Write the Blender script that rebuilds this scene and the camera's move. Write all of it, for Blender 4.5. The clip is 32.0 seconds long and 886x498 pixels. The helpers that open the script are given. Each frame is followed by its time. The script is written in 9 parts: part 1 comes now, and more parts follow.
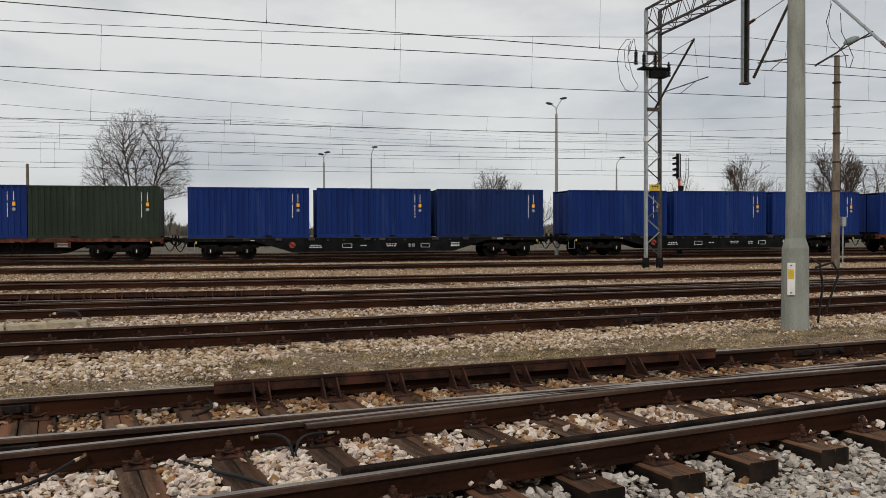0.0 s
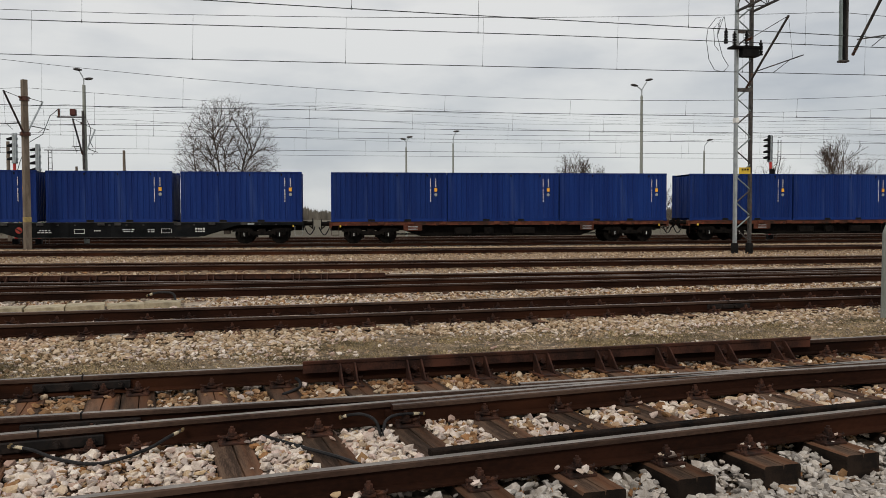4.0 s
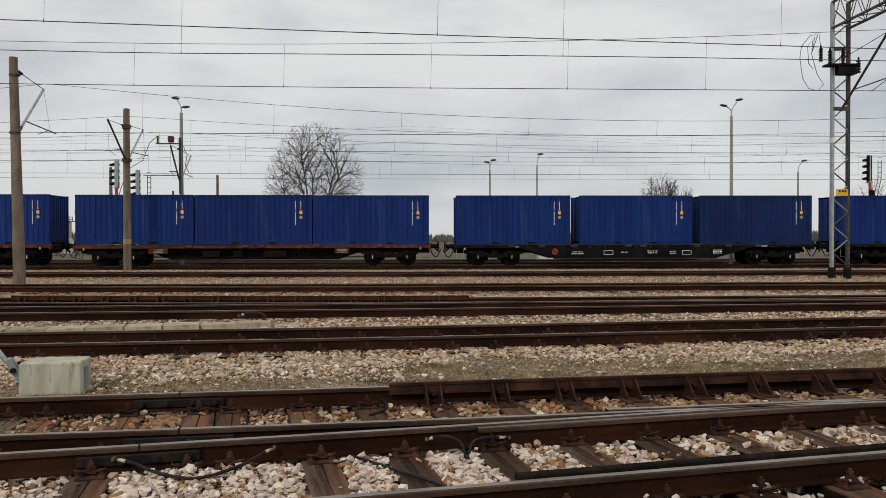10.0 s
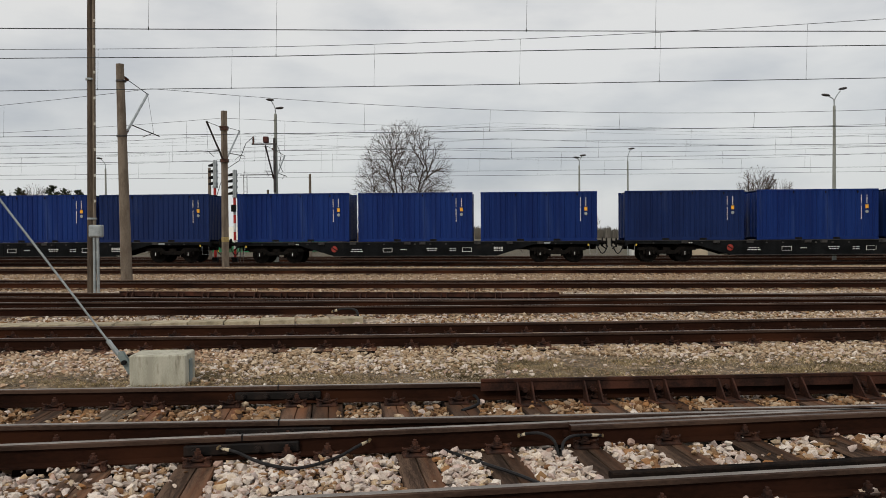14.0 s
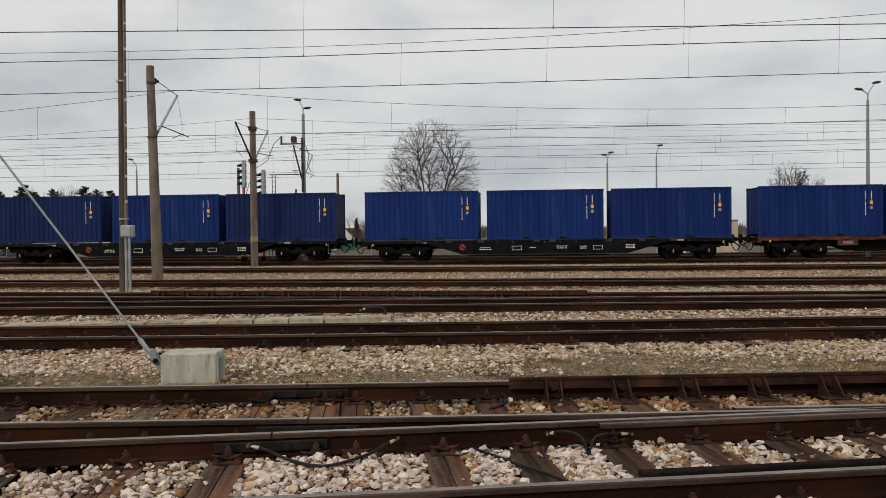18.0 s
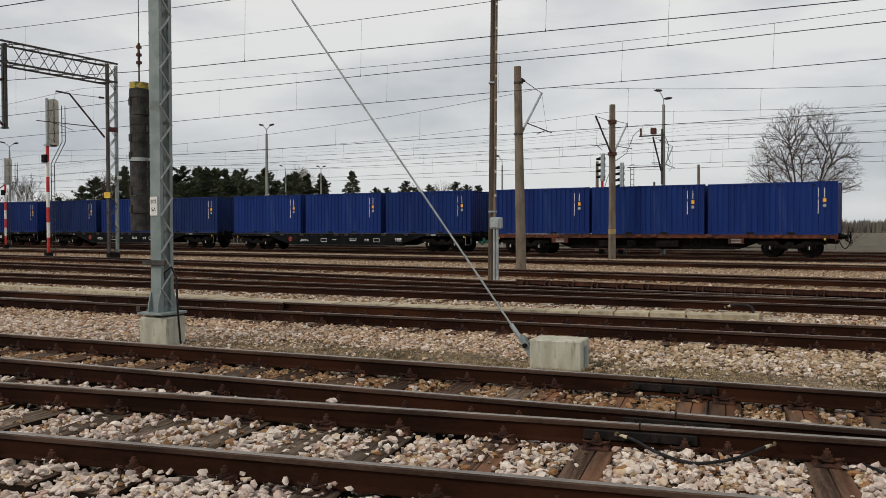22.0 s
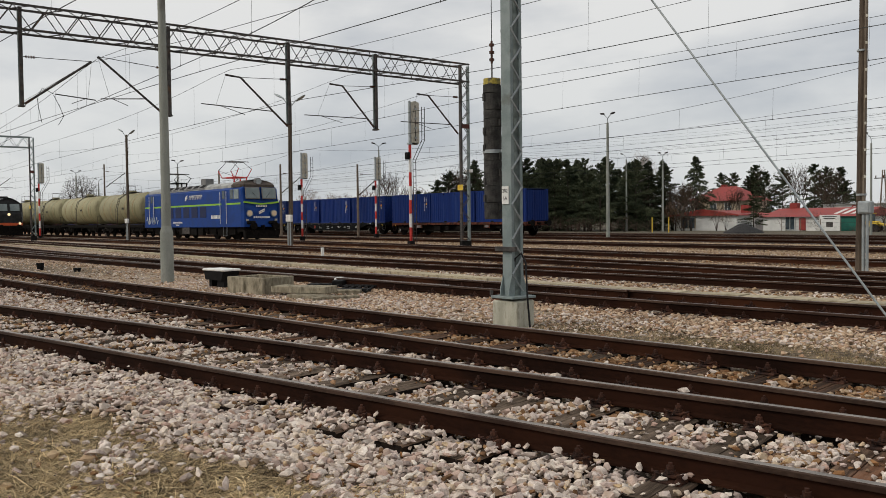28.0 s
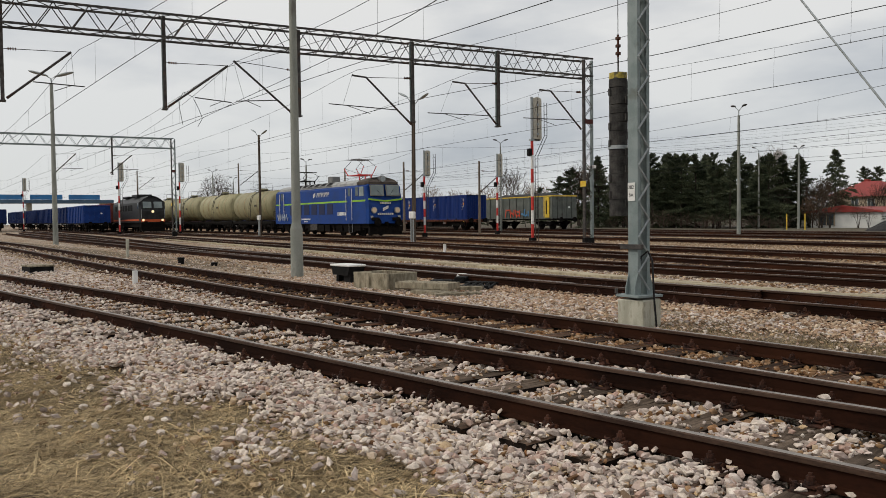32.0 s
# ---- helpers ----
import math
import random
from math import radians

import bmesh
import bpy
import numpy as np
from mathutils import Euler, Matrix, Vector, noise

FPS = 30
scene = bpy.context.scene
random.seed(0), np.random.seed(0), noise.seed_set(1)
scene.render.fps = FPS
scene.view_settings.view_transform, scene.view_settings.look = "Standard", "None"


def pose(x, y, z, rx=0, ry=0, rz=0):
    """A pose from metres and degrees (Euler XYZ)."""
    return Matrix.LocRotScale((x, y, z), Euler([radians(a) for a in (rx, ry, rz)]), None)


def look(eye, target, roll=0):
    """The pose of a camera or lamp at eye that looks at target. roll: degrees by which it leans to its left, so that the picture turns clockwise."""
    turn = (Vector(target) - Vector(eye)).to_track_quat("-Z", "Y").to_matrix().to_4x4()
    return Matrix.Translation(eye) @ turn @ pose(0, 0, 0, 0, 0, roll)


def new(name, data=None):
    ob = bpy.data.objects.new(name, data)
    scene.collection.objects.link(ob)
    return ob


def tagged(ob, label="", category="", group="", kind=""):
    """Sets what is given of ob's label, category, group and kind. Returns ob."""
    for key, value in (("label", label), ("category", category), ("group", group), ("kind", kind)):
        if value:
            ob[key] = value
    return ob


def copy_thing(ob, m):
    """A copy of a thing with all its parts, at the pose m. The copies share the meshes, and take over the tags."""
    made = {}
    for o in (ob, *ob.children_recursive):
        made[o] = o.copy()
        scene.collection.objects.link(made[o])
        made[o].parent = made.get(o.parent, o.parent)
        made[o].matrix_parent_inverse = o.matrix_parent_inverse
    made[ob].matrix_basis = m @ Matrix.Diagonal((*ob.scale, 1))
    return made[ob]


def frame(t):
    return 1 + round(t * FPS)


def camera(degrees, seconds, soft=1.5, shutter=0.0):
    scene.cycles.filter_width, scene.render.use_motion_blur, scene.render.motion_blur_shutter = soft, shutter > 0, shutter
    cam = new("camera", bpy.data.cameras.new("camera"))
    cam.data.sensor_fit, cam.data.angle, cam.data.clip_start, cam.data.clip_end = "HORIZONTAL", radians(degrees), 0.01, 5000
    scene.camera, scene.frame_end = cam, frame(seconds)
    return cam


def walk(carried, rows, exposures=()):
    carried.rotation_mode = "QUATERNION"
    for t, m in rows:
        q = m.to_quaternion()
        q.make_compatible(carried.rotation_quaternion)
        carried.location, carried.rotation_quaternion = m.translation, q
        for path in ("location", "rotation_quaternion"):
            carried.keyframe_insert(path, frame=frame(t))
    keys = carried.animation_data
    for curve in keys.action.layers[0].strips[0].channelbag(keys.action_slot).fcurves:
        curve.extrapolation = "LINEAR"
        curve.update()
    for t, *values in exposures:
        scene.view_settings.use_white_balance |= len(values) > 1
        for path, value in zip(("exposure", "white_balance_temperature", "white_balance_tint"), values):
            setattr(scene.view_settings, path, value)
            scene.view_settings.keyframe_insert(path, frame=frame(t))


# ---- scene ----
cam = camera(55.92, 32.0, soft=0.5)
PATH = [
    (0, (0.120, 0.098, 1.405), (4.810, 19.536, 0.987), -0.25),
    (0.5, (0.120, 0.085, 1.398), (4.651, 19.561, 1.001), -0.34),
    (1, (0.106, 0.088, 1.401), (4.289, 19.642, 0.980), -0.35),
    (1.5, (0.107, 0.092, 1.401), (4.109, 19.681, 0.910), -0.37),
    (2, (0.108, 0.089, 1.397), (3.943, 19.709, 0.811), -0.32),
    (2.5, (0.105, 0.089, 1.398), (3.623, 19.764, 0.686), -0.36),
    (3, (0.098, 0.099, 1.397), (3.301, 19.825, 0.630), -0.30),
    (3.5, (0.091, 0.103, 1.396), (3.071, 19.863, 0.595), -0.24),
    (5.5, (0.068, 0.081, 1.406), (2.254, 19.952, 0.816), -0.04),
    (6, (0.069, 0.076, 1.406), (2.047, 19.972, 0.889), 0.03),
    (6.5, (0.068, 0.079, 1.406), (1.893, 19.990, 0.934), 0.08),
    (7, (0.063, 0.072, 1.406), (1.747, 19.997, 1.005), 0.09),
    (7.5, (0.062, 0.069, 1.407), (1.464, 20.016, 1.059), 0.06),
    (8, (0.061, 0.070, 1.406), (1.325, 20.028, 1.099), 0.06),
    (8.5, (0.063, 0.069, 1.406), (1.217, 20.034, 1.153), 0.09),
    (9, (0.058, 0.069, 1.406), (1.168, 20.037, 1.163), 0.00),
    (9.5, (0.058, 0.067, 1.407), (0.999, 20.043, 1.179), -0.09),
    (10, (0.055, 0.061, 1.406), (0.864, 20.043, 1.171), -0.11),
    (10.5, (0.057, 0.077, 1.403), (0.776, 20.063, 1.127), -0.21),
    (11, (0.055, 0.078, 1.405), (0.757, 20.063, 1.094), -0.19),
    (11.5, (0.050, 0.059, 1.407), (0.625, 20.048, 1.082), -0.24),
    (12, (0.036, 0.035, 1.411), (0.110, 20.031, 1.036), -0.22),
    (12.5, (0.035, 0.044, 1.410), (-0.270, 20.038, 1.028), -0.20),
    (13, (0.033, 0.024, 1.411), (-0.556, 20.012, 1.055), -0.23),
    (13.5, (0.029, 0.028, 1.409), (-1.010, 19.999, 1.097), -0.30),
    (14, (0.029, 0.017, 1.410), (-1.275, 19.972, 1.103), -0.36),
    (14.5, (0.028, 0.011, 1.414), (-1.525, 19.949, 1.145), -0.42),
    (16.5, (0.041, 0.035, 1.411), (-1.679, 19.960, 1.162), -0.58),
    (17, (0.042, 0.036, 1.409), (-1.734, 19.956, 1.218), -0.67),
    (17.5, (0.034, 0.021, 1.409), (-1.806, 19.935, 1.189), -0.60),
    (18, (0.029, 0.022, 1.408), (-1.930, 19.923, 1.070), -0.65),
    (18.5, (0.022, 0.024, 1.411), (-2.107, 19.905, 0.962), -0.70),
    (19, (0.016, 0.015, 1.409), (-2.413, 19.862, 0.973), -0.64),
    (19.5, (0.012, 0.003, 1.406), (-3.108, 19.753, 0.923), -0.69),
    (20, (-0.004, -0.007, 1.409), (-5.054, 19.339, 0.939), -0.83),
    (20.5, (-0.031, -0.014, 1.405), (-7.081, 18.698, 0.969), -0.57),
    (21, (-0.037, -0.029, 1.409), (-8.265, 18.194, 0.923), -0.42),
    (21.5, (-0.049, -0.054, 1.406), (-9.173, 17.738, 0.963), -0.26),
    (22, (-0.060, -0.069, 1.402), (-9.956, 17.306, 0.952), -0.11),
    (22.5, (-0.064, -0.071, 1.397), (-10.881, 16.746, 0.937), -0.14),
    (23, (-0.071, -0.074, 1.393), (-11.872, 16.067, 0.924), -0.28),
    (23.5, (-0.075, -0.081, 1.388), (-12.447, 15.626, 0.913), -0.37),
    (24, (-0.085, -0.077, 1.382), (-12.883, 15.283, 0.873), -0.33),
    (24.5, (-0.094, -0.066, 1.383), (-13.007, 15.197, 0.843), -0.20),
    (25, (-0.102, -0.071, 1.380), (-13.342, 14.908, 0.818), -0.25),
    (25.5, (-0.100, -0.084, 1.376), (-13.954, 14.328, 0.791), -0.30),
    (27.5, (-0.131, -0.086, 1.371), (-15.656, 12.506, 0.707), -0.82),
    (28, (-0.133, -0.112, 1.371), (-16.031, 12.005, 0.713), -0.69),
    (28.5, (-0.130, -0.127, 1.375), (-16.361, 11.539, 0.684), -0.79),
    (29, (-0.136, -0.138, 1.377), (-16.635, 11.144, 0.668), -0.69),
    (29.5, (-0.135, -0.142, 1.372), (-17.018, 10.558, 0.686), -0.71),
    (30, (-0.148, -0.140, 1.373), (-17.164, 10.346, 0.673), -0.65),
    (30.5, (-0.154, -0.143, 1.375), (-17.284, 10.152, 0.612), -0.50),
    (31, (-0.145, -0.149, 1.376), (-17.428, 9.888, 0.632), -0.50),
    (31.5, (-0.142, -0.146, 1.379), (-17.561, 9.656, 0.667), -0.55),
    (32, (-0.149, -0.139, 1.378), (-17.627, 9.558, 0.673), -0.67),
]
walk(cam, [(t, look(eye, target, roll)) for t, eye, target, roll in PATH], exposures=[(0.0, 0.04), (10.0, 0.04), (13.0, 0.03), (18.0, 0.0), (21.0, 0.06), (24.0, 0.08), (32.0, 0.085)])

# ---- world and light: a bright overcast afternoon ----
SUN_EL, SUN_AZ = 38.0, 205.0
world = bpy.data.worlds.new("overcast_sky")
scene.world = world
world.use_nodes = True
wn, wl = world.node_tree.nodes, world.node_tree.links
wn.clear()
w_out = wn.new("ShaderNodeOutputWorld")
w_bg = wn.new("ShaderNodeBackground")
w_sky = wn.new("ShaderNodeTexSky")
w_sky.sky_type = "NISHITA"
w_sky.sun_disc = False
w_sky.sun_elevation, w_sky.sun_rotation = radians(SUN_EL), radians(SUN_AZ)
w_sky.air_density, w_sky.dust_density = 1.0, 2.0
w_co = wn.new("ShaderNodeTexCoord")
w_map = wn.new("ShaderNodeMapping")
w_map.inputs["Scale"].default_value = (1.0, 1.0, 3.0)
w_no = wn.new("ShaderNodeTexNoise")
w_no.inputs["Scale"].default_value, w_no.inputs["Detail"].default_value = 2.6, 7.0
w_no.inputs["Roughness"].default_value = 0.52
w_ra = wn.new("ShaderNodeValToRGB")
w_ra.color_ramp.elements[0].position, w_ra.color_ramp.elements[0].color = 0.31, (4.9, 5.1, 5.4, 1)
w_ra.color_ramp.elements[1].position, w_ra.color_ramp.elements[1].color = 0.54, (7.95, 7.84, 7.6, 1)
w_mix = wn.new("ShaderNodeMix")
w_mix.data_type = "RGBA"
w_mix.inputs[0].default_value = 0.9
w_bg.inputs["Strength"].default_value = 0.1
wl.new(w_co.outputs["Generated"], w_map.inputs["Vector"])
wl.new(w_map.outputs["Vector"], w_no.inputs["Vector"])
wl.new(w_no.outputs["Fac"], w_ra.inputs["Fac"])
wl.new(w_sky.outputs["Color"], w_mix.inputs[6])
wl.new(w_ra.outputs["Color"], w_mix.inputs[7])
# the cloud cover is a little darker and bluer towards the horizon
w_sep = wn.new("ShaderNodeSeparateXYZ")
w_hor = wn.new("ShaderNodeValToRGB")
w_hor.color_ramp.elements[0].position, w_hor.color_ramp.elements[0].color = 0.0, (0.83, 0.865, 0.9, 1)
w_hor.color_ramp.elements[1].position, w_hor.color_ramp.elements[1].color = 0.3, (1, 1, 1, 1)
w_dim = wn.new("ShaderNodeMix")
w_dim.data_type, w_dim.blend_type = "RGBA", "MULTIPLY"
w_dim.inputs[0].default_value = 1.0
wl.new(w_co.outputs["Generated"], w_sep.inputs[0])
wl.new(w_sep.outputs["Z"], w_hor.inputs["Fac"])
wl.new(w_mix.outputs[2], w_dim.inputs[6])
wl.new(w_hor.outputs["Color"], w_dim.inputs[7])
wl.new(w_dim.outputs[2], w_bg.inputs["Color"])
wl.new(w_bg.outputs["Background"], w_out.inputs["Surface"])

sun_data = bpy.data.lights.new("sun", "SUN")
sun_data.energy, sun_data.angle, sun_data.color = 1.3, radians(14), (1.0, 0.92, 0.8)
sun = new("sun", sun_data)
sun.matrix_world = look((0, 0, 60), (-60 * math.sin(radians(SUN_AZ)) / math.tan(radians(SUN_EL)),
                                     -60 * math.cos(radians(SUN_AZ)) / math.tan(radians(SUN_EL)), 0))


# ---- materials ----
def surf(name, a, b, scale=6.0, rough=0.8, metal=0.0, bump=0.0, fine=60.0, spot=None, spot_at=(0.55, 0.7), spot_scale=2.0,
         stretch=(1, 1, 1), rand=0.0, cell=0.0, spec=0.28):
    """Two base colours mixed by noise, fine grain and bump, and patches of a third colour. rand: change from object to object."""
    m = bpy.data.materials.new(name)
    m.use_nodes = True
    n, l = m.node_tree.nodes, m.node_tree.links
    bs = n["Principled BSDF"]
    co = n.new("ShaderNodeTexCoord")
    mp = n.new("ShaderNodeMapping")
    mp.inputs["Scale"].default_value = stretch
    l.new(co.outputs["Object"], mp.inputs["Vector"])
    n1 = n.new("ShaderNodeTexNoise")
    n1.inputs["Scale"].default_value, n1.inputs["Detail"].default_value = scale, 4
    n2 = n.new("ShaderNodeTexNoise")
    n2.inputs["Scale"].default_value, n2.inputs["Detail"].default_value = fine, 3
    for q in (n1, n2):
        l.new(mp.outputs["Vector"], q.inputs["Vector"])
    add = n.new("ShaderNodeMath")
    add.operation = "MULTIPLY_ADD"
    add.inputs[1].default_value, add.inputs[2].default_value = 0.5, -0.25
    l.new(n2.outputs["Fac"], add.inputs[0])
    sm = n.new("ShaderNodeMath")
    sm.operation = "ADD"
    l.new(n1.outputs["Fac"], sm.inputs[0])
    l.new(add.outputs[0], sm.inputs[1])
    ra = n.new("ShaderNodeValToRGB")
    ra.color_ramp.elements[0].position, ra.color_ramp.elements[0].color = 0.36, (*a, 1)
    ra.color_ramp.elements[1].position, ra.color_ramp.elements[1].color = 0.64, (*b, 1)
    l.new(sm.outputs[0], ra.inputs["Fac"])
    col = ra.outputs["Color"]
    if spot:
        n3 = n.new("ShaderNodeTexNoise")
        n3.inputs["Scale"].default_value, n3.inputs["Detail"].default_value = spot_scale, 6
        l.new(mp.outputs["Vector"], n3.inputs["Vector"])
        r3 = n.new("ShaderNodeValToRGB")
        r3.color_ramp.elements[0].position, r3.color_ramp.elements[1].position = spot_at
        l.new(n3.outputs["Fac"], r3.inputs["Fac"])
        mx = n.new("ShaderNodeMix")
        mx.data_type = "RGBA"
        l.new(r3.outputs["Color"], mx.inputs[0])
        l.new(col, mx.inputs[6])
        mx.inputs[7].default_value = (*spot, 1)
        col = mx.outputs[2]
    if rand or cell:
        hs = n.new("ShaderNodeHueSaturation")
        src = n.new("ShaderNodeNewGeometry").outputs["Random Per Island"] if cell else n.new("ShaderNodeObjectInfo").outputs["Random"]
        k = n.new("ShaderNodeMath")
        k.operation = "MULTIPLY_ADD"
        k.inputs[1].default_value, k.inputs[2].default_value = 2 * (rand or cell), 1 - (rand or cell)
        l.new(src, k.inputs[0])
        l.new(k.outputs[0], hs.inputs["Value"])
        l.new(col, hs.inputs["Color"])
        col = hs.outputs["Color"]
    l.new(col, bs.inputs["Base Color"])
    rr = n.new("ShaderNodeMath")
    rr.operation = "MULTIPLY_ADD"
    rr.inputs[1].default_value, rr.inputs[2].default_value = 0.3, max(rough - 0.15, 0.02)
    l.new(n1.outputs["Fac"], rr.inputs[0])
    l.new(rr.outputs[0], bs.inputs["Roughness"])
    bs.inputs["Metallic"].default_value = metal
    bs.inputs["Specular IOR Level"].default_value = spec
    if bump:
        bp = n.new("ShaderNodeBump")
        bp.inputs["Strength"].default_value, bp.inputs["Distance"].default_value = 0.6, bump
        l.new(sm.outputs[0], bp.inputs["Height"])
        l.new(bp.outputs["Normal"], bs.inputs["Normal"])
    return m


def glow(name, colour, strength):
    m = bpy.data.materials.new(name)
    m.use_nodes = True
    bs = m.node_tree.nodes["Principled BSDF"]
    bs.inputs["Base Color"].default_value = (*colour, 1)
    bs.inputs["Emission Color"].default_value = (*colour, 1)
    bs.inputs["Emission Strength"].default_value = strength
    return m


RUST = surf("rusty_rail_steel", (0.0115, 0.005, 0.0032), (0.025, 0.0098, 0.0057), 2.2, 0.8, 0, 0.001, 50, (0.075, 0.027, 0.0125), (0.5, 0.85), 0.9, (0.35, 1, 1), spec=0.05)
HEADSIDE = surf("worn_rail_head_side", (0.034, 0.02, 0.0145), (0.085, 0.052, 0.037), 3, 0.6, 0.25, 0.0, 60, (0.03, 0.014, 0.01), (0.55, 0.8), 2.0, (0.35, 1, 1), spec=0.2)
RAILTOP = surf("worn_rail_head", (0.19, 0.165, 0.145), (0.33, 0.295, 0.265), 5, 0.5, 0.75, 0.0, 80, stretch=(0.4, 1, 1))
RAILDULL = surf("dull_rail_head", (0.09, 0.07, 0.062), (0.2, 0.16, 0.14), 5, 0.5, 0.6, 0.0, 80, stretch=(0.4, 1, 1))
PLATE = surf("rusty_fastening", (0.018, 0.0095, 0.0075), (0.06, 0.025, 0.0155), 14, 0.8, 0, 0.003, 120, (0.12, 0.045, 0.02), (0.58, 0.8), 7, rand=0.4, spec=0.18)
FISH = surf("oily_joint_bar", (0.006, 0.005, 0.0048), (0.02, 0.013, 0.0105), 8, 0.6, 0, 0.001, 60, spec=0.2)
SLEEPER = surf("old_oak_sleeper", (0.034, 0.021, 0.0145), (0.125, 0.08, 0.056), 1.6, 0.9, 0, 0.0025, 22, (0.15, 0.061, 0.028), (0.47, 0.74), 0.7, (9, 0.7, 9), 0.42, spec=0.08)
SLEEPER_WORN = surf("weathered_grey_sleeper", (0.055, 0.04, 0.029), (0.175, 0.132, 0.1), 1.6, 0.9, 0, 0.0025, 22, (0.13, 0.062, 0.033), (0.55, 0.8), 0.7, (9, 0.7, 9), 0.4, spec=0.08)
DARK_TIMBER = surf("dark_timber_side", (0.006, 0.0045, 0.0037), (0.022, 0.0145, 0.0105), 4, 0.9, 0, 0.006, 40, (0.06, 0.03, 0.016), (0.6, 0.8), 2, (3, 1, 3), 0.3, spec=0.12)


def stone_surf(name, stops):
    """Broken stone: a colour picked stone by stone from the stops, mottled by noise."""
    m = surf(name, (0.7, 0.67, 0.63), (1.0, 1.0, 1.0), 18, 0.95, 0, 0.004, 120, spec=0.1)
    n, l = m.node_tree.nodes, m.node_tree.links
    bs = n["Principled BSDF"]
    mottle = bs.inputs["Base Color"].links[0].from_socket
    ra = n.new("ShaderNodeValToRGB")
    while len(ra.color_ramp.elements) < len(stops):
        ra.color_ramp.elements.new(0.5)
    for i, (e, c) in enumerate(zip(ra.color_ramp.elements, stops)):
        e.position, e.color = i / (len(stops) - 1), (*c, 1)
    l.new(n.new("ShaderNodeNewGeometry").outputs["Random Per Island"], ra.inputs["Fac"])
    mx = n.new("ShaderNodeMix")
    mx.data_type, mx.blend_type = "RGBA", "MULTIPLY"
    mx.inputs[0].default_value = 1.0
    l.new(mottle, mx.inputs[6])
    l.new(ra.outputs["Color"], mx.inputs[7])
    l.new(mx.outputs[2], bs.inputs["Base Color"])
    return m


STONE = stone_surf("limestone_ballast", [(0.24, 0.19, 0.17), (0.58, 0.5, 0.45), (0.74, 0.66, 0.59), (0.56, 0.44, 0.4), (0.83, 0.76, 0.68), (0.42, 0.35, 0.325), (0.77, 0.68, 0.59), (0.42, 0.28, 0.23), (0.69, 0.61, 0.54), (0.54, 0.39, 0.23)])
STONE_BROWN = stone_surf("rust_stained_ballast", [(0.08, 0.042, 0.024), (0.28, 0.165, 0.085), (0.2, 0.1, 0.048), (0.42, 0.3, 0.19), (0.31, 0.15, 0.062), (0.52, 0.42, 0.31), (0.13, 0.07, 0.04), (0.36, 0.22, 0.11)])
STONE_TAN = stone_surf("tan_ballast", [(0.14, 0.085, 0.055), (0.45, 0.31, 0.21), (0.6, 0.46, 0.335), (0.36, 0.21, 0.125), (0.65, 0.53, 0.4), (0.5, 0.36, 0.25), (0.26, 0.19, 0.14)])
STONE_OCHRE = stone_surf("ochre_ballast", [(0.15, 0.098, 0.06), (0.43, 0.315, 0.205), (0.57, 0.45, 0.325), (0.33, 0.215, 0.122), (0.63, 0.53, 0.41), (0.24, 0.17, 0.108)])
STONE_GREY = stone_surf("grey_ballast", [(0.17, 0.155, 0.145), (0.4, 0.375, 0.35), (0.54, 0.505, 0.47), (0.31, 0.285, 0.265), (0.6, 0.565, 0.53), (0.45, 0.4, 0.36)])
SLAB_CONC = surf("mossy_concrete_slab", (0.29, 0.245, 0.168), (0.45, 0.39, 0.28), 4, 0.95, 0, 0.004, 70, (0.125, 0.103, 0.064), (0.55, 0.72), 2.5, rand=0.2, spec=0.15)
CONCRETE = surf("weathered_concrete", (0.34, 0.325, 0.265), (0.5, 0.48, 0.4), 4, 0.9, 0, 0.004, 70, (0.25, 0.24, 0.21), (0.6, 0.75), 2.5)
BLOCK_CONC = surf("streaked_block_concrete", (0.34, 0.33, 0.265), (0.48, 0.465, 0.385), 1.2, 0.9, 0, 0.0008, 30, (0.17, 0.15, 0.105), (0.55, 0.78), 3.0, (7, 7, 1.6), spec=0.15)
POLE_CONC = surf("pole_concrete", (0.2, 0.212, 0.188), (0.29, 0.3, 0.27), 3, 0.85, 0, 0.002, 80, (0.15, 0.145, 0.13), (0.6, 0.72), 4, (1, 1, 0.3))
OLD_POLE = surf("old_concrete_pole", (0.115, 0.09, 0.068), (0.2, 0.165, 0.13), 4, 0.9, 0, 0.005, 60, (0.08, 0.06, 0.045), (0.55, 0.7), 3, (1, 1, 0.3))
WOOD_POLE = surf("tarred_wood_pole", (0.05, 0.036, 0.026), (0.1, 0.075, 0.055), 6, 0.85, 0, 0.006, 50, stretch=(1, 1, 0.15))
GALV = surf("galvanised_steel", (0.27, 0.3, 0.31), (0.37, 0.4, 0.41), 5, 0.5, 0.4, 0.0, 40)
MASTGREY = surf("blue_grey_mast_paint", (0.16, 0.2, 0.2), (0.23, 0.27, 0.27), 5, 0.6, 0.1, 0.0, 60, (0.12, 0.13, 0.12), (0.62, 0.75), 3)
DARKSTEEL = surf("dark_lattice_steel", (0.036, 0.034, 0.034), (0.085, 0.077, 0.072), 6, 0.75, 0, 0.001, 80, (0.1, 0.055, 0.032), (0.6, 0.75), 2, spec=0.15)
BLACK = surf("black_paint", (0.0035, 0.0035, 0.0036), (0.012, 0.0115, 0.0115), 5, 0.7, 0, 0.001, 60, spec=0.1)
RUBBER = surf("black_rubber", (0.008, 0.008, 0.009), (0.022, 0.021, 0.022), 10, 0.6, 0, 0.0, 60, spec=0.15)
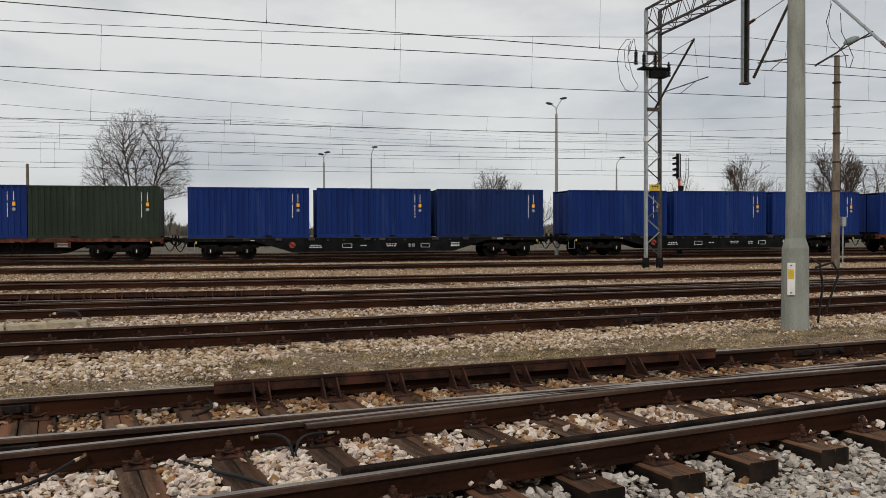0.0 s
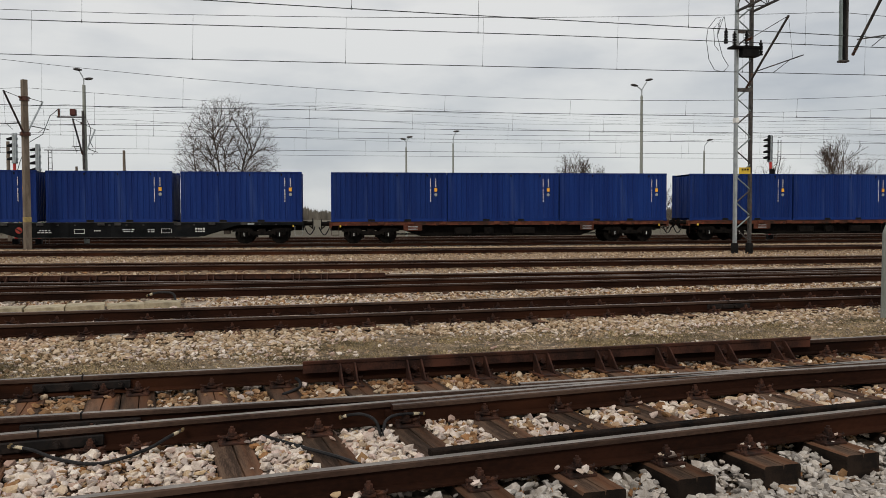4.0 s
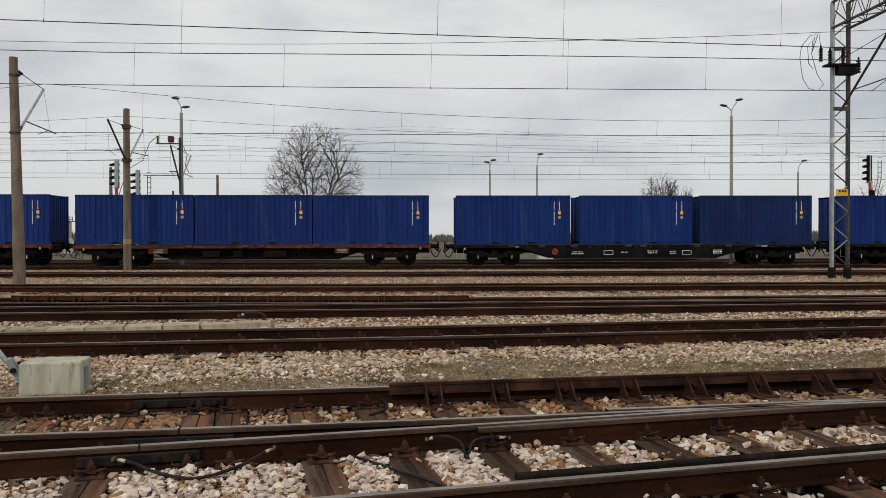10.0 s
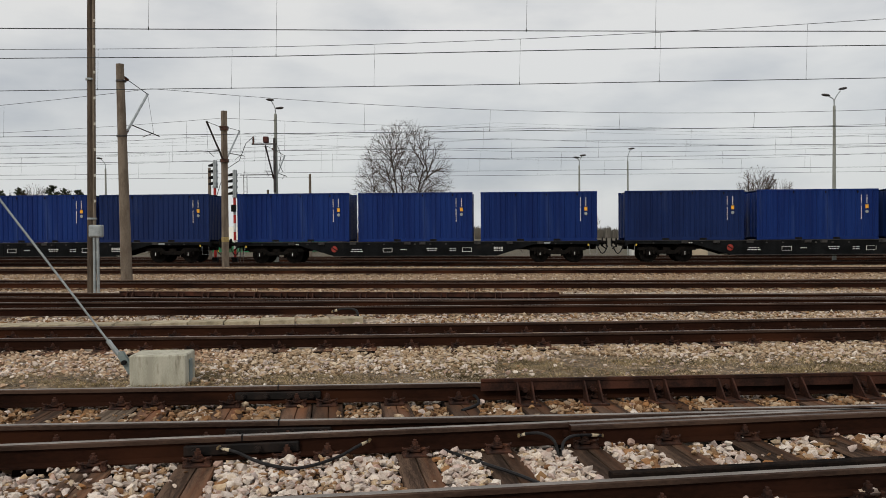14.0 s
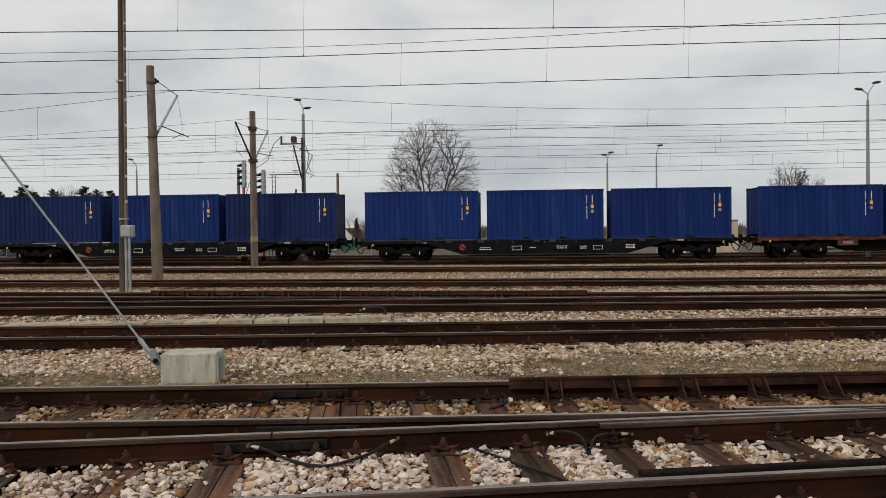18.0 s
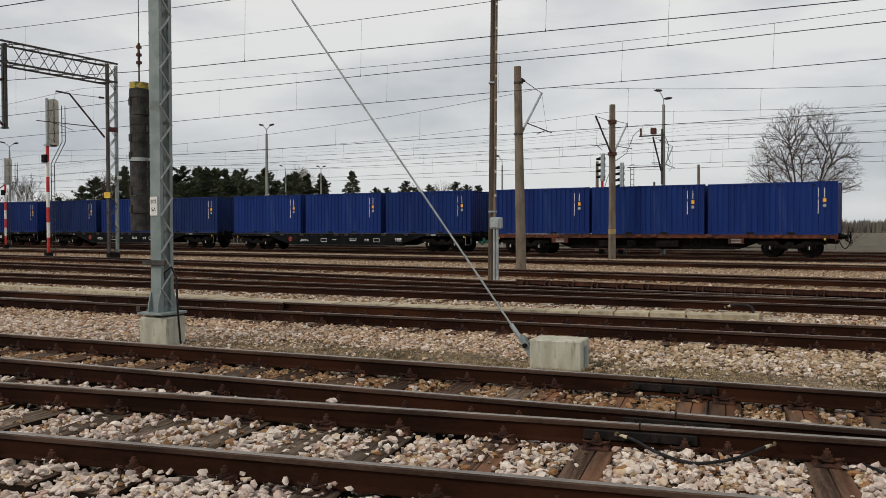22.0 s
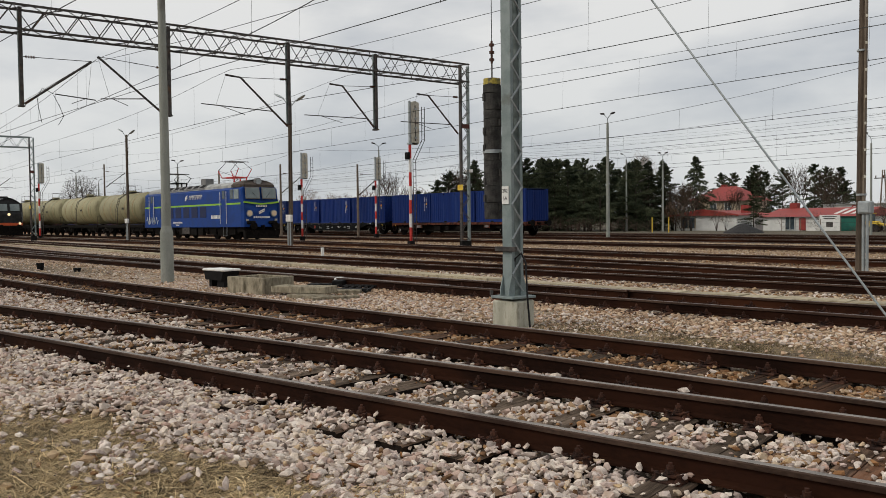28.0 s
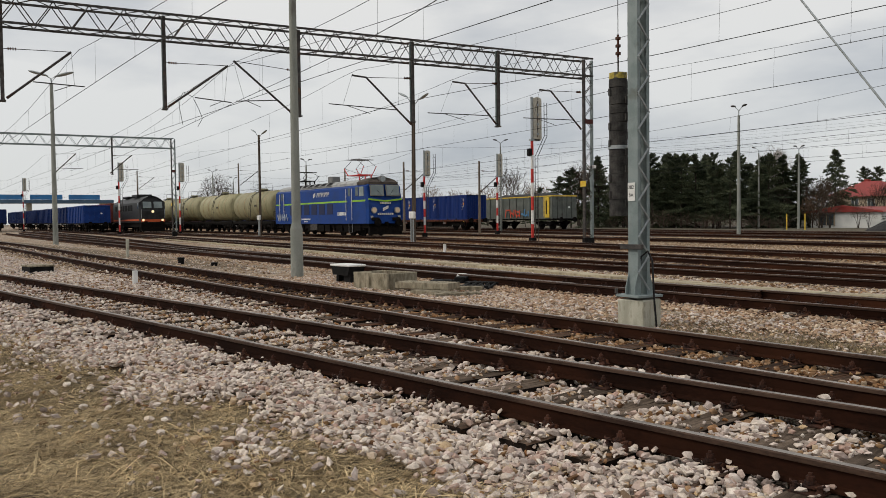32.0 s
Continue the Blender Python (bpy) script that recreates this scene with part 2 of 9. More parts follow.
WHITE = surf("white_paint", (0.62, 0.62, 0.6), (0.78, 0.78, 0.76), 4, 0.6, 0, 0.0, 60)
REDP = surf("red_paint", (0.4, 0.025, 0.02), (0.55, 0.05, 0.04), 4, 0.5, 0, 0.0, 60)
YELLOW = surf("yellow_paint", (0.52, 0.35, 0.03), (0.66, 0.46, 0.06), 4, 0.6, 0, 0.0, 60)
DARKRED = surf("dark_red_paint", (0.05, 0.014, 0.012), (0.09, 0.028, 0.022), 6, 0.7)
ORANGE = surf("orange_sticker", (0.75, 0.33, 0.02), (0.85, 0.42, 0.04), 4, 0.6)
CONT_BLUE = surf("container_blue", (0.004, 0.0175, 0.108), (0.0064, 0.027, 0.143), 0.7, 0.55, 0, 0.0015, 22, (0.03, 0.058, 0.17), (0.6, 0.85), 0.9, (2.4, 2.4, 0.22), rand=0.14, spec=0.13)
CONT_DARK = surf("container_dark_blue", (0.0035, 0.0135, 0.07), (0.006, 0.021, 0.098), 0.7, 0.55, 0, 0.0015, 22, (0.02, 0.035, 0.1), (0.64, 0.82), 1.3, (1, 1, 0.35), rand=0.12, spec=0.16)
CONT_GREEN = surf("container_dark_green", (0.013, 0.022, 0.0145), (0.022, 0.033, 0.0235), 0.7, 0.6, 0, 0.0015, 22, (0.04, 0.046, 0.034), (0.64, 0.82), 1.3, (1, 1, 0.35), spec=0.16)
WAGON_BLACK = surf("wagon_black", (0.003, 0.0036, 0.004), (0.0085, 0.0095, 0.0105), 2, 0.75, 0, 0.002, 40, (0.022, 0.018, 0.014), (0.62, 0.85), 2, spec=0.07)
WAGON_RUST = surf("wagon_rust_red", (0.06, 0.02, 0.013), (0.15, 0.052, 0.03), 3, 0.8, 0, 0.002, 40, (0.028, 0.018, 0.014), (0.5, 0.7), 1.5, spec=0.12)
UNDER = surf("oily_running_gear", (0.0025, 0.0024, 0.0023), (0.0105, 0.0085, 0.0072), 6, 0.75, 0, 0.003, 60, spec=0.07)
WIRE = surf("copper_wire_oxidised", (0.02, 0.022, 0.022), (0.04, 0.043, 0.042), 3, 0.6, 0.4)
CREAM = surf("cream_signal_paint", (0.36, 0.345, 0.29), (0.5, 0.48, 0.41), 6, 0.7, 0, 0, 60, (0.24, 0.2, 0.15), (0.6, 0.75), 4)
CAST = surf("dark_cast_weights", (0.03, 0.029, 0.028), (0.065, 0.062, 0.058), 9, 0.85, 0, 0.002, 60, spec=0.15)
INSUL = surf("brown_insulator", (0.05, 0.02, 0.012), (0.09, 0.035, 0.02), 8, 0.25)


# ---- helpers for meshes ----
def part(name, bm, material, parent=None, label="", smooth=False):
    me = bpy.data.meshes.new(name)
    bm.normal_update()
    bm.to_mesh(me)
    bm.free()
    if smooth:
        me.shade_smooth()
    me.materials.append(material)
    ob = new(name, me)
    ob.parent = parent
    if label:
        tagged(ob, label)
    return ob


def thing(name, m, label, category, group="", kind=""):
    ob = new(name)
    ob.empty_display_size = 0.2
    ob.matrix_basis = m
    return tagged(ob, label, category, group, kind)


def box(bm, c, s, rz=0.0, m=None, bev=0.0):
    r = bmesh.ops.create_cube(bm, size=1.0)
    mat = Matrix.Translation(c) @ Matrix.Rotation(radians(rz), 4, "Z") @ Matrix.Diagonal((*s, 1))
    bmesh.ops.transform(bm, matrix=(m @ mat) if m else mat, verts=r["verts"])
    if bev:
        es = {e for v in r["verts"] for e in v.link_edges}
        bmesh.ops.bevel(bm, geom=list(es), offset=bev, segments=1, affect="EDGES")
    return bm


def tube(bm, p, q, r, r2=None, seg=8, caps=True):
    p, q = Vector(p), Vector(q)
    d = q - p
    m = Matrix.Translation((p + q) / 2) @ d.to_track_quat("Z", "Y").to_matrix().to_4x4()
    bmesh.ops.create_cone(bm, cap_ends=caps, segments=seg, radius1=r, radius2=r if r2 is None else r2, depth=d.length, matrix=m)
    return bm


def pipe(bm, pts, r, seg=6):
    """One swept tube through the points."""
    P = [Vector(p) for p in pts]
    rings, side = [], None
    for i, p in enumerate(P):
        d = (P[min(i + 1, len(P) - 1)] - P[max(i - 1, 0)]).normalized()
        side = d.orthogonal().normalized() if side is None else (side - d * side.dot(d)).normalized()
        up = d.cross(side)
        rings.append([bm.verts.new(p + side * (r * math.cos(2 * math.pi * k / seg)) + up * (r * math.sin(2 * math.pi * k / seg))) for k in range(seg)])
    for a, b in zip(rings, rings[1:]):
        for k in range(seg):
            bm.faces.new((a[k], a[(k + 1) % seg], b[(k + 1) % seg], b[k]))
    bm.faces.new(rings[0][::-1])
    bm.faces.new(rings[-1])
    return bm


def prism(bm, outline, axis_from, axis_to, fn):
    """A closed outline of (u, v) pushed from axis_from to axis_to; fn(w, u, v) gives the place."""
    a = [bm.verts.new(fn(axis_from, u, v)) for u, v in outline]
    b = [bm.verts.new(fn(axis_to, u, v)) for u, v in outline]
    k = len(outline)
    for i in range(k):
        bm.faces.new((a[i], a[(i + 1) % k], b[(i + 1) % k], b[i]))
    bm.faces.new(a[::-1])
    bm.faces.new(b)
    bmesh.ops.recalc_face_normals(bm, faces=bm.faces)
    return bm


def B():
    return bmesh.new()


def raw(name, verts, faces, materials, parent=None, label="", index=None):
    me = bpy.data.meshes.new(name)
    me.from_pydata([tuple(v) for v in verts], [], faces)
    for m in materials:
        me.materials.append(m)
    if index is not None:
        me.polygons.foreach_set("material_index", index)
    me.update()
    ob = new(name, me)
    ob.parent = parent
    if label:
        tagged(ob, label)
    return ob


# ---- plan: the yard rises slightly towards -x; rail heads at z = rise(x) ----
def rise(x):
    return 0.0028 * max(0.0, -x)


def spline(knots):
    xs, ys = np.array([k[0] for k in knots], float), np.array([k[1] for k in knots], float)
    s = np.gradient(ys, xs)

    def f(x):
        x = min(max(x, xs[0]), xs[-1])
        i = min(max(int(np.searchsorted(xs, x)) - 1, 0), len(xs) - 2)
        h = xs[i + 1] - xs[i]
        u = (x - xs[i]) / h
        return float(ys[i] * (1 + 2 * u) * (1 - u) ** 2 + h * s[i] * u * (1 - u) ** 2 + ys[i + 1] * u * u * (3 - 2 * u) + h * s[i + 1] * u * u * (u - 1))
    return f


TRACK = {
    "a": spline([(-110, -17.5), (-60, -8.2), (-26, -0.62), (-10, 3.13), (0, 5.47), (4, 6.38), (8, 7.2), (30, 11.0), (70, 17.0)]),
    "b": spline([(-110, -5.5), (-60, 1.2), (-36, 3.4), (-22, 4.7), (-10, 6.02), (0, 7.29), (8, 8.36), (30, 11.6), (70, 17.3)]),
    "m": spline([(-150, 2.0), (-80, 5.8), (-37, 9.0), (-14, 11.2), (0, 12.84), (13, 14.6), (30, 17.0), (70, 20.0)]),
    "m2": spline([(-150, 5.6), (-80, 8.9), (-60, 9.1), (-45, 9.15), (-32, 9.75), (-22, 10.5), (-16, 11.05)]),
    "k": spline([(-190, 7.0), (-112, 12.6), (-60, 14.2), (-20, 15.9), (-12, 16.6), (0, 17.75), (12, 18.8), (26, 20.2), (70, 23.0)]),
    "k2": spline([(-190, 12.5), (-118, 17.2), (-100, 18.0), (-60, 20.4), (-37, 21.0), (-18, 20.3), (-12, 19.9), (0, 19.5), (26, 20.4), (70, 23.0)]),
    "l": spline([(-190, 20.0), (-120, 23.4), (-78, 25.9), (-58, 26.95), (-40, 26.75), (-20, 25.95), (0, 25.85), (70, 25.85)]),
    "w": spline([(-190, 4.2), (-80, 8.9), (-45, 9.4), (-35.5, 9.45), (-18, 9.25), (-9.2, 8.3), (0, 8.2)]),
    "p": spline([(-190, 33.0), (-60, 35.6), (0, 35.7), (90, 35.7)]),
    "t": spline([(-190, 43.6), (-110, 45.15), (0, 45.15), (90, 45.15)]),
    "r": spline([(-190, 51.0), (-60, 52.6), (0, 52.2), (90, 52.2)]),
    "r2": spline([(-190, 56.0), (0, 57.5), (90, 57.5)]),
}


def on_track(key, x):
    """The centre of a track at x and its heading in degrees."""
    f = TRACK[key]
    return f(x), math.degrees(math.atan2(f(x + 0.5) - f(x - 0.5), 1.0))


# ---- ground ----
def ground_z(x, y):
    """Ballast lies about 0.2 m below the rail heads; the grass verge before the near track is lower."""
    edge = TRACK["a"](x) - 2.35
    t = min(max((edge - y) / 1.3, 0.0), 1.0)
    z = -0.205 - 0.13 * t * t * (3 - 2 * t)
    a, b = TRACK["a"](x), TRACK["b"](x)
    if abs(x) < 60 and y < b + 1.6:
        z -= 0.05 * min(1.0, (b + 1.6 - y) / 0.4)
        # the shoulder has sunk away from the sleeper ends
        z -= 0.12 * min(max((x - 0.5) / 2.0, 0.0), 1.0) * min(max((a - 0.75 - y) / 0.45, 0.0), 1.0)
    return z + rise(max(x, -260))


def build_ground():
    xs = [-1800, -900, -450, -260] + list(np.arange(-190, -40, 5.0)) + list(np.arange(-40, 20, 0.4)) + list(np.arange(20, 110, 5.0)) + [150, 300, 800, 1800]
    ys = [-900, -200, -60, -20] + list(np.arange(-8, 30, 0.4)) + list(np.arange(30, 75, 2.5)) + [90, 120, 200, 400, 900, 2200]
    xs, ys = [float(v) for v in xs], [float(v) for v in ys]
    verts = []
    for y in ys:
        for x in xs:
            k = 1.0 if abs(x) < 60 and y < 40 else 0.0
            verts.append((x, y, ground_z(x, y) + k * 0.03 * noise.noise((x * 0.9, y * 0.9, 0)) + k * 0.012 * noise.noise((x * 3.1, y * 3.1, 5))))
    nx = len(xs)
    faces = [(j * nx + i, j * nx + i + 1, (j + 1) * nx + i + 1, (j + 1) * nx + i) for j in range(len(ys) - 1) for i in range(nx - 1)]
    m = bpy.data.materials.new("yard_ground")
    m.use_nodes = True
    n, l = m.node_tree.nodes, m.node_tree.links
    bs = n["Principled BSDF"]
    bs.inputs["Roughness"].default_value = 0.95
    co = n.new("ShaderNodeTexCoord")
    vo = n.new("ShaderNodeTexVoronoi")
    vo.inputs["Scale"].default_value = 15.0
    big = n.new("ShaderNodeTexNoise")
    big.inputs["Scale"].default_value, big.inputs["Detail"].default_value = 0.55, 6
    fin = n.new("ShaderNodeTexNoise")
    fin.inputs["Scale"].default_value, fin.inputs["Detail"].default_value = 9.0, 5
    for q in (vo, big, fin):
        l.new(co.outputs["Object"], q.inputs["Vector"])
    sep = n.new("ShaderNodeSeparateXYZ")
    l.new(co.outputs["Object"], sep.inputs[0])

    def math_node(op, a, b=None, c=None):
        q = n.new("ShaderNodeMath")
        q.operation = op
        for i, v in enumerate((a, b, c)):
            if v is None:
                continue
            if isinstance(v, (int, float)):
                q.inputs[i].default_value = v
            else:
                l.new(v, q.inputs[i])
        return q.outputs[0]

    def ramp(fac, *stops):
        q = n.new("ShaderNodeValToRGB")
        while len(q.color_ramp.elements) < len(stops):
            q.color_ramp.elements.new(0.5)
        for e, (p, c) in zip(q.color_ramp.elements, stops):
            e.position, e.color = p, (*c, 1)
        l.new(fac, q.inputs["Fac"])
        return q.outputs["Color"]

    def mix(fac, a, b):
        q = n.new("ShaderNodeMix")
        q.data_type = "RGBA"
        l.new(fac, q.inputs[0])
        l.new(a, q.inputs[6])
        l.new(b, q.inputs[7])
        return q.outputs[2]

    # distance from the second track's line, with an uneven edge
    wob = math_node("MULTIPLY_ADD", big.outputs["Fac"], 2.4, -1.2)
    yy = math_node("ADD", sep.outputs["Y"], wob)
    stone = ramp(math_node("MULTIPLY_ADD", fin.outputs["Fac"], 0.5, math_node("MULTIPLY", vo.outputs["Color"], 0.5)),
                 (0.25, (0.17, 0.13, 0.1)), (0.5, (0.33, 0.27, 0.21)), (0.75, (0.5, 0.44, 0.37)))
    brown = ramp(math_node("MULTIPLY_ADD", fin.outputs["Fac"], 0.5, math_node("MULTIPLY", vo.outputs["Color"], 0.5)),
                 (0.25, (0.07, 0.038, 0.022)), (0.5, (0.22, 0.14, 0.076)), (0.75, (0.44, 0.31, 0.185)))
    soil = ramp(fin.outputs["Fac"], (0.3, (0.045, 0.03, 0.018)), (0.5, (0.13, 0.092, 0.054)), (0.72, (0.28, 0.21, 0.13)))
    # bed: dark ground that paints the shade into gaps between near ballast stones
    bed = ramp(fin.outputs["Fac"], (0.3, (0.022, 0.015, 0.01)), (0.52, (0.075, 0.055, 0.038)), (0.75, (0.2, 0.155, 0.115)))
    straw = ramp(fin.outputs["Fac"], (0.3, (0.105, 0.073, 0.036)), (0.55, (0.25, 0.18, 0.09)), (0.75, (0.42, 0.32, 0.175)))
    dark = ramp(fin.outputs["Fac"], (0.3, (0.045, 0.04, 0.038)), (0.7, (0.11, 0.1, 0.09)))
    far = ramp(big.outputs["Fac"], (0.3, (0.06, 0.05, 0.032)), (0.7, (0.115, 0.097, 0.062)))
    patch = ramp(big.outputs["Fac"], (0.42, (0, 0, 0)), (0.58, (1, 1, 1)))
    base = mix(patch, stone, brown)
    # soil strip between the near tracks and the next, straw verge, dark yard at the back, fields behind
    along = math_node("MULTIPLY_ADD", sep.outputs["X"], -0.13, yy)
    strip = ramp(math_node("MULTIPLY_ADD", along, 0.05, 0.0), (0.445, (0, 0, 0)), (0.46, (1, 1, 1)), (0.58, (1, 1, 1)), (0.605, (0, 0, 0)))
    fade = math_node("MULTIPLY", strip, ramp(math_node("MULTIPLY_ADD", sep.outputs["X"], 0.02, 0.8), (0.22, (1, 1, 1)), (0.33, (0, 0, 0)), (0.55, (0, 0, 0)), (0.66, (1, 1, 1))))
    base = mix(math_node("MULTIPLY", ramp(math_node("MULTIPLY_ADD", along, 0.05, 0.0), (0.43, (1, 1, 1)), (0.45, (0, 0, 0))), ramp(math_node("MULTIPLY_ADD", sep.outputs["X"], 0.02, 1.0), (0.4, (0, 0, 0)), (0.5, (1, 1, 1)))), base, bed)
    base = mix(fade, base, soil)
    verge = math_node("MULTIPLY_ADD", sep.outputs["X"], -0.235, yy)
    base = mix(ramp(math_node("MULTIPLY_ADD", verge, 0.1, 0.4), (0.655, (1, 1, 1)), (0.695, (0, 0, 0))), base, straw)
    base = mix(ramp(math_node("MULTIPLY_ADD", yy, 0.01, 0.0), (0.235, (0, 0, 0)), (0.245, (1, 1, 1))), base, brown)
    base = mix(ramp(math_node("MULTIPLY_ADD", yy, 0.01, 0.0), (0.425, (0, 0, 0)), (0.435, (1, 1, 1))), base, dark)
    base = mix(ramp(math_node("MULTIPLY_ADD", yy, 0.005, 0.0), (0.31, (0, 0, 0)), (0.32, (1, 1, 1))), base, far)
    l.new(base, bs.inputs["Base Color"])
    bp = n.new("ShaderNodeBump")
    bp.inputs["Strength"].default_value, bp.inputs["Distance"].default_value = 0.9, 0.03
    l.new(math_node("ADD", vo.outputs["Distance"], fin.outputs["Fac"]), bp.inputs["Height"])
    l.new(bp.outputs["Normal"], bs.inputs["Normal"])
    ob = raw("ground", verts, faces, [m])
    return tagged(ob, "stony railway yard ground with ballast, soil and dry grass", "ground", kind="structure")


build_ground()

# ---- tracks ----
RAIL_PROFILE = [(-0.062, -0.16), (0.062, -0.16), (0.062, -0.148), (0.012, -0.132), (0.009, -0.045), (0.034, -0.036), (0.036, -0.008), (0.028, 0.0), (-0.028, 0.0), (-0.036, -0.008), (-0.034, -0.036), (-0.009, -0.045), (-0.012, -0.132), (-0.062, -0.148)]


def rail(name, key, off, x0, x1, parent, head, step=1.5, dz=0.0, profile=RAIL_PROFILE, label=""):
    n = max(2, int((x1 - x0) / step) + 1)
    verts, faces, idx = [], [], []
    k = len(profile)
    for x in np.linspace(x0, x1, n):
        y, h = on_track(key, x)
        c, s = math.cos(radians(h)), math.sin(radians(h))
        for u, v in profile:
            o = off + u
            verts.append((x - s * o, y + c * o, v + dz + rise(x)))
    for i in range(n - 1):
        for j in range(k):
            j2 = (j + 1) % k
            faces.append((i * k + j, (i + 1) * k + j, (i + 1) * k + j2, i * k + j2))
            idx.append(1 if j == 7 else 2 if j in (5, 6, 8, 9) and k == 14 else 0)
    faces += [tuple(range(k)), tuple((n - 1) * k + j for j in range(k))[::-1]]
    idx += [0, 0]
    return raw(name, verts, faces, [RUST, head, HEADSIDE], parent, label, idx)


def sleeper_mesh(length=2.5, w=0.26, h=0.16, seed=1, top=None):
    """A worn timber with rounded edges and a long split along its top."""
    out = [(-w / 2, -h / 2), (w / 2, -h / 2), (w / 2, h / 2 - 0.012), (w / 2 - 0.01, h / 2), (0.011, h / 2 - 0.001), (0.005, h / 2 - 0.03), (0.0, h / 2 - 0.001), (-w / 2 + 0.01, h / 2), (-w / 2, h / 2 - 0.012)]
    n, k = 9, len(out)
    V, F = [], []
    for i in range(n + 1):
        y = -length / 2 + length * i / n
        sway = 0.02 * noise.noise((y * 1.3, seed, 0))
        for j, (u, v) in enumerate(out):
            V.append((u + (sway if j in (4, 5, 6) else 0.005 * noise.noise((y * 2, j, seed))), y, v + (0.006 * noise.noise((y * 3, j * 2.0, seed)) if v > 0 else 0)))
    for i in range(n):
        for j in range(k):
            F.append((i * k + j, i * k + (j + 1) % k, (i + 1) * k + (j + 1) % k, (i + 1) * k + j))
    F += [tuple(range(k))[::-1], tuple(n * k + j for j in range(k))]
    me = bpy.data.meshes.new("sleeper")
    me.from_pydata(V, [], F)
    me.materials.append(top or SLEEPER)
    me.materials.append(DARK_TIMBER)
    # side and end faces take the darker material, the rest the top one
    dark_faces = [1 if i >= n * k or i % k in (1, k - 1) else 0 for i in range(len(F))]
    me.polygons.foreach_set("material_index", dark_faces)
    me.update()
    return me


def fastening_mesh():
    """A ribbed base plate; on each side a clamp with its tall bolt between two screw spikes in coiled washers."""
    bm = B()
    box(bm, (0, 0, 0.008), (0.19, 0.36, 0.018), bev=0.004)
    for s in (-1, 1):
        box(bm, (0, s * 0.074, 0.03), (0.15, 0.016, 0.036))
        box(bm, (0, s * 0.092, 0.038), (0.085, 0.066, 0.03), bev=0.008)
        tube(bm, (0, s * 0.1, 0.03), (0, s * 0.1, 0.115), 0.013, seg=7)
        tube(bm, (0, s * 0.1, 0.054), (0, s * 0.1, 0.07), 0.034, seg=8)
        tube(bm, (0, s * 0.1, 0.072), (0, s * 0.1, 0.098), 0.025, seg=6)
        for q in (-0.07, 0.07):
            tube(bm, (q, s * 0.138, 0.015), (q, s * 0.138, 0.03), 0.03, 0.022, seg=8)
            tube(bm, (q, s * 0.138, 0.03), (q, s * 0.138, 0.062), 0.018, 0.015, seg=6)
            ring = [(q + 0.027 * math.cos(k * 0.9) * (1 if q > 0 else -1), s * 0.138 + 0.02 * math.sin(k * 0.9), 0.026 + 0.006 * k) for k in range(8)]
            pipe(bm, ring, 0.007, 4)
    me = bpy.data.meshes.new("rail_fastening")
    bm.to_mesh(me)
    bm.free()
    me.materials.append(PLATE)
    return me


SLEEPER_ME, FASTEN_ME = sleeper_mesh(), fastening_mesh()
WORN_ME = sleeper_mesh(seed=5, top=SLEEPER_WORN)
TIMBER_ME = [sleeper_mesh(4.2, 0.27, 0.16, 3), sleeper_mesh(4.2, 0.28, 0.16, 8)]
# long timbers under the crossing of the two near tracks: their x at y = 6.1; each leans back by 0.2
TIMBERS = [-2.85, -2.15, -1.53, -1.24, -0.6, 0.02, 0.7, 1.36, 2.02, 2.69, 3.38, 4.1, 4.79] + [5.47 + 0.68 * i for i in range(7)]


def track(key, x0, x1, head, label, detail=None, step=1.5, buried=0.0):
    ob = thing("railway_track", Matrix(), label, "track", kind="structure")
    for s in (-1, 1):
        rail("rail", key, s * 0.753, x0, x1, ob, head, step)
    d0, d1 = detail or (1, 0)
    rest_v, rest_f = [], []
    x = x0 + 0.3
    i = 0
    while x < x1:
        if key in "ab" and -3.15 < x - 0.2 * (6.1 - TRACK[key](x)) < 9.9:
            x += 0.62
            continue
        y, h = on_track(key, x)
        jit = random.uniform(-0.03, 0.03)
        z = rise(x) - 0.16 - 0.08 - 0.014 - buried
        if d0 <= x <= d1:
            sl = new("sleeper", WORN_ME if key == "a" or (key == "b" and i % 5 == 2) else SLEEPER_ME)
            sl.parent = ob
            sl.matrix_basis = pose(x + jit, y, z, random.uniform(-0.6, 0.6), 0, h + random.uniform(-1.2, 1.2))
            for s in (-1, 1):
                c, sn = math.cos(radians(h)), math.sin(radians(h))
                fa = new("rail_fastening", FASTEN_ME)
                fa.parent = ob
                fa.matrix_basis = pose(x + jit - sn * s * 0.753, y + c * s * 0.753, rise(x) - 0.175, 0, 0, h)
        else:
            c, sn = math.cos(radians(h)), math.sin(radians(h))
            k = len(rest_v)
            for dz in (-0.08, 0.075):
                for a, b in ((-0.125, -1.25), (0.125, -1.25), (0.125, 1.25), (-0.125, 1.25)):
                    rest_v.append((x + a * c - b * sn, y + a * sn + b * c, z + dz))
            rest_f += [(k + 4, k + 5, k + 6, k + 7), (k, k + 1, k + 5, k + 4), (k + 1, k + 2, k + 6, k + 5), (k + 2, k + 3, k + 7, k + 6), (k + 3, k, k + 4, k + 7)]
        x += 0.62
        i += 1
    if rest_f:
        tagged(raw("sleepers", rest_v, rest_f, [SLEEPER], ob), kind="stuff")
    return ob


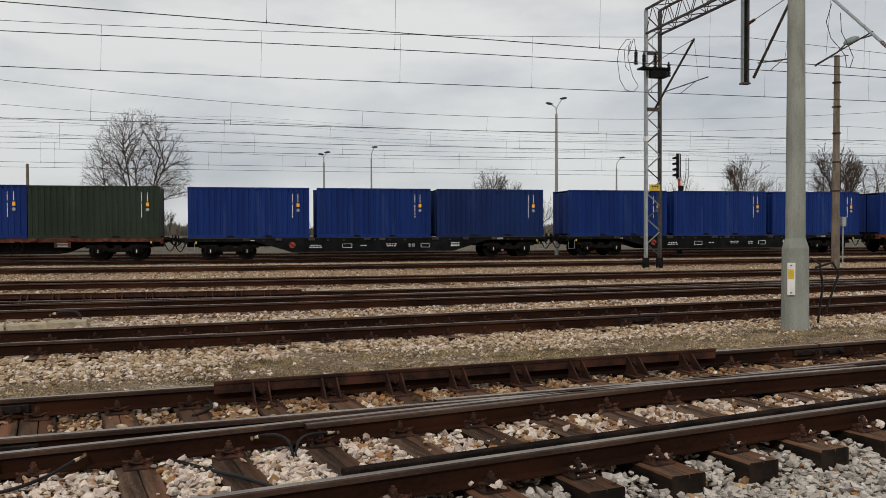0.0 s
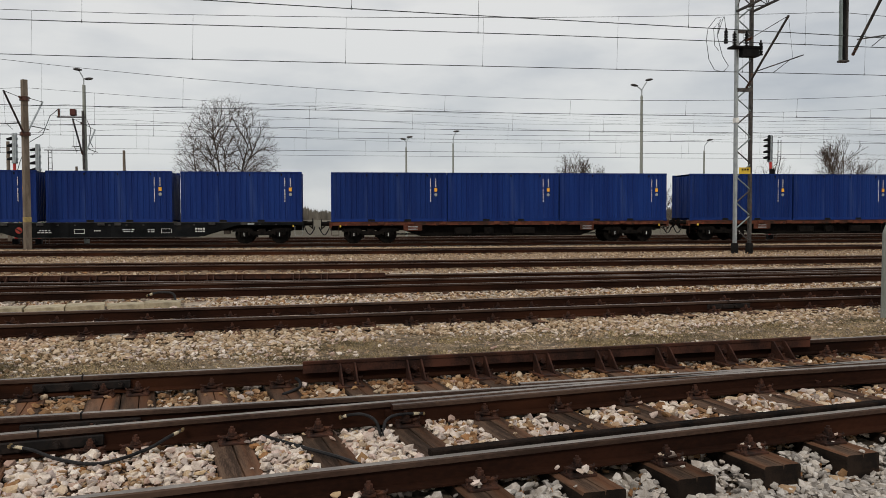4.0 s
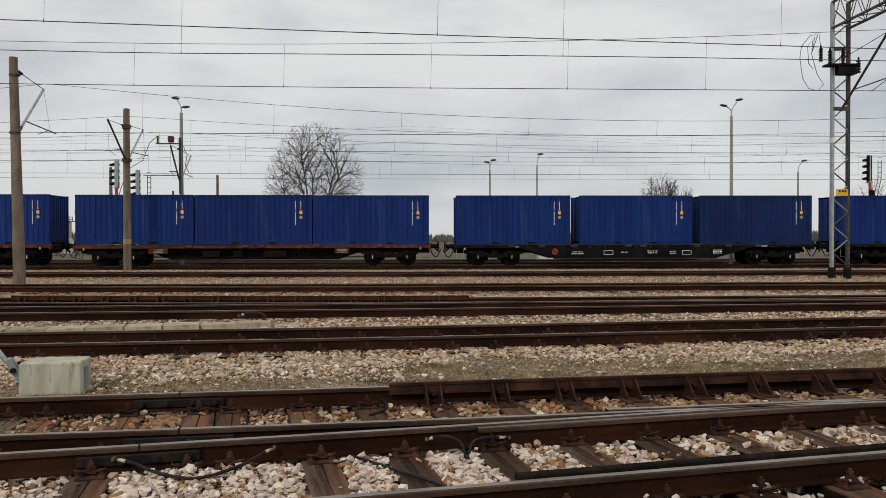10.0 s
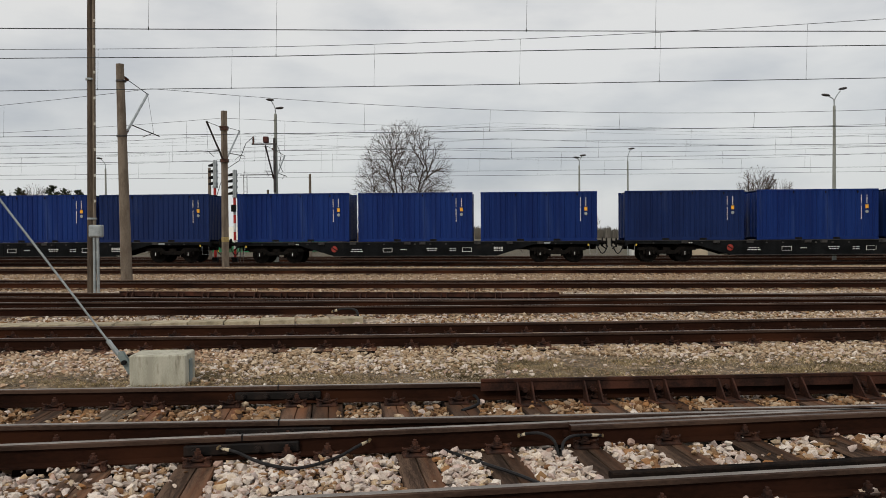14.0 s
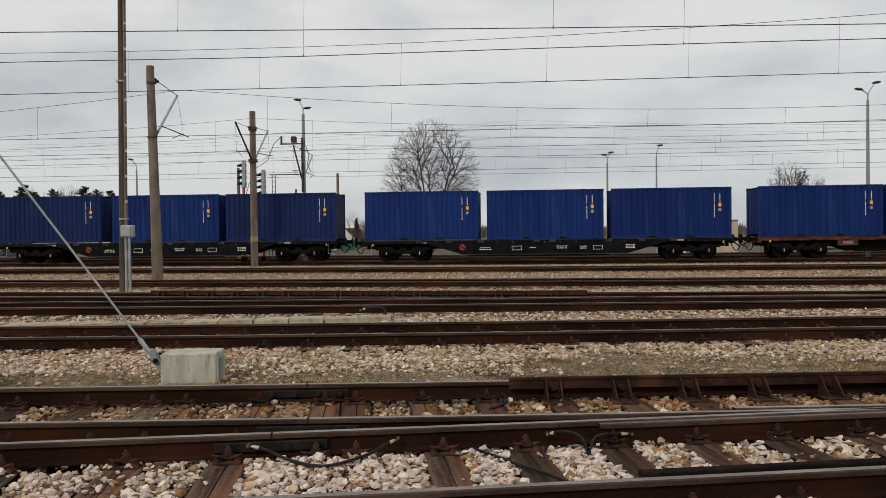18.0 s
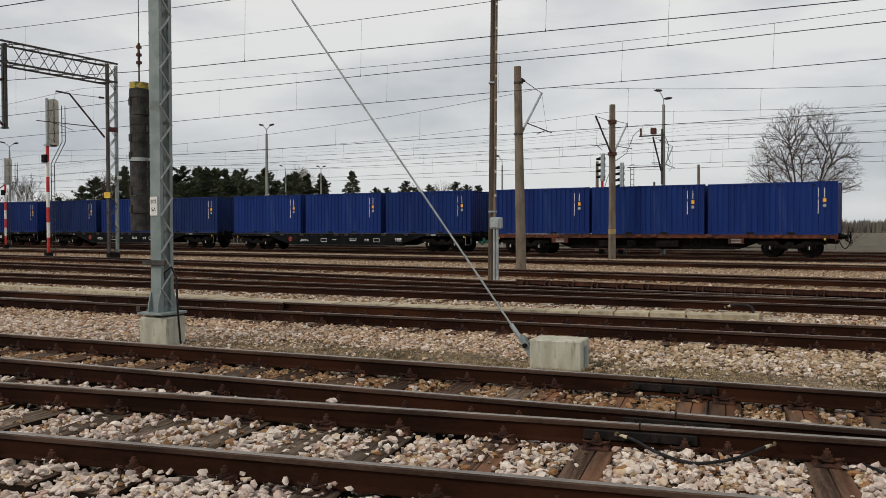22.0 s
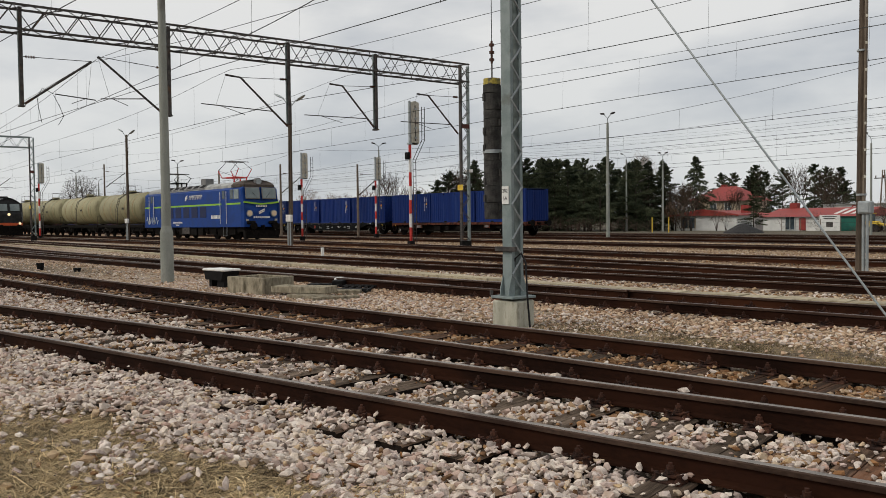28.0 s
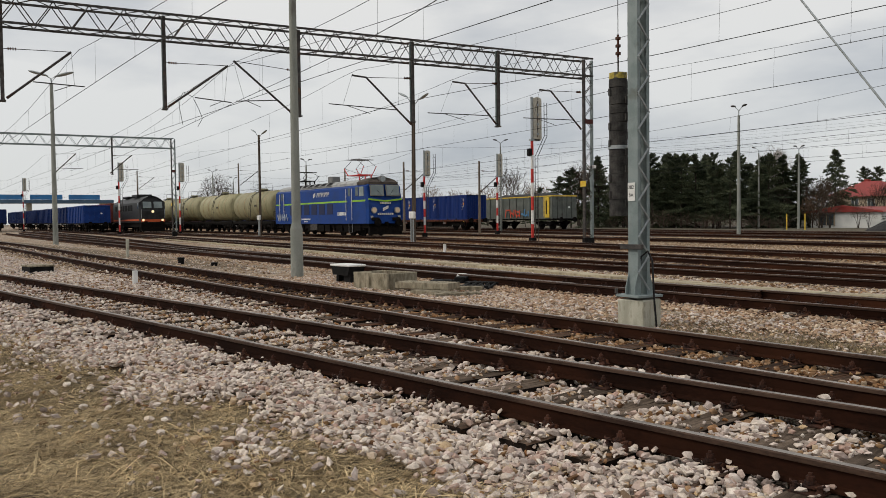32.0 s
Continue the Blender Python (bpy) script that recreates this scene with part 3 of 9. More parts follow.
TRACK_A = track("a", -70, 40, RAILTOP, "railway track with shiny rails on dark wooden sleepers", (-24, 9))
TRACK_B = track("b", -70, 40, RAILTOP, "railway track crossing its neighbour on wooden sleepers", (-28, 9))
for i, x in enumerate(TIMBERS):
    y = (TRACK["a"](x) + TRACK["b"](x)) / 2
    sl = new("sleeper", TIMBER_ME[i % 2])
    sl.parent = TRACK_A
    sl.matrix_basis = pose(x - 0.2 * (y - 6.1), y, rise(x) - 0.254, 0, 0, 11.3) @ Matrix.Diagonal((1, min(1.0, (TRACK["b"](x) - TRACK["a"](x) + 2.36) / 4.2), 1, 1))
    for key in "ab":
        for off in (-0.753, 0.753):
            u = x
            for it in range(4):
                u = x - 0.2 * (TRACK[key](u) + off - 6.1)
            yy, hd = on_track(key, u)
            if key == "b" and off < 0 and u > 2.0:
                continue
            fa = new("rail_fastening", FASTEN_ME)
            fa.parent = TRACK_A if key == "a" else TRACK_B
            fa.matrix_basis = pose(u - math.sin(radians(hd)) * off * 0, yy + off / math.cos(radians(hd)), rise(u) - 0.175, 0, 0, hd)
TRACK_M = track("m", -120, 60, RAILDULL, "siding track with dull brown rails in ballast", (-16, 12), buried=0.0)
track("m2", -140, -17, RAILTOP, "track leaving the siding at a switch", step=1.5, buried=0.0)
track("k", -185, 65, RAILTOP, "railway track with brown rails in stony ballast", step=2.5, buried=0.01)
TRACK_K2 = track("k2", -185, 65, RAILTOP, "railway track joining another at a crossing", step=2.5, buried=0.01)
for key in ("l", "p", "t", "r", "r2"):
    track(key, -185, 85, RAILDULL, "distant railway track in brown ballast", step=5.0, buried=0.015)


# ---- the container train ----
SPEED = [(0, 9.5), (4, 9.55), (8, 9.47), (12, 9.27), (16, 9.0), (18, 8.8), (20, 8.5), (22, 8.0), (23, 7.75), (25, 7.25), (28, 6.9), (32, 6.75)]
_tt = np.arange(0, 32.0001, 0.01)
_vv = np.interp(_tt, [k[0] for k in SPEED], [k[1] for k in SPEED])
_ss = np.concatenate([[0], np.cumsum((_vv[1:] + _vv[:-1]) / 2 * 0.01)])


# grey of the brackets, and a painted highlight along the sill's edge flanges
WAGON_GREY = surf("wagon_grey_edge_highlight", (0.022, 0.022, 0.023), (0.055, 0.053, 0.052), 5, 0.75, 0, 0.002, 40, (0.07, 0.05, 0.038), (0.62, 0.8), 3, spec=0.15)
WAGON_EDGE = surf("worn_red_wagon_edge", (0.026, 0.016, 0.013), (0.085, 0.034, 0.023), 3, 0.8, 0, 0.002, 40, (0.2, 0.05, 0.03), (0.56, 0.7), 0.6, spec=0.12)
BRAKE_RED = surf("faded_red_sign", (0.2, 0.022, 0.016), (0.3, 0.04, 0.03), 6, 0.7)


def gone(t):
    """How far the train has rolled towards -x by t seconds."""
    return float(np.interp(t, _tt, _ss))


def train_pose(u, t, z=0.0, dy=0.0):
    x = u - gone(t)
    y, h = on_track("t", x)
    return pose(x, y + dy, rise(x) + z, 0, 0, h)


CL, CW, CH = 6.058, 2.438, 2.59


def corrugated(bm, x0, x1, z0, z1, y, depth, period, out):
    """A wall of trapezoid ribs along x at y; out is the side that it faces."""
    n = max(1, round((x1 - x0) / period))
    p = (x1 - x0) / n
    xs = []
    for i in range(n):
        a = x0 + i * p
        xs += [(a, 0), (a + 0.26 * p, 0), (a + 0.38 * p, -depth), (a + 0.62 * p, -depth), (a + 0.74 * p, 0)]
    xs.append((x1, 0))
    lo = [bm.verts.new((a, y + out * d, z0)) for a, d in xs]
    hi = [bm.verts.new((a, y + out * d, z1)) for a, d in xs]
    for i in range(len(xs) - 1):
        q = (lo[i], lo[i + 1], hi[i + 1], hi[i])
        bm.faces.new(q if out < 0 else q[::-1])


def build_container(m, paint, label, group):
    ob = thing("shipping_container", m, label, "container", group)
    hx, hy = CL / 2, CW / 2
    for s in (-1, 1):
        bm = B()
        corrugated(bm, -hx + 0.1, hx - 0.1, 0.16, CH - 0.07, s * (hy - 0.012), 0.036, 0.278, s)
        part("side_panel", bm, paint, ob)
        part("top_rail", box(B(), (0, s * (hy - 0.03), CH - 0.04), (CL - 0.3, 0.06, 0.075)), paint, ob)
        part("bottom_rail", box(B(), (0, s * (hy - 0.025), 0.09), (CL - 0.3, 0.05, 0.15)), paint, ob)
        for q in (-0.95, 0.95):
            part("fork_pocket", box(B(), (q, s * (hy - 0.022), 0.075), (0.36, 0.05, 0.11)), BLACK, ob)
        for q in (-1.6, 0.0, 1.6):
            part("top_vent", box(B(), (q + 0.4, s * (hy - 0.004), CH - 0.16), (0.06, 0.03, 0.1)), BLACK, ob)
    for sx in (-1, 1):
        for sy in (-1, 1):
            part("corner_post", box(B(), (sx * (hx - 0.06), sy * (hy - 0.055), CH / 2), (0.12, 0.11, CH - 0.24), bev=0.01), paint, ob)
            for z in (0.06, CH - 0.06):
                part("corner_casting", box(B(), (sx * (hx - 0.081), sy * (hy - 0.075), z), (0.178, 0.162, 0.118), bev=0.012), paint, ob)
    bm = B()
    corrugated(bm, -hx + 0.15, hx - 0.15, -hy + 0.06, hy - 0.06, 0.0, 0.022, 0.209, -1)
    bmesh.ops.transform(bm, matrix=pose(0, 0, CH - 0.02, 90, 0, 0), verts=bm.verts)
    part("roof", bm, paint, ob)
    # closed end with ribs, and the doors with their locking bars at the other end
    bm = B()
    corrugated(bm, -hy + 0.1, hy - 0.1, 0.1, CH - 0.1, 0.0, 0.04, 0.25, -1)
    bmesh.ops.transform(bm, matrix=pose(hx - 0.03, 0, 0, 0, 0, 90), verts=bm.verts)
    part("end_panel", bm, paint, ob)
    for s in (-1, 1):
        d = part("door", box(B(), (-hx + 0.055, s * hy / 2, CH / 2), (0.05, hy - 0.12, CH - 0.26), bev=0.01), paint, ob)
        for q in (0.25, 0.8):
            bm = B()
            tube(bm, (-hx + 0.01, s * q, 0.14), (-hx + 0.01, s * q, CH - 0.12), 0.018, seg=6)
            box(bm, (-hx + 0.005, s * q, 1.05), (0.03, 0.22, 0.03))
            part("locking_bar", bm, paint, d)
    # markings: lines of small letters as bars, the sticker and the round badge
    for s, y in ((1, -hy - 0.002),):
        bm = B()
        for i in range(11):
            if i in (4,):
                continue
            box(bm, (s * (hx - 0.86), y, 2.22 - i * 0.113), (0.038 if i % 3 else 0.03, 0.006, 0.09))
        for i in range(4):
            box(bm, (s * (hx - 0.58), y, 2.22 - i * 0.113), (0.038 if i % 2 else 0.03, 0.006, 0.09))
        tagged(part("lettering", bm, WHITE, ob), "column of small white marks", kind="stuff")
        part("sticker", box(B(), (s * (hx - 0.58), y, 1.68), (0.15, 0.006, 0.19)), ORANGE, ob, "orange warning sticker")
        part("badge", tube(B(), (s * (hx - 0.58), y - 0.003, 1.42), (s * (hx - 0.58), y + 0.003, 1.42), 0.085, seg=8), GALV, ob, "pale oval badge")
    return ob


WHEEL_R = 0.46


def wheelset_bm():
    bm = B()
    for s in (-1, 1):
        y = s * 0.75
        tube(bm, (0, y - 0.065, 0), (0, y + 0.065, 0), WHEEL_R, seg=20)
        tube(bm, (0, y - s * 0.08, 0), (0, y - s * 0.05, 0), WHEEL_R + 0.03, seg=20)
        tube(bm, (0, y + s * 0.06, 0), (0, y + s * 0.09, 0), 0.14, seg=10)
        box(bm, (0.25, y + s * 0.066, 0), (0.05, 0.012, 0.09))
    tube(bm, (0, -0.95, 0), (0, 0.95, 0), 0.08, seg=8)
    return bm


def mesh_of(name, bm, material):
    me = bpy.data.meshes.new(name)
    bm.normal_update()
    bm.to_mesh(me)
    bm.free()
    me.materials.append(material)
    return me


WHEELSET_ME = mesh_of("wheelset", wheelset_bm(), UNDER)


def bogie_bm():
    bm = B()
    for s in (-1, 1):
        y = s * 1.0
        prism(bm, [(-1.5, 0.62), (-1.45, 0.78), (-0.6, 0.8), (-0.4, 0.62), (0.4, 0.62), (0.6, 0.8), (1.45, 0.78), (1.5, 0.62), (0.7, 0.58), (0.45, 0.42), (-0.45, 0.42), (-0.7, 0.58)],
              y - 0.06, y + 0.06, lambda w, u, v: (u, w, v))
        for q in (-0.9, 0.9):
            box(bm, (q, y + s * 0.03, 0.46), (0.3, 0.2, 0.3), bev=0.03)
            tube(bm, (q, y + s * 0.1, 0.46), (q, y + s * 0.17, 0.46), 0.11, seg=10)
            for w in (-0.24, 0.24):
                tube(bm, (q + w, y, 0.42), (q + w, y, 0.68), 0.075, seg=8)
            box(bm, (q + (0.52 if q < 0 else -0.52), y - s * 0.24, 0.45), (0.1, 0.09, 0.34))
    box(bm, (0, 0, 0.66), (0.4, 2.1, 0.2))
    for q in (-1.42, 1.42):
        box(bm, (q, 0, 0.68), (0.1, 2.0, 0.14))
    return bm


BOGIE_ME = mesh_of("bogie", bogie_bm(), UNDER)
MARK_ME = mesh_of("axle_mark", box(B(), (0, 0, 0), (0.028, 0.01, 0.17)), WHITE)
TURNING = []


def build_wagon(m, black, length, label, group):
    ob = thing("flat_wagon", m, label, "wagon", group)
    hl = length / 2 - 0.62
    paint = WAGON_BLACK if black else WAGON_RUST
    for s in (-1, 1):
        y = s * 1.2
        bm = B()
        if black:
            prism(bm, [(-hl, 1.1), (hl, 1.1), (hl, 0.94), (6.2, 0.94), (4.3, 0.36), (-4.3, 0.36), (-6.2, 0.94), (-hl, 0.94)], y - 0.04, y + 0.04, lambda w, u, v: (u, w, v))
            for i in range(9):
                box(bm, (-3.9 + i * 0.98, y + s * 0.042, 0.7), (0.03, 0.02, 0.6))
        else:
            prism(bm, [(-hl, 1.1), (hl, 1.1), (hl, 0.93), (-hl, 0.93)], y - 0.04, y + 0.04, lambda w, u, v: (u, w, v))
        part("side_sill", bm, paint, ob)
        bm = B()
        box(bm, (0, y + s * 0.03, 1.105), (2 * hl, 0.05, 0.03))
        part("sill_flange", bm, WAGON_GREY if black else WAGON_EDGE, ob)
        if not black:
            part("inner_girder", prism(B(), [(-6.0, 0.93), (6.0, 0.93), (4.4, 0.34), (-4.4, 0.34)], y - s * 0.5 - 0.04, y - s * 0.5 + 0.04, lambda w, u, v: (u, w, v)), UNDER, ob)
            for q in (-4.9, 4.6):
                part("panel", box(B(), (q, y + s * 0.03, 0.8), (0.75 if q > 0 else 1.0, 0.04, 0.3), bev=0.01), paint, ob, "rust-red panel with white marks")
                bm = B()
                for i in range(3):
                    box(bm, (q, y + s * 0.054, 0.72 + i * 0.07), (0.5, 0.006, 0.03))
                part("lettering", bm, GALV, ob, "faded white lines of writing")
            ring = B()
            for i in range(16):
                a, b = radians(i * 22.5), radians(i * 22.5 + 22.5)
                tube(ring, (2.6 + 0.26 * math.cos(a), y + s * 0.1, 0.7 + 0.26 * math.sin(a)), (2.6 + 0.26 * math.cos(b), y + s * 0.1, 0.7 + 0.26 * math.sin(b)), 0.02, seg=5)
            for a in (90, 210, 330):
                tube(ring, (2.6, y + s * 0.1, 0.7), (2.6 + 0.26 * math.cos(radians(a)), y + s * 0.1, 0.7 + 0.26 * math.sin(radians(a))), 0.016, seg=5)
            part("brake_wheel", ring, UNDER, ob, "thin dark hand-brake wheel")
        else:
            bm = B()
            for q, w, z in ((-3.1, 0.55, 0.72), (-3.1, 0.7, 0.62), (0.9, 0.6, 0.76), (0.9, 0.5, 0.66), (2.0, 0.35, 0.74), (2.0, 0.35, 0.64), (-6.4, 0.4, 0.99), (4.4, 0.5, 0.8), (4.4, 0.5, 0.72), (4.4, 0.5, 0.64), (-0.6, 0.35, 0.7)):
                for k in range(4):
                    box(bm, (q + (k - 1.5) * w / 4, y + s * 0.046, z), (w / 5.2, 0.006, 0.04))
            tagged(part("lettering", bm, WHITE, ob), "groups of small white writing", kind="stuff")
            bm = tube(B(), (-4.3, y + s * 0.04, 0.74), (-4.3, y + s * 0.052, 0.74), 0.165, seg=14)
            part("brake_sign", bm, BRAKE_RED, ob, "round red sign with a dark bar")
            part("sign_bar", box(B(), (0, 0, 0), (0.3, 0.008, 0.05), m=pose(-4.3, y + s * 0.055, 0.74, 0, 35, 0)), BLACK, ob)
        if black:
            for i in range(21):
                if i % 4 != 1:
                    part("lashing_eye", box(B(), (-8.2 + 0.82 * i, y + s * 0.055, 0.985), (0.09, 0.06, 0.07)), WAGON_GREY, ob)
            part("bottom_flange", box(B(), (0, y + s * 0.03, 0.365), (8.6, 0.1, 0.03)), WAGON_GREY, ob)
            part("brake_rod", tube(B(), (-4.0, y - s * 0.1, 0.3), (3.4, y - s * 0.1, 0.3), 0.022, seg=5), UNDER, ob)
            part("frame_mark", box(B(), (6.9, y + s * 0.05, 1.02), (0.42, 0.008, 0.09)), GALV, ob)
            for q in (-1.45, 2.75):
                bm = B()
                for w, h2 in ((0.5, 0.02), (0.02, 0.2)):
                    for e in (-1, 1):
                        box(bm, (q + (e * 0.24 if w < 0.1 else 0), y + s * 0.046, 0.68 + (e * 0.1 if w > 0.1 else 0)), (w, 0.006, h2))
                part("mark_frame", bm, WHITE, ob, "white outlined panel")
        else:
            for i in range(15):
                part("lashing_eye", box(B(), (-8.4 + 1.2 * i, y + s * 0.05, 0.97), (0.12, 0.05, 0.1)), WAGON_EDGE, ob)
            for q, w in ((-2.2, 0.9), (-0.8, 0.5), (1.1, 1.2)):
                part("brake_box", box(B(), (q, y - s * 0.12, 0.62), (w, 0.3, 0.36), bev=0.03), UNDER, ob)
            part("brake_rod", tube(B(), (-6.0, y - s * 0.05, 0.45), (6.0, y - s * 0.05, 0.45), 0.02, seg=5), UNDER, ob)
        for q in (-hl + 0.5, hl - 0.5):
            part("yellow_tag", box(B(), (q, y + s * 0.05, 0.9), (0.07, 0.04, 0.11)), YELLOW, ob, "small yellow handle")
        for q in (-6.6, -5.0, -3.3, -0.4, 0.4, 3.3, 5.0, 6.6):
            part("container_bracket", box(B(), (q, y + s * 0.06, 1.04), (0.34, 0.1, 0.16), bev=0.02), WAGON_GREY if black else paint, ob)
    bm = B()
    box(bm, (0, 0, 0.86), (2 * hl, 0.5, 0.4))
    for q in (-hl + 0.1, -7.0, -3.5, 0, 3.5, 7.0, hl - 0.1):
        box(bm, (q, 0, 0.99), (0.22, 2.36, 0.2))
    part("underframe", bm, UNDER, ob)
    for sx in (-1, 1):
        e = sx * hl
        part("headstock", box(B(), (e, 0, 0.98), (0.12, 2.5, 0.3), bev=0.01), paint, ob)
        for sy in (-1, 1):
            bm = B()
            tube(bm, (e, sy * 0.875, 1.03), (e + sx * 0.46, sy * 0.875, 1.03), 0.085, seg=10)
            tube(bm, (e + sx * 0.46, sy * 0.875, 1.03), (e + sx * 0.5, sy * 0.875, 1.03), 0.25, seg=14)
            tube(bm, (e, sy * 0.875, 1.03), (e + sx * 0.18, sy * 0.875, 1.03), 0.125, seg=10)
            part("buffer", bm, UNDER, ob)
        bm = B()
        box(bm, (e + sx * 0.25, 0, 0.98), (0.45, 0.07, 0.16))
        for i in range(4):
            tube(bm, (e + sx * (0.3 + 0.07 * i), 0, 0.9 - 0.06 * i), (e + sx * (0.36 + 0.07 * i), 0, 0.83 - 0.05 * i), 0.035, seg=6)
        part("screw_coupling", bm, UNDER, ob)
        bm = B()
        hose = [(e + sx * (0.05 + 0.55 * w), -0.45, 0.85 - 0.42 * math.sin(math.pi * min(w, 1))) for w in np.linspace(0, 1, 7)]
        pipe(bm, hose, 0.028)
        part("brake_hose", bm, RUBBER, ob)
        part("step", pipe(B(), [(e - sx * 0.05, -1.2, 0.9), (e - sx * 0.05, -1.2, 0.42), (e - sx * 0.42, -1.2, 0.42), (e - sx * 0.42, -1.2, 0.9)], 0.012), GALV if black else WAGON_EDGE, ob)
        bg = new("bogie", BOGIE_ME)
        bg.parent = ob
        bg.matrix_basis = pose(sx * (length / 2 - 2.72), 0, 0)
        for q in (-0.9, 0.9):
            ws = new("wheelset", WHEELSET_ME)
            ws.parent = bg
            ws.matrix_basis = pose(q, 0, WHEEL_R)
            TURNING.append((ws, q))
            for s in (-1, 1):
                mk = new("axle_mark", MARK_ME)
                mk.parent = bg
                mk.matrix_basis = pose(q, s * 1.18, 0.46)
    return ob


# wagon: centre along the train, black or rust-red, the left edges of its containers and their paints
CONSIST = [
    (-12.95, 0, ((-22.1, "b"), (-15.98, "b"), (-9.89, "g"))),
    (6.97, 1, ((-2.5, "b"), (3.96, "b"), (10.38, "d"))),
    (27.46, 1, ((17.95, "b"), (24.45, "b"), (30.93, "b"))),
    (47.65, 0, ((38.5, "b"), (44.61, "b"), (50.73, "b"))),
    (67.3, 0, ((58.15, "b"), (64.29, "b"), (70.42, "b"))),
    (86.92, 0, ((77.78, "b"), (83.91, "b"), (90.02, "b"))),
    (107.04, 1, ((97.5, "b"), (104.05, "b"), (110.53, "d"))),
    (127.7, 1, ((118.15, "b"), (124.69, "b"), (131.18, "b"))),
    (148.32, 1, ((138.68, "d"), (145.39, "b"), (151.85, "d"))),
    (169.0, 1, ((159.5, "b"), (166.0, "b"), (172.45, "b"))),
    (189.1, 0, ((179.86, "b"), (186.06, "b"), (192.29, "b"))),
]
CONT_LABEL = {"b": "blue corrugated steel shipping container on a flat wagon", "d": "dark blue corrugated steel shipping container on a wagon",
              "g": "dark green corrugated steel shipping container on a wagon"}
CONT_PAINT = {"b": CONT_BLUE, "d": CONT_DARK, "g": CONT_GREEN}
MOVING, _first = [], {}
for centre, black, load in CONSIST:
    if ("w", black) in _first:
        src = _first[("w", black)]
        wagon = copy_thing(src, train_pose(centre, 0))
        for bg in [c for c in wagon.children if c.name.startswith("bogie")]:
            for ws in [c for c in bg.children if c.name.startswith("wheelset")]:
                TURNING.append((ws, ws.location.x))
    else:
        label = "black container flat wagon with white writing and bogies" if black else "rust-red container flat wagon with a dark belly"
        wagon = build_wagon(train_pose(centre, 0), black, 20.4 if black else 19.64, label, "wagons of the train")
        _first[("w", black)] = wagon
    MOVING.append((wagon, centre, 0.0))
    for left, paint in load:
        u = left + CL / 2
        if paint in _first:
            box_ob = copy_thing(_first[paint], train_pose(u, 0, 1.12))
        else:
            box_ob = _first[paint] = build_container(train_pose(u, 0, 1.12), CONT_PAINT[paint], CONT_LABEL[paint], "containers on the train")
        MOVING.append((box_ob, u, 1.12))


def motions():
    times = [i for i in range(33)]
    for ob, u, z in MOVING:
        walk(ob, [(t, train_pose(u, t, z)) for t in times])
    beats = [i / 15 for i in range(481)]
    turn = [(t, math.degrees(gone(t) / WHEEL_R)) for t in beats]
    for ws, q in TURNING:
        walk(ws, [(t, pose(q, 0, WHEEL_R, 0, -a, 0)) for t, a in turn])


# ---- overhead line: masts, portals, wires ----
def pole(name, x, y, height, r0, r1, material, label, category="pole", lean=(0, 0), seg=14, group=""):
    ob = thing(name, pose(x, y, ground_z(x, y)), label, category, group)
    part("shaft", tube(B(), (0, 0, -0.05), (lean[0], lean[1], height), r0, r1, seg=seg), material, ob, smooth=False)
    return ob


def stepped_pole(x, y, height, label, r=0.19):
    """A round lamp column: a thick foot section, a short cone and a slimmer shaft, with a small door."""
    ob = thing("lamp_column", pose(x, y, ground_z(x, y)), label, "pole", "grey lamp columns")
    part("foot", tube(B(), (0, 0, -0.1), (0, 0, 1.32), r, r * 0.96, seg=18), POLE_CONC, ob)
    part("collar", tube(B(), (0, 0, 1.32), (0, 0, 1.48), r * 0.96, r * 0.72, seg=18), POLE_CONC, ob)
    part("shaft", tube(B(), (0, 0, 1.48), (0, 0, height), r * 0.72, r * 0.5, seg=18), POLE_CONC, ob)
    return ob


def truss_bm(length, w, h, bay, r=0.035, lace=0.6, both=True):
    """A square lattice girder along +x from 0 to length, its lower chords at z = 0."""
    bm = B()
    for y in (-w / 2, w / 2):
        for z in (0, h):
            box(bm, (length / 2, y, z), (length, 2 * r, 2 * r))
    n = max(2, round(length / bay))
    b = length / n
    for i in range(n):
        a, c, m2 = i * b, (i + 1) * b, (i + 0.5) * b
        for y in (-w / 2, w / 2):
            tube(bm, (a, y, 0), (m2, y, h), r * lace, seg=4, caps=False)
            tube(bm, (m2, y, h), (c, y, 0), r * lace, seg=4, caps=False)
        for z in (0, h) if both else ():
            tube(bm, (a, -w / 2, z), (m2, w / 2, z), r * 0.5, seg=4, caps=False)
            tube(bm, (m2, w / 2, z), (c, -w / 2, z), r * 0.5, seg=4, caps=False)
    return bm


def insulator(bm, p, q, r=0.055, n=4):
    p, q = Vector(p), Vector(q)
    tube(bm, p, q, 0.018, seg=5)
    for i in range(n):
        c = p.lerp(q, (i + 0.5) / n)
        e = (q - p).normalized() * 0.018
        tube(bm, c - e, c + e, r, seg=8)


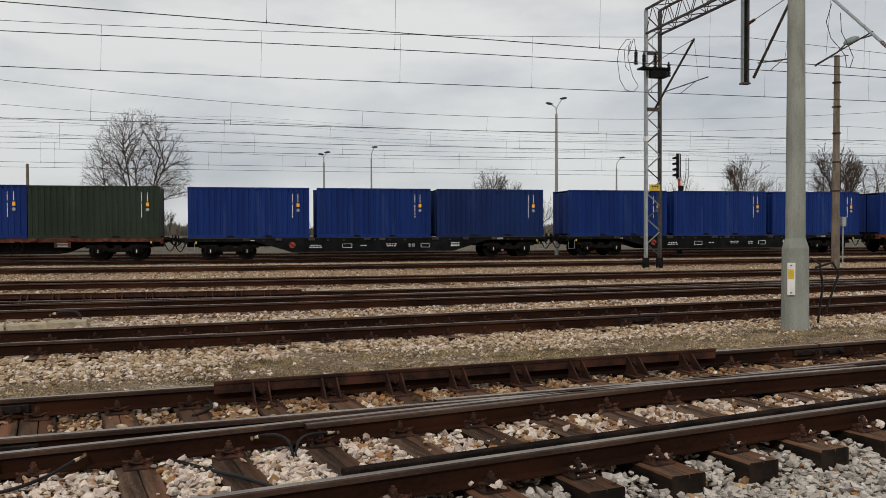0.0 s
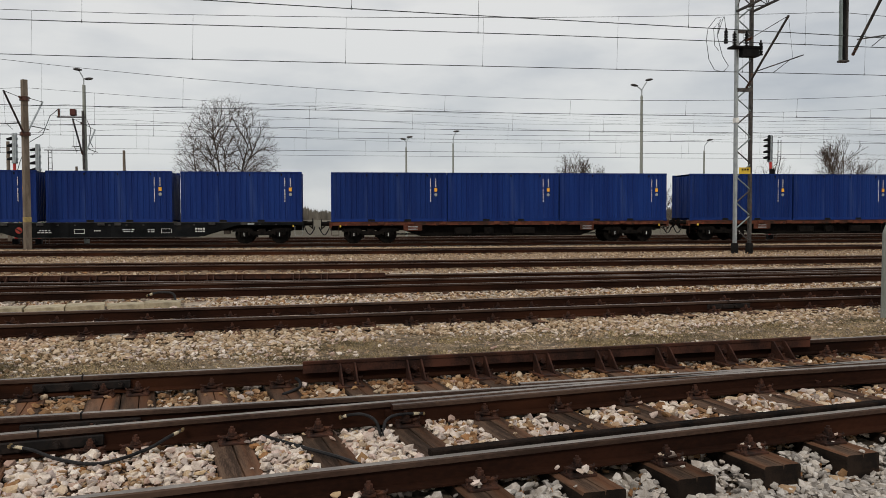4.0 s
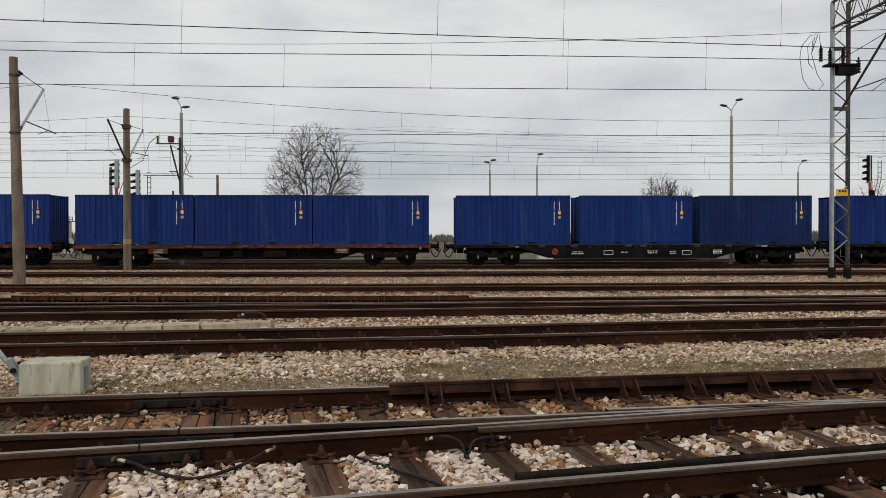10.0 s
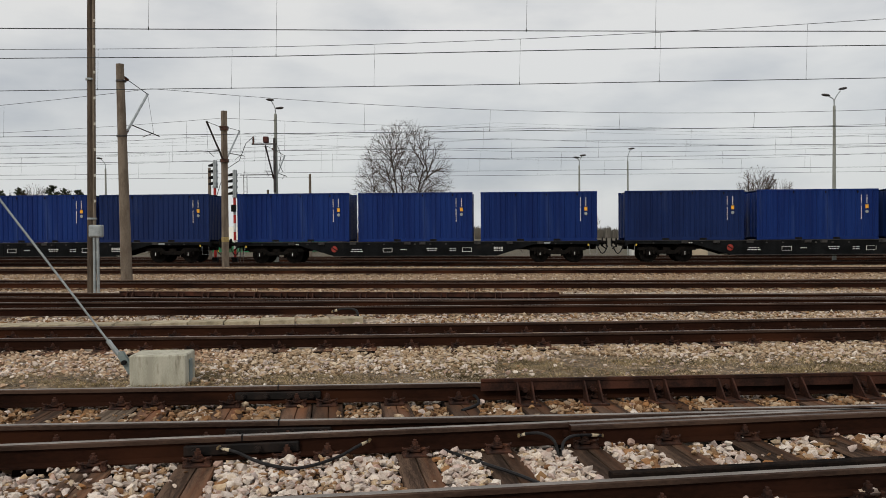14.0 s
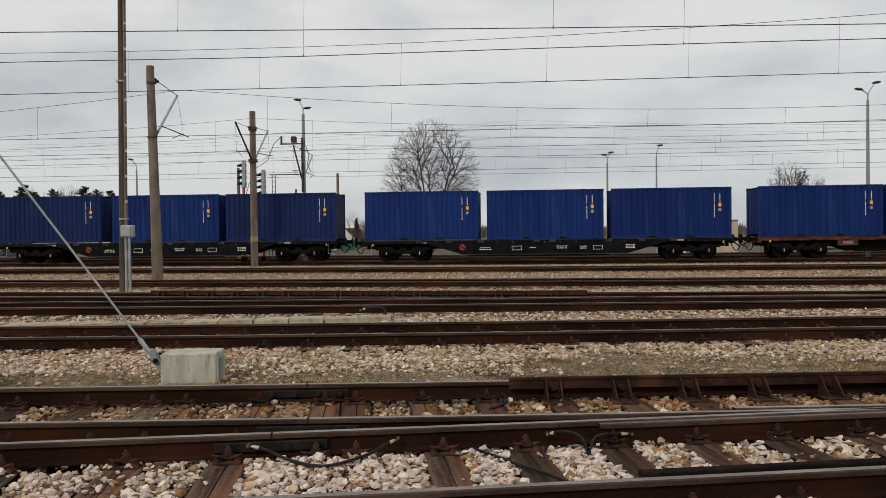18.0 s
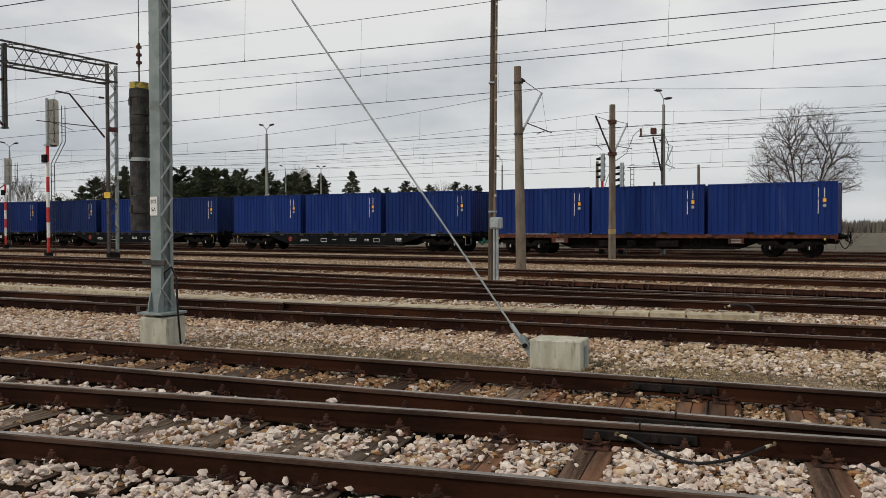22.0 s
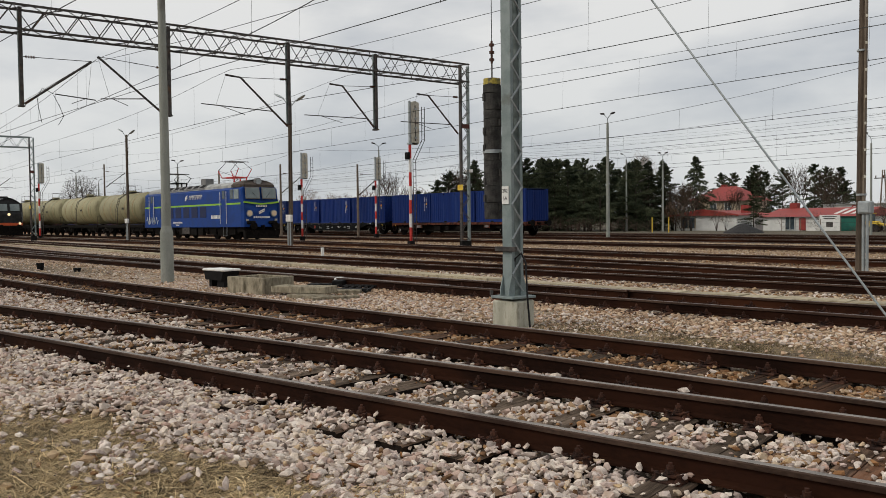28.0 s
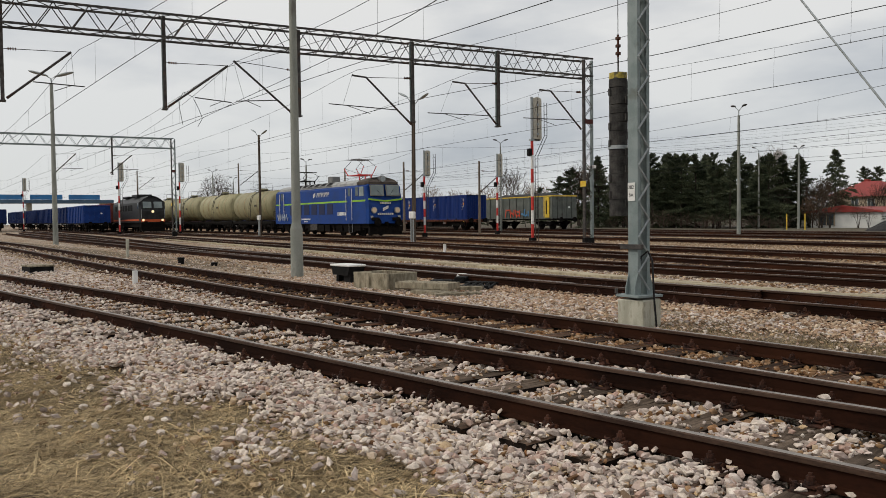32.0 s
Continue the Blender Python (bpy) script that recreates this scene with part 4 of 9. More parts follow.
def cantilever(parent, foot, tip, arm0, arm1, top, tube_paint=None, elbow=None):
    """A slanted bracket tube with its stay, insulators and steady arm; places in the parent's space."""
    part("bracket_tube", pipe(B(), [foot, elbow, tip] if elbow else [foot, tip], 0.046, 7), tube_paint or DARKSTEEL, parent)
    part("stay_rod", tube(B(), top, elbow or tip, 0.014, seg=5), DARKSTEEL, parent)
    f, t = Vector(foot), Vector(elbow or tip)
    bm = B()
    tp = Vector(top)
    insulator(bm, f, f.lerp(t, 0.12))
    part("insulator", bm, INSUL, parent)
    bm = B()
    insulator(bm, tp.lerp(t, 0.06), tp.lerp(t, 0.2))
    part("insulator", bm, INSUL, parent)
    part("steady_arm", tube(B(), arm0, arm1, 0.022, seg=6), DARKSTEEL, parent)
    a, b = Vector(arm0), Vector(arm1)
    part("registration_arm", tube(B(), a.lerp(b, 0.75), a.lerp(b, 0.4) + Vector((0, 0, -0.28)), 0.014, seg=5), DARKSTEEL, parent)
    part("hanger_wire", tube(B(), tip, a.lerp(b, 0.8), 0.006, seg=4), WIRE, parent)


def open_leg(parent, y, zb, zt):
    """Two channel posts side by side with one zigzag of flat bars between them."""
    for x, m, lab in ((-0.13, GALV, "silver-grey channel post"), (0.52, DARKSTEEL, "dark channel post")):
        bm = box(B(), (x, y, (zb + zt) / 2 + 0.2), (0.1, 0.2, zt - zb - 0.4), bev=0.008)
        part("post", bm, m, parent, lab)
        part("leg_foot", box(B(), (x, y, zb + 0.2), (0.2, 0.3, 0.5), bev=0.02), BLACK, parent, "black-painted foot of the post")
    n = 19
    for i in range(n):
        a, b = zb + 0.5 + (zt - zb - 0.8) * i / n, zb + 0.5 + (zt - zb - 0.8) * (i + 1) / n
        p, q = ((-0.13, y - 0.07, a), (0.52, y - 0.07, b)) if i % 2 else ((0.52, y - 0.07, a), (-0.13, y - 0.07, b))
        part("lacing_bar", tube(B(), p, q, 0.03, seg=4), MASTGREY if i % 3 else DARKSTEEL, parent)
    for z in (6.6, 9.0):
        part("batten", box(B(), (0.2, y - 0.1, z), (0.66, 0.03, 0.16)), DARKSTEEL, parent)
    part("number_plate", box(B(), (0.2, y - 0.16, 3.25), (0.5, 0.02, 0.27)), YELLOW, parent, "yellow plate with dark marks")
    bm = B()
    for dx in (-0.1, 0.02, 0.13):
        box(bm, (0.2 + dx, y - 0.175, 3.3), (0.07, 0.01, 0.08))
    part("plate_mark", bm, BLACK, parent)
    part("white_band", box(B(), (-0.13, y, 5.35), (0.14, 0.24, 0.2)), WHITE, parent)


def build_portal(x, y_right, y_left, z0, h, hangers, hanger_z, label, with_leg=True, leg=(0.52, 0.13), wide=0.9, shift=0.0, steel=None):
    steel = steel or DARKSTEEL
    ob = thing("catenary_portal", pose(x, 0, 0), label, "portal", "lattice portals over the tracks")
    bm = truss_bm(y_right - y_left, wide, h, 1.25, 0.04, 0.5)
    bmesh.ops.transform(bm, matrix=pose(shift, y_left, z0, 0, 0, 90), verts=bm.verts)
    part("girder", bm, steel, ob)
    if with_leg:
        zb = ground_z(x, y_right)
        top, w = z0 + h, leg[0] / 2
        for sy, m, lab in ((-1, DARKSTEEL, "dark rusty channel post"), (1, MASTGREY, "grey channel post")):
            part("post", box(B(), (0, y_right + sy * w, (zb + top) / 2), (0.18, 0.1, top - zb), bev=0.008), m, ob, lab)
        n = round((top - zb) / 0.62)
        for i in range(n):
            a, b = zb + 0.4 + (top - zb - 0.5) * i / n, zb + 0.4 + (top - zb - 0.5) * (i + 1) / n
            sy = 1 if i % 2 else -1
            for q in (-0.07, 0.07):
                part("lacing_bar", tube(B(), (q, y_right - sy * w, a), (q, y_right + sy * w, b), 0.022, seg=4), steel, ob)
        part("batten", box(B(), (0.1, y_right, 6.5), (0.03, leg[0], 0.24)), DARKRED, ob, "dark red batten")
        part("leg_foot", box(B(), (0, y_right, zb + 0.2), (leg[1] + 0.14, leg[0] + 0.14, 0.45), bev=0.03), BLACK, ob, "black-painted foot of the leg")
        part("number_plate", box(B(), (-0.0, y_right - leg[0] / 2 - 0.07, 3.2), (0.45, 0.02, 0.3)), YELLOW, ob, "yellow plate")
        part("white_band", box(B(), (0, y_right + 0.28, 4.1), (0.5, 0.14, 0.16)), WHITE, ob)
    for y in hangers:
        dp = part("drop_post", box(B(), (0.02, y, (hanger_z + z0 + h) / 2), (0.05, 0.09, z0 + h - hanger_z)), BLACK, ob, "open steel drop post")
        part("channel", box(B(), (-0.1, y, (hanger_z + z0 + h) / 2), (0.055, 0.13, z0 + h - hanger_z)), MASTGREY, dp)
        part("channel", box(B(), (0.11, y, (hanger_z + z0 + h) / 2), (0.05, 0.13, z0 + h - hanger_z)), DARKSTEEL, dp)
        part("end_plate", box(B(), (0, y, hanger_z), (0.32, 0.22, 0.06), bev=0.01), DARKSTEEL, dp)
    return ob


PORTAL = build_portal(-35.5, 28.4, -12.0, 8.84, 0.92, (22.7, 17.9, 12.3, 6.6, 0.75), 6.0, "long dark steel lattice portal spanning the tracks")
cantilever(PORTAL, (0, 22.6, 6.12), (0, 20.11, 8.06), (0, 22.2, 6.52), (0, 18.73, 6.48), (0, 22.79, 8.15), elbow=(0, 20.81, 8.02))
cantilever(PORTAL, (0, 17.85, 5.88), (0, 14.85, 7.98), (0, 17.08, 6.53), (0, 13.71, 6.63), (0, 17.96, 8.06), elbow=(0, 15.55, 7.93))
cantilever(PORTAL, (0, 27.96, 6.08), (0, 25.27, 8.0), (0, 27.45, 6.55), (0, 24.24, 6.51), (0, 28.06, 8.05), elbow=(0, 25.99, 7.98))
cantilever(PORTAL, (0, 12.1, 6.02), (0, 9.44, 8.19), (0, 11.31, 6.64), (0, 9.53, 6.5), (0, 12.36, 7.96))
cantilever(PORTAL, (0, 6.71, 6.09), (0, 9.2, 7.96), (0, 7.81, 6.55), (0, 9.33, 6.43), (0, 6.6, 7.89))
cantilever(PORTAL, (0, 0.89, 6.11), (0, 3.14, 8.01), (0, 1.78, 6.78), (0, 3.6, 6.71), (0, 0.8, 7.95))
for loop in (((7.75, 6.55), (7.35, 6.75), (7.15, 6.4), (7.2, 5.95), (7.3, 5.4)), ((7.75, 6.5), (7.95, 6.1), (8.1, 5.7), (7.9, 5.35))):
    part("jumper_wire", pipe(B(), [(0, y, z) for y, z in loop], 0.012, 5), WIRE, PORTAL)

PORTAL_R = build_portal(17.18, 33.0, 6.0, 9.84, 1.04, (25.95, 19.0, 13.0), 6.5, "grey lattice portal with an open two-post leg", False, wide=0.68, shift=0.2)
open_leg(PORTAL_R, 33.0, ground_z(17.18, 33.0), 10.88)
cantilever(PORTAL_R, (0, 32.4, 6.6), (0, 29.3, 8.8), (0, 31.7, 7.14), (0, 28.3, 7.16), (0, 32.6, 8.5))
cantilever(PORTAL_R, (0, 25.44, 6.61), (0, 23.3, 8.9), (0, 25.2, 7.07), (0, 23.4, 6.86), (0, 25.9, 8.5))
cantilever(PORTAL_R, (0, 19.3, 6.3), (0, 21.6, 8.3), (0, 19.9, 6.9), (0, 22.3, 6.43), (0, 19.0, 8.2), GALV)
# the switch with its insulators on the mast
bm = B()
box(bm, (0.1, 32.75, 8.3), (1.3, 0.5, 0.07))
box(bm, (0.3, 32.75, 8.1), (0.7, 0.4, 0.34))
for x, z in ((-0.75, 8.45), (-0.38, 8.35), (0.15, 8.35), (0.78, 8.0)):
    for k in range(5):
        tube(bm, (x, 32.7, z + 0.11 * k), (x, 32.7, z + 0.06 + 0.11 * k), 0.085, seg=8)
    tube(bm, (x, 32.7, z), (x, 32.7, z + 0.62), 0.035, seg=6)
part("line_switch", bm, BLACK, PORTAL_R, "black switch with ribbed insulators")
for loop in (((-0.75, 9.0), (-0.52, 9.7), (-0.85, 9.64), (-1.2, 9.2), (-1.27, 8.73), (-1.15, 7.91), (-0.9, 7.5), (-0.6, 7.42)),
             ((-0.38, 9.0), (-0.48, 9.7), (-0.74, 9.4), (-0.78, 8.89), (-0.55, 8.07), (-0.28, 7.67), (-0.5, 7.42)),
             ((-0.75, 9.0), (-0.65, 9.6), (-0.95, 9.2), (-0.9, 8.5), (-0.72, 8.3))):
    part("jumper_wire", pipe(B(), [(x, 33.4, z) for x, z in loop], 0.013, 5), WIRE, PORTAL_R)
for loop in (((21.57, 8.11), (21.8, 7.62), (21.59, 7.09), (21.2, 6.7), (20.98, 6.45), (20.93, 6.1)), ((21.19, 7.74), (21.15, 7.18), (20.85, 6.7), (20.65, 6.33), (20.78, 6.07))):
    part("jumper_wire", pipe(B(), [(0, y, z) for y, z in loop], 0.011, 5), WIRE, PORTAL_R)

PORTAL_FAR = build_portal(-86.0, 16.9, -26.0, 8.75, 0.95, (11.2, 6.0, 0.0, -6.0), 6.1, "distant grey lattice portal over the tracks", leg=(0.36, 0.13), steel=MASTGREY)
cantilever(PORTAL_FAR, (0, 11.0, 6.2), (0, 13.0, 8.0), (0, 11.4, 6.6), (0, 13.6, 6.6), (0, 11.2, 7.9))
cantilever(PORTAL_FAR, (0, 6.2, 6.2), (0, 8.0, 8.0), (0, 6.6, 6.6), (0, 8.6, 6.6), (0, 6.0, 7.9))

# single poles of the line
PL = pole("catenary_pole", -13.14, 28.9, 7.75, 0.2, 0.135, OLD_POLE, "old brown concrete catenary pole with a bracket", lean=(-0.16, 0))
for foot, tip, a0, a1, top in (((-0.1, 0.2, 5.25), (-0.08, 2.15, 7.05), (-0.1, 0.7, 5.7), (0.0, 3.0, 5.55), (-0.14, 0.18, 7.35)),):
    cantilever(PL, foot, tip, a0, a1, top, GALV)
bm = B()
for z in (7.15, 5.2):
    tube(bm, (-0.12, 0, z - 0.03), (-0.12, 0, z + 0.03), 0.18, seg=12)
part("clamp", bm, DARKSTEEL, PL)
PM = pole("catenary_pole", -14.0, 42.3, 8.1, 0.2, 0.16, OLD_POLE, "square old concrete catenary pole with brackets on both sides", seg=4)
cantilever(PM, (0, 0.25, 5.6), (0, 2.6, 7.4), (0, 0.7, 6.0), (0, 3.4, 6.1), (0, 0.2, 7.3), GALV)
cantilever(PM, (0, -0.25, 5.6), (0, -2.6, 7.2), (0, -0.7, 6.0), (0, -2.9, 5.7), (0, -0.2, 7.2))
part("clamp", tube(B(), (0, 0, 5.45), (0, 0, 5.62), 0.24, seg=10), INSUL, PM)
part("clamp", tube(B(), (0, 0, 7.1), (0, 0, 7.3), 0.22, seg=10), INSUL, PM)
part("marker_band", tube(B(), (0, 0, 1.35), (0, 0, 1.6), 0.2, seg=4), surf("faded_yellow", (0.26, 0.2, 0.09), (0.4, 0.31, 0.12), 8, 0.9), PM, "faded yellow band")
PR = pole("catenary_pole", 24.2, 30.1, 8.85, 0.175, 0.105, OLD_POLE, "old brown concrete pole with a lamp on its top", lean=(0.03, 0), seg=8)
part("cable_box", box(B(), (0.26, -0.12, 1.95), (0.2, 0.2, 0.4), bev=0.02), GALV, PR, "grey cable box")
part("conduit", tube(B(), (0.26, -0.12, -0.1), (0.26, -0.12, 1.75), 0.03, seg=6), GALV, PR)
for z in (3.2, 4.4, 5.6, 6.7, 7.7):
    part("clamp", tube(B(), (0.02, 0, z), (0.02, 0, z + 0.05), 0.175, seg=8), PLATE, PR)
part("bracket_arm", pipe(B(), [(-1.02, 0, 8.37), (0.0, 0, 8.95), (0.5, 0, 9.4), (1.75, 0, 9.78)], 0.035), DARKSTEEL, PR)
bm = B()
bmesh.ops.create_uvsphere(bm, u_segments=12, v_segments=7, radius=0.5, matrix=pose(0.72, 0, 9.5, 0, -22, 0) @ Matrix.Diagonal((0.8, 0.4, 0.3, 1)))
part("lantern", bm, MASTGREY, PR, "grey street lantern")

PW = thing("utility_pole", pose(-11.09, 22.2, ground_z(-11.09, 22.2)), "tall dark double wooden pole with a cable box", "pole")
part("shaft", tube(B(), (0.0, 0, -0.1), (0.1, 0, 11.0), 0.105, 0.075, seg=10), WOOD_POLE, PW)
part("stub", box(B(), (0.0, 0.0, 0.0), (0.045, 0.1, 11.0), m=pose(0.155, -0.02, 5.4, 0, 0.5, 0)), OLD_POLE, PW, "paler strip of timber on the pole")
for i in range(14):
    part("step_peg", box(B(), (0.17 + 0.006 * i, -0.09, 1.2 + 0.7 * i), (0.05, 0.03, 0.07)), CREAM, PW)
for z in (2.1, 5.9):
    part("clamp", tube(B(), (0.05, 0, z), (0.05, 0, z + 0.05), 0.13, seg=10), GALV, PW)
PB = part("cable_box", box(B(), (0.22, -0.12, 1.78), (0.36, 0.2, 0.34), bev=0.03), GALV, PW, "pale grey cable box on the pole")
part("cover", box(B(), (0.22, -0.23, 1.78), (0.26, 0.02, 0.26), bev=0.008), GALV, PB)
for dx in (0.16, 0.26):
    part("conduit", tube(B(), (dx, -0.12, -0.1), (dx, -0.12, 1.62), 0.04, seg=8), GALV, PW, "galvanised cable conduit")

# back-lit lamp posts
def street_lamp(x, y, height, arms, label, r=0.1, turn=0):
    ob = thing("street_lamp", pose(x, y, ground_z(x, y), 0, 0, turn), label, "street lamp", "lamp posts")
    part("post", tube(B(), (0, 0, -0.1), (0, 0, height - 0.55), r, r * 0.6, seg=10), POLE_CONC, ob)
    for dx, up in arms:
        dx *= 0.5
        bm = pipe(B(), [(0, 0, height - 0.6), (0.05 * dx, 0, height - 0.2), (0.35 * dx, 0, height - 0.1 + up * 0.2), (0.75 * dx, 0, height + up * 0.4)], 0.03)
        part("arm", bm, GALV, ob)
        bm = B()
        bmesh.ops.create_uvsphere(bm, u_segments=10, v_segments=6, radius=0.5, matrix=pose(dx * 1.05, 0, height + 0.04 + up * 0.5, 0, -18 * dx, 0) @ Matrix.Diagonal((1.35, 0.5, 0.2, 1) if r > 0.17 else (0.5, 0.26, 0.15, 1)))
        part("lantern", bm, GALV if r > 0.17 else DARKSTEEL, ob)
    return ob


def lamp_pole(x, y, height, lean):
    """A brown pole of two ribs with webs between, a white cable box with conduits, and two slender lanterns."""
    ob = thing("street_lamp", pose(x, y, ground_z(x, y), 0, lean, 20), "brown ribbed concrete lamp pole with a white cable box", "street lamp", "lamp posts")
    for s in (-1, 1):
        part("rib", prism(B(), [(-0.035, -0.07), (0.035, -0.07), (0.035, 0.07), (-0.035, 0.07)], -0.1, height, lambda w, u, v: (s * (0.08 - 0.004 * w) + u, v, w)), WOOD_POLE, ob)
    for i in range(int(height / 0.8)):
        part("web", box(B(), (0, 0, 0.5 + 0.8 * i), (0.17 - 0.008 * i, 0.06, 0.4)), OLD_POLE, ob)
    part("cable_box", box(B(), (0.05, -0.2, 1.75), (0.42, 0.2, 0.42), bev=0.03), WHITE, ob, "white cable box")
    for dx in (-0.06, 0.12):
        part("conduit", tube(B(), (dx, -0.18, -0.1), (dx, -0.18, 1.55), 0.045, seg=7), GALV, ob)
    for s, up in ((-1, 0.45), (1, 0.2)):
        part("arm", tube(B(), (0, 0, height - 0.3), (s * 0.5, 0, height + up * 0.6), 0.03, seg=6), GALV, ob)
        bm = B()
        bmesh.ops.create_uvsphere(bm, u_segments=10, v_segments=6, radius=0.5, matrix=pose(s * 0.85, 0, height + up, 0, -s * 24, 0) @ Matrix.Diagonal((0.85, 0.28, 0.13, 1)))
        part("lantern", bm, GALV, ob)
    return ob


lamp_pole(-44.9, 22.7, 8.55, 0.6)
lamp_pole(-78.2, 23.3, 9.6, 0.0)
for x, y, h, arms, r in ((19.2, 49.0, 9.45, ((0.9, 0.75), (-0.9, 0.05)), 0.12), (6.06, 62, 7.3, ((0.5, 0.3), (-0.4, 0.0)), 0.1), (9.58, 62, 7.6, ((0.5, 0.6),), 0.09),
                         (29.4, 62, 7.2, ((0.9, 0.5),), 0.1), (-29.8, 62, 7.4, ((-0.9, 0.4),), 0.1), (-13.0, 48.6, 9.4, ((-0.6, 0.5), (0.5, -0.5)), 0.14),
                         (-44.0, 49.5, 9.5, ((1.0, 0.2), (-1.0, 0.3)), 0.15), (-62.9, 4.4, 11.5, ((1.6, 0.1), (-1.6, 0.2)), 0.18),
                         (-64.6, 76, 8.9, ((-1.3, 0.2),), 0.12), (-59.4, 76, 8.6, ((0.9, 0.2), (-0.9, 0.3)), 0.14),
                         (-95, 34, 8.5, ((0.9, 0.2), (-0.9, 0.3)), 0.14), (-150, 40, 9, ((0.9, 0.2), (-0.9, 0.3)), 0.14), (-190, 30, 10, ((1.2, 0.2), (-1.2, 0.2)), 0.16), (-128, 31, 9, ((1.0, 0.2), (-1.0, 0.2)), 0.14), (-73.9, 47.8, 9.5, ((1.1, 0.2), (-1.1, 0.2)), 0.12)):
    street_lamp(x, y, h, arms, "tall grey street lamp post beside the tracks", r, 70 if x < -60 and y < 60 else 0)
LP = thing("line_switch", pose(-13.0, 48.3, ground_z(-13.0, 48.3)), "pole-mounted line switch with a red box and hanging cables", "line switch")
part("mount", tube(B(), (0, 0, 4.2), (0, 0, 7.4), 0.07, seg=8), DARKSTEEL, LP)
cantilever(LP, (0, 0.2, 5.0), (0, 2.4, 6.6), (0, 0.9, 5.4), (0, 2.8, 5.35), (0, 0.1, 6.7), GALV)
cantilever(LP, (0, -0.2, 5.0), (0, -1.9, 6.75), (0, -0.7, 5.4), (0, -2.1, 5.3), (0, -0.1, 6.7))
part("switch_box", box(B(), (-0.5, 0, 7.3), (0.3, 0.3, 0.36), bev=0.03), DARKRED, LP, "small dark red box")
part("crossarm", box(B(), (-0.6, 0, 7.05), (1.5, 0.1, 0.07)), DARKSTEEL, LP)
part("insulator", tube(B(), (-1.25, 0, 7.05), (-1.25, 0, 7.5), 0.06, seg=8), INSUL, LP)
part("lower_arm", box(B(), (-1.05, 0, 5.25), (2.0, 0.06, 0.05)), DARKSTEEL, LP)
for loop in (((-1.3, 7.45), (-1.7, 7.1), (-2.1, 6.1), (-2.9, 5.6), (-3.3, 4.6), (-3.6, 3.6)), ((0.2, 6.9), (0.4, 6.4), (0.3, 5.8), (0.5, 5.4))):
    part("jumper_wire", pipe(B(), [(x, 0, z) for x, z in loop], 0.02, 5), WIRE, LP)
for x, y, h in ((-14.0, 62, 6.3), (-19.45, 70, 5.6), (-18.2, 52, 6.0), (-78.2, 38.6, 7.4), (-68.1, 41.6, 6.9), (-110, 30, 9.0), (-140, 22, 9.5), (-100, 41, 8)):
    p = pole("catenary_pole", x, y, h, 0.13, 0.09, OLD_POLE, "plain grey-brown pole behind the tracks", group="plain poles")
    if x < -60:
        cantilever(p, (0, 0.15, h - 2.9), (0, 2.6, h - 1.0), (0, 0.6, h - 2.4), (0, 2.9, h - 2.4), (0, 0.1, h - 0.9))

stepped_pole(8.84, 11.9, 9.6, "thick round grey concrete column with a small sign", 0.215)
stepped_pole(-21.8, 7.35, 9.6, "round grey concrete column beside the near track", 0.17)
SIGN_AT = thing("warning_sign", pose(8.84 - 0.16, 11.9 - 0.13, 0.62, 0, 0, -52), "narrow white sign with a yellow warning mark on a column", "sign")
part("sign_board", box(B(), (0, -0.02, 0), (0.12, 0.02, 0.52), bev=0.004), WHITE, SIGN_AT)
part("warning_mark", box(B(), (0, -0.033, 0.08), (0.09, 0.006, 0.15)), YELLOW, SIGN_AT, "yellow triangle mark")
for z in (-0.22, 0.22):
    part("screw", tube(B(), (0, -0.03, z), (0, -0.04, z), 0.012, seg=6), BLACK, SIGN_AT)
bm = pipe(B(), [(9.15, 11.75, -0.1), (9.2, 11.7, 0.5), (9.16, 11.72, 0.86), (9.05, 11.8, 0.95)], 0.02)
pipe(bm, [(9.3, 11.75, 0.1), (9.5, 11.7, 0.7), (9.38, 11.7, 0.88), (9.1, 11.75, 0.8)], 0.02)
tagged(part("cable_loop", bm, RUBBER), "black cable loops hanging from a column", "cable")


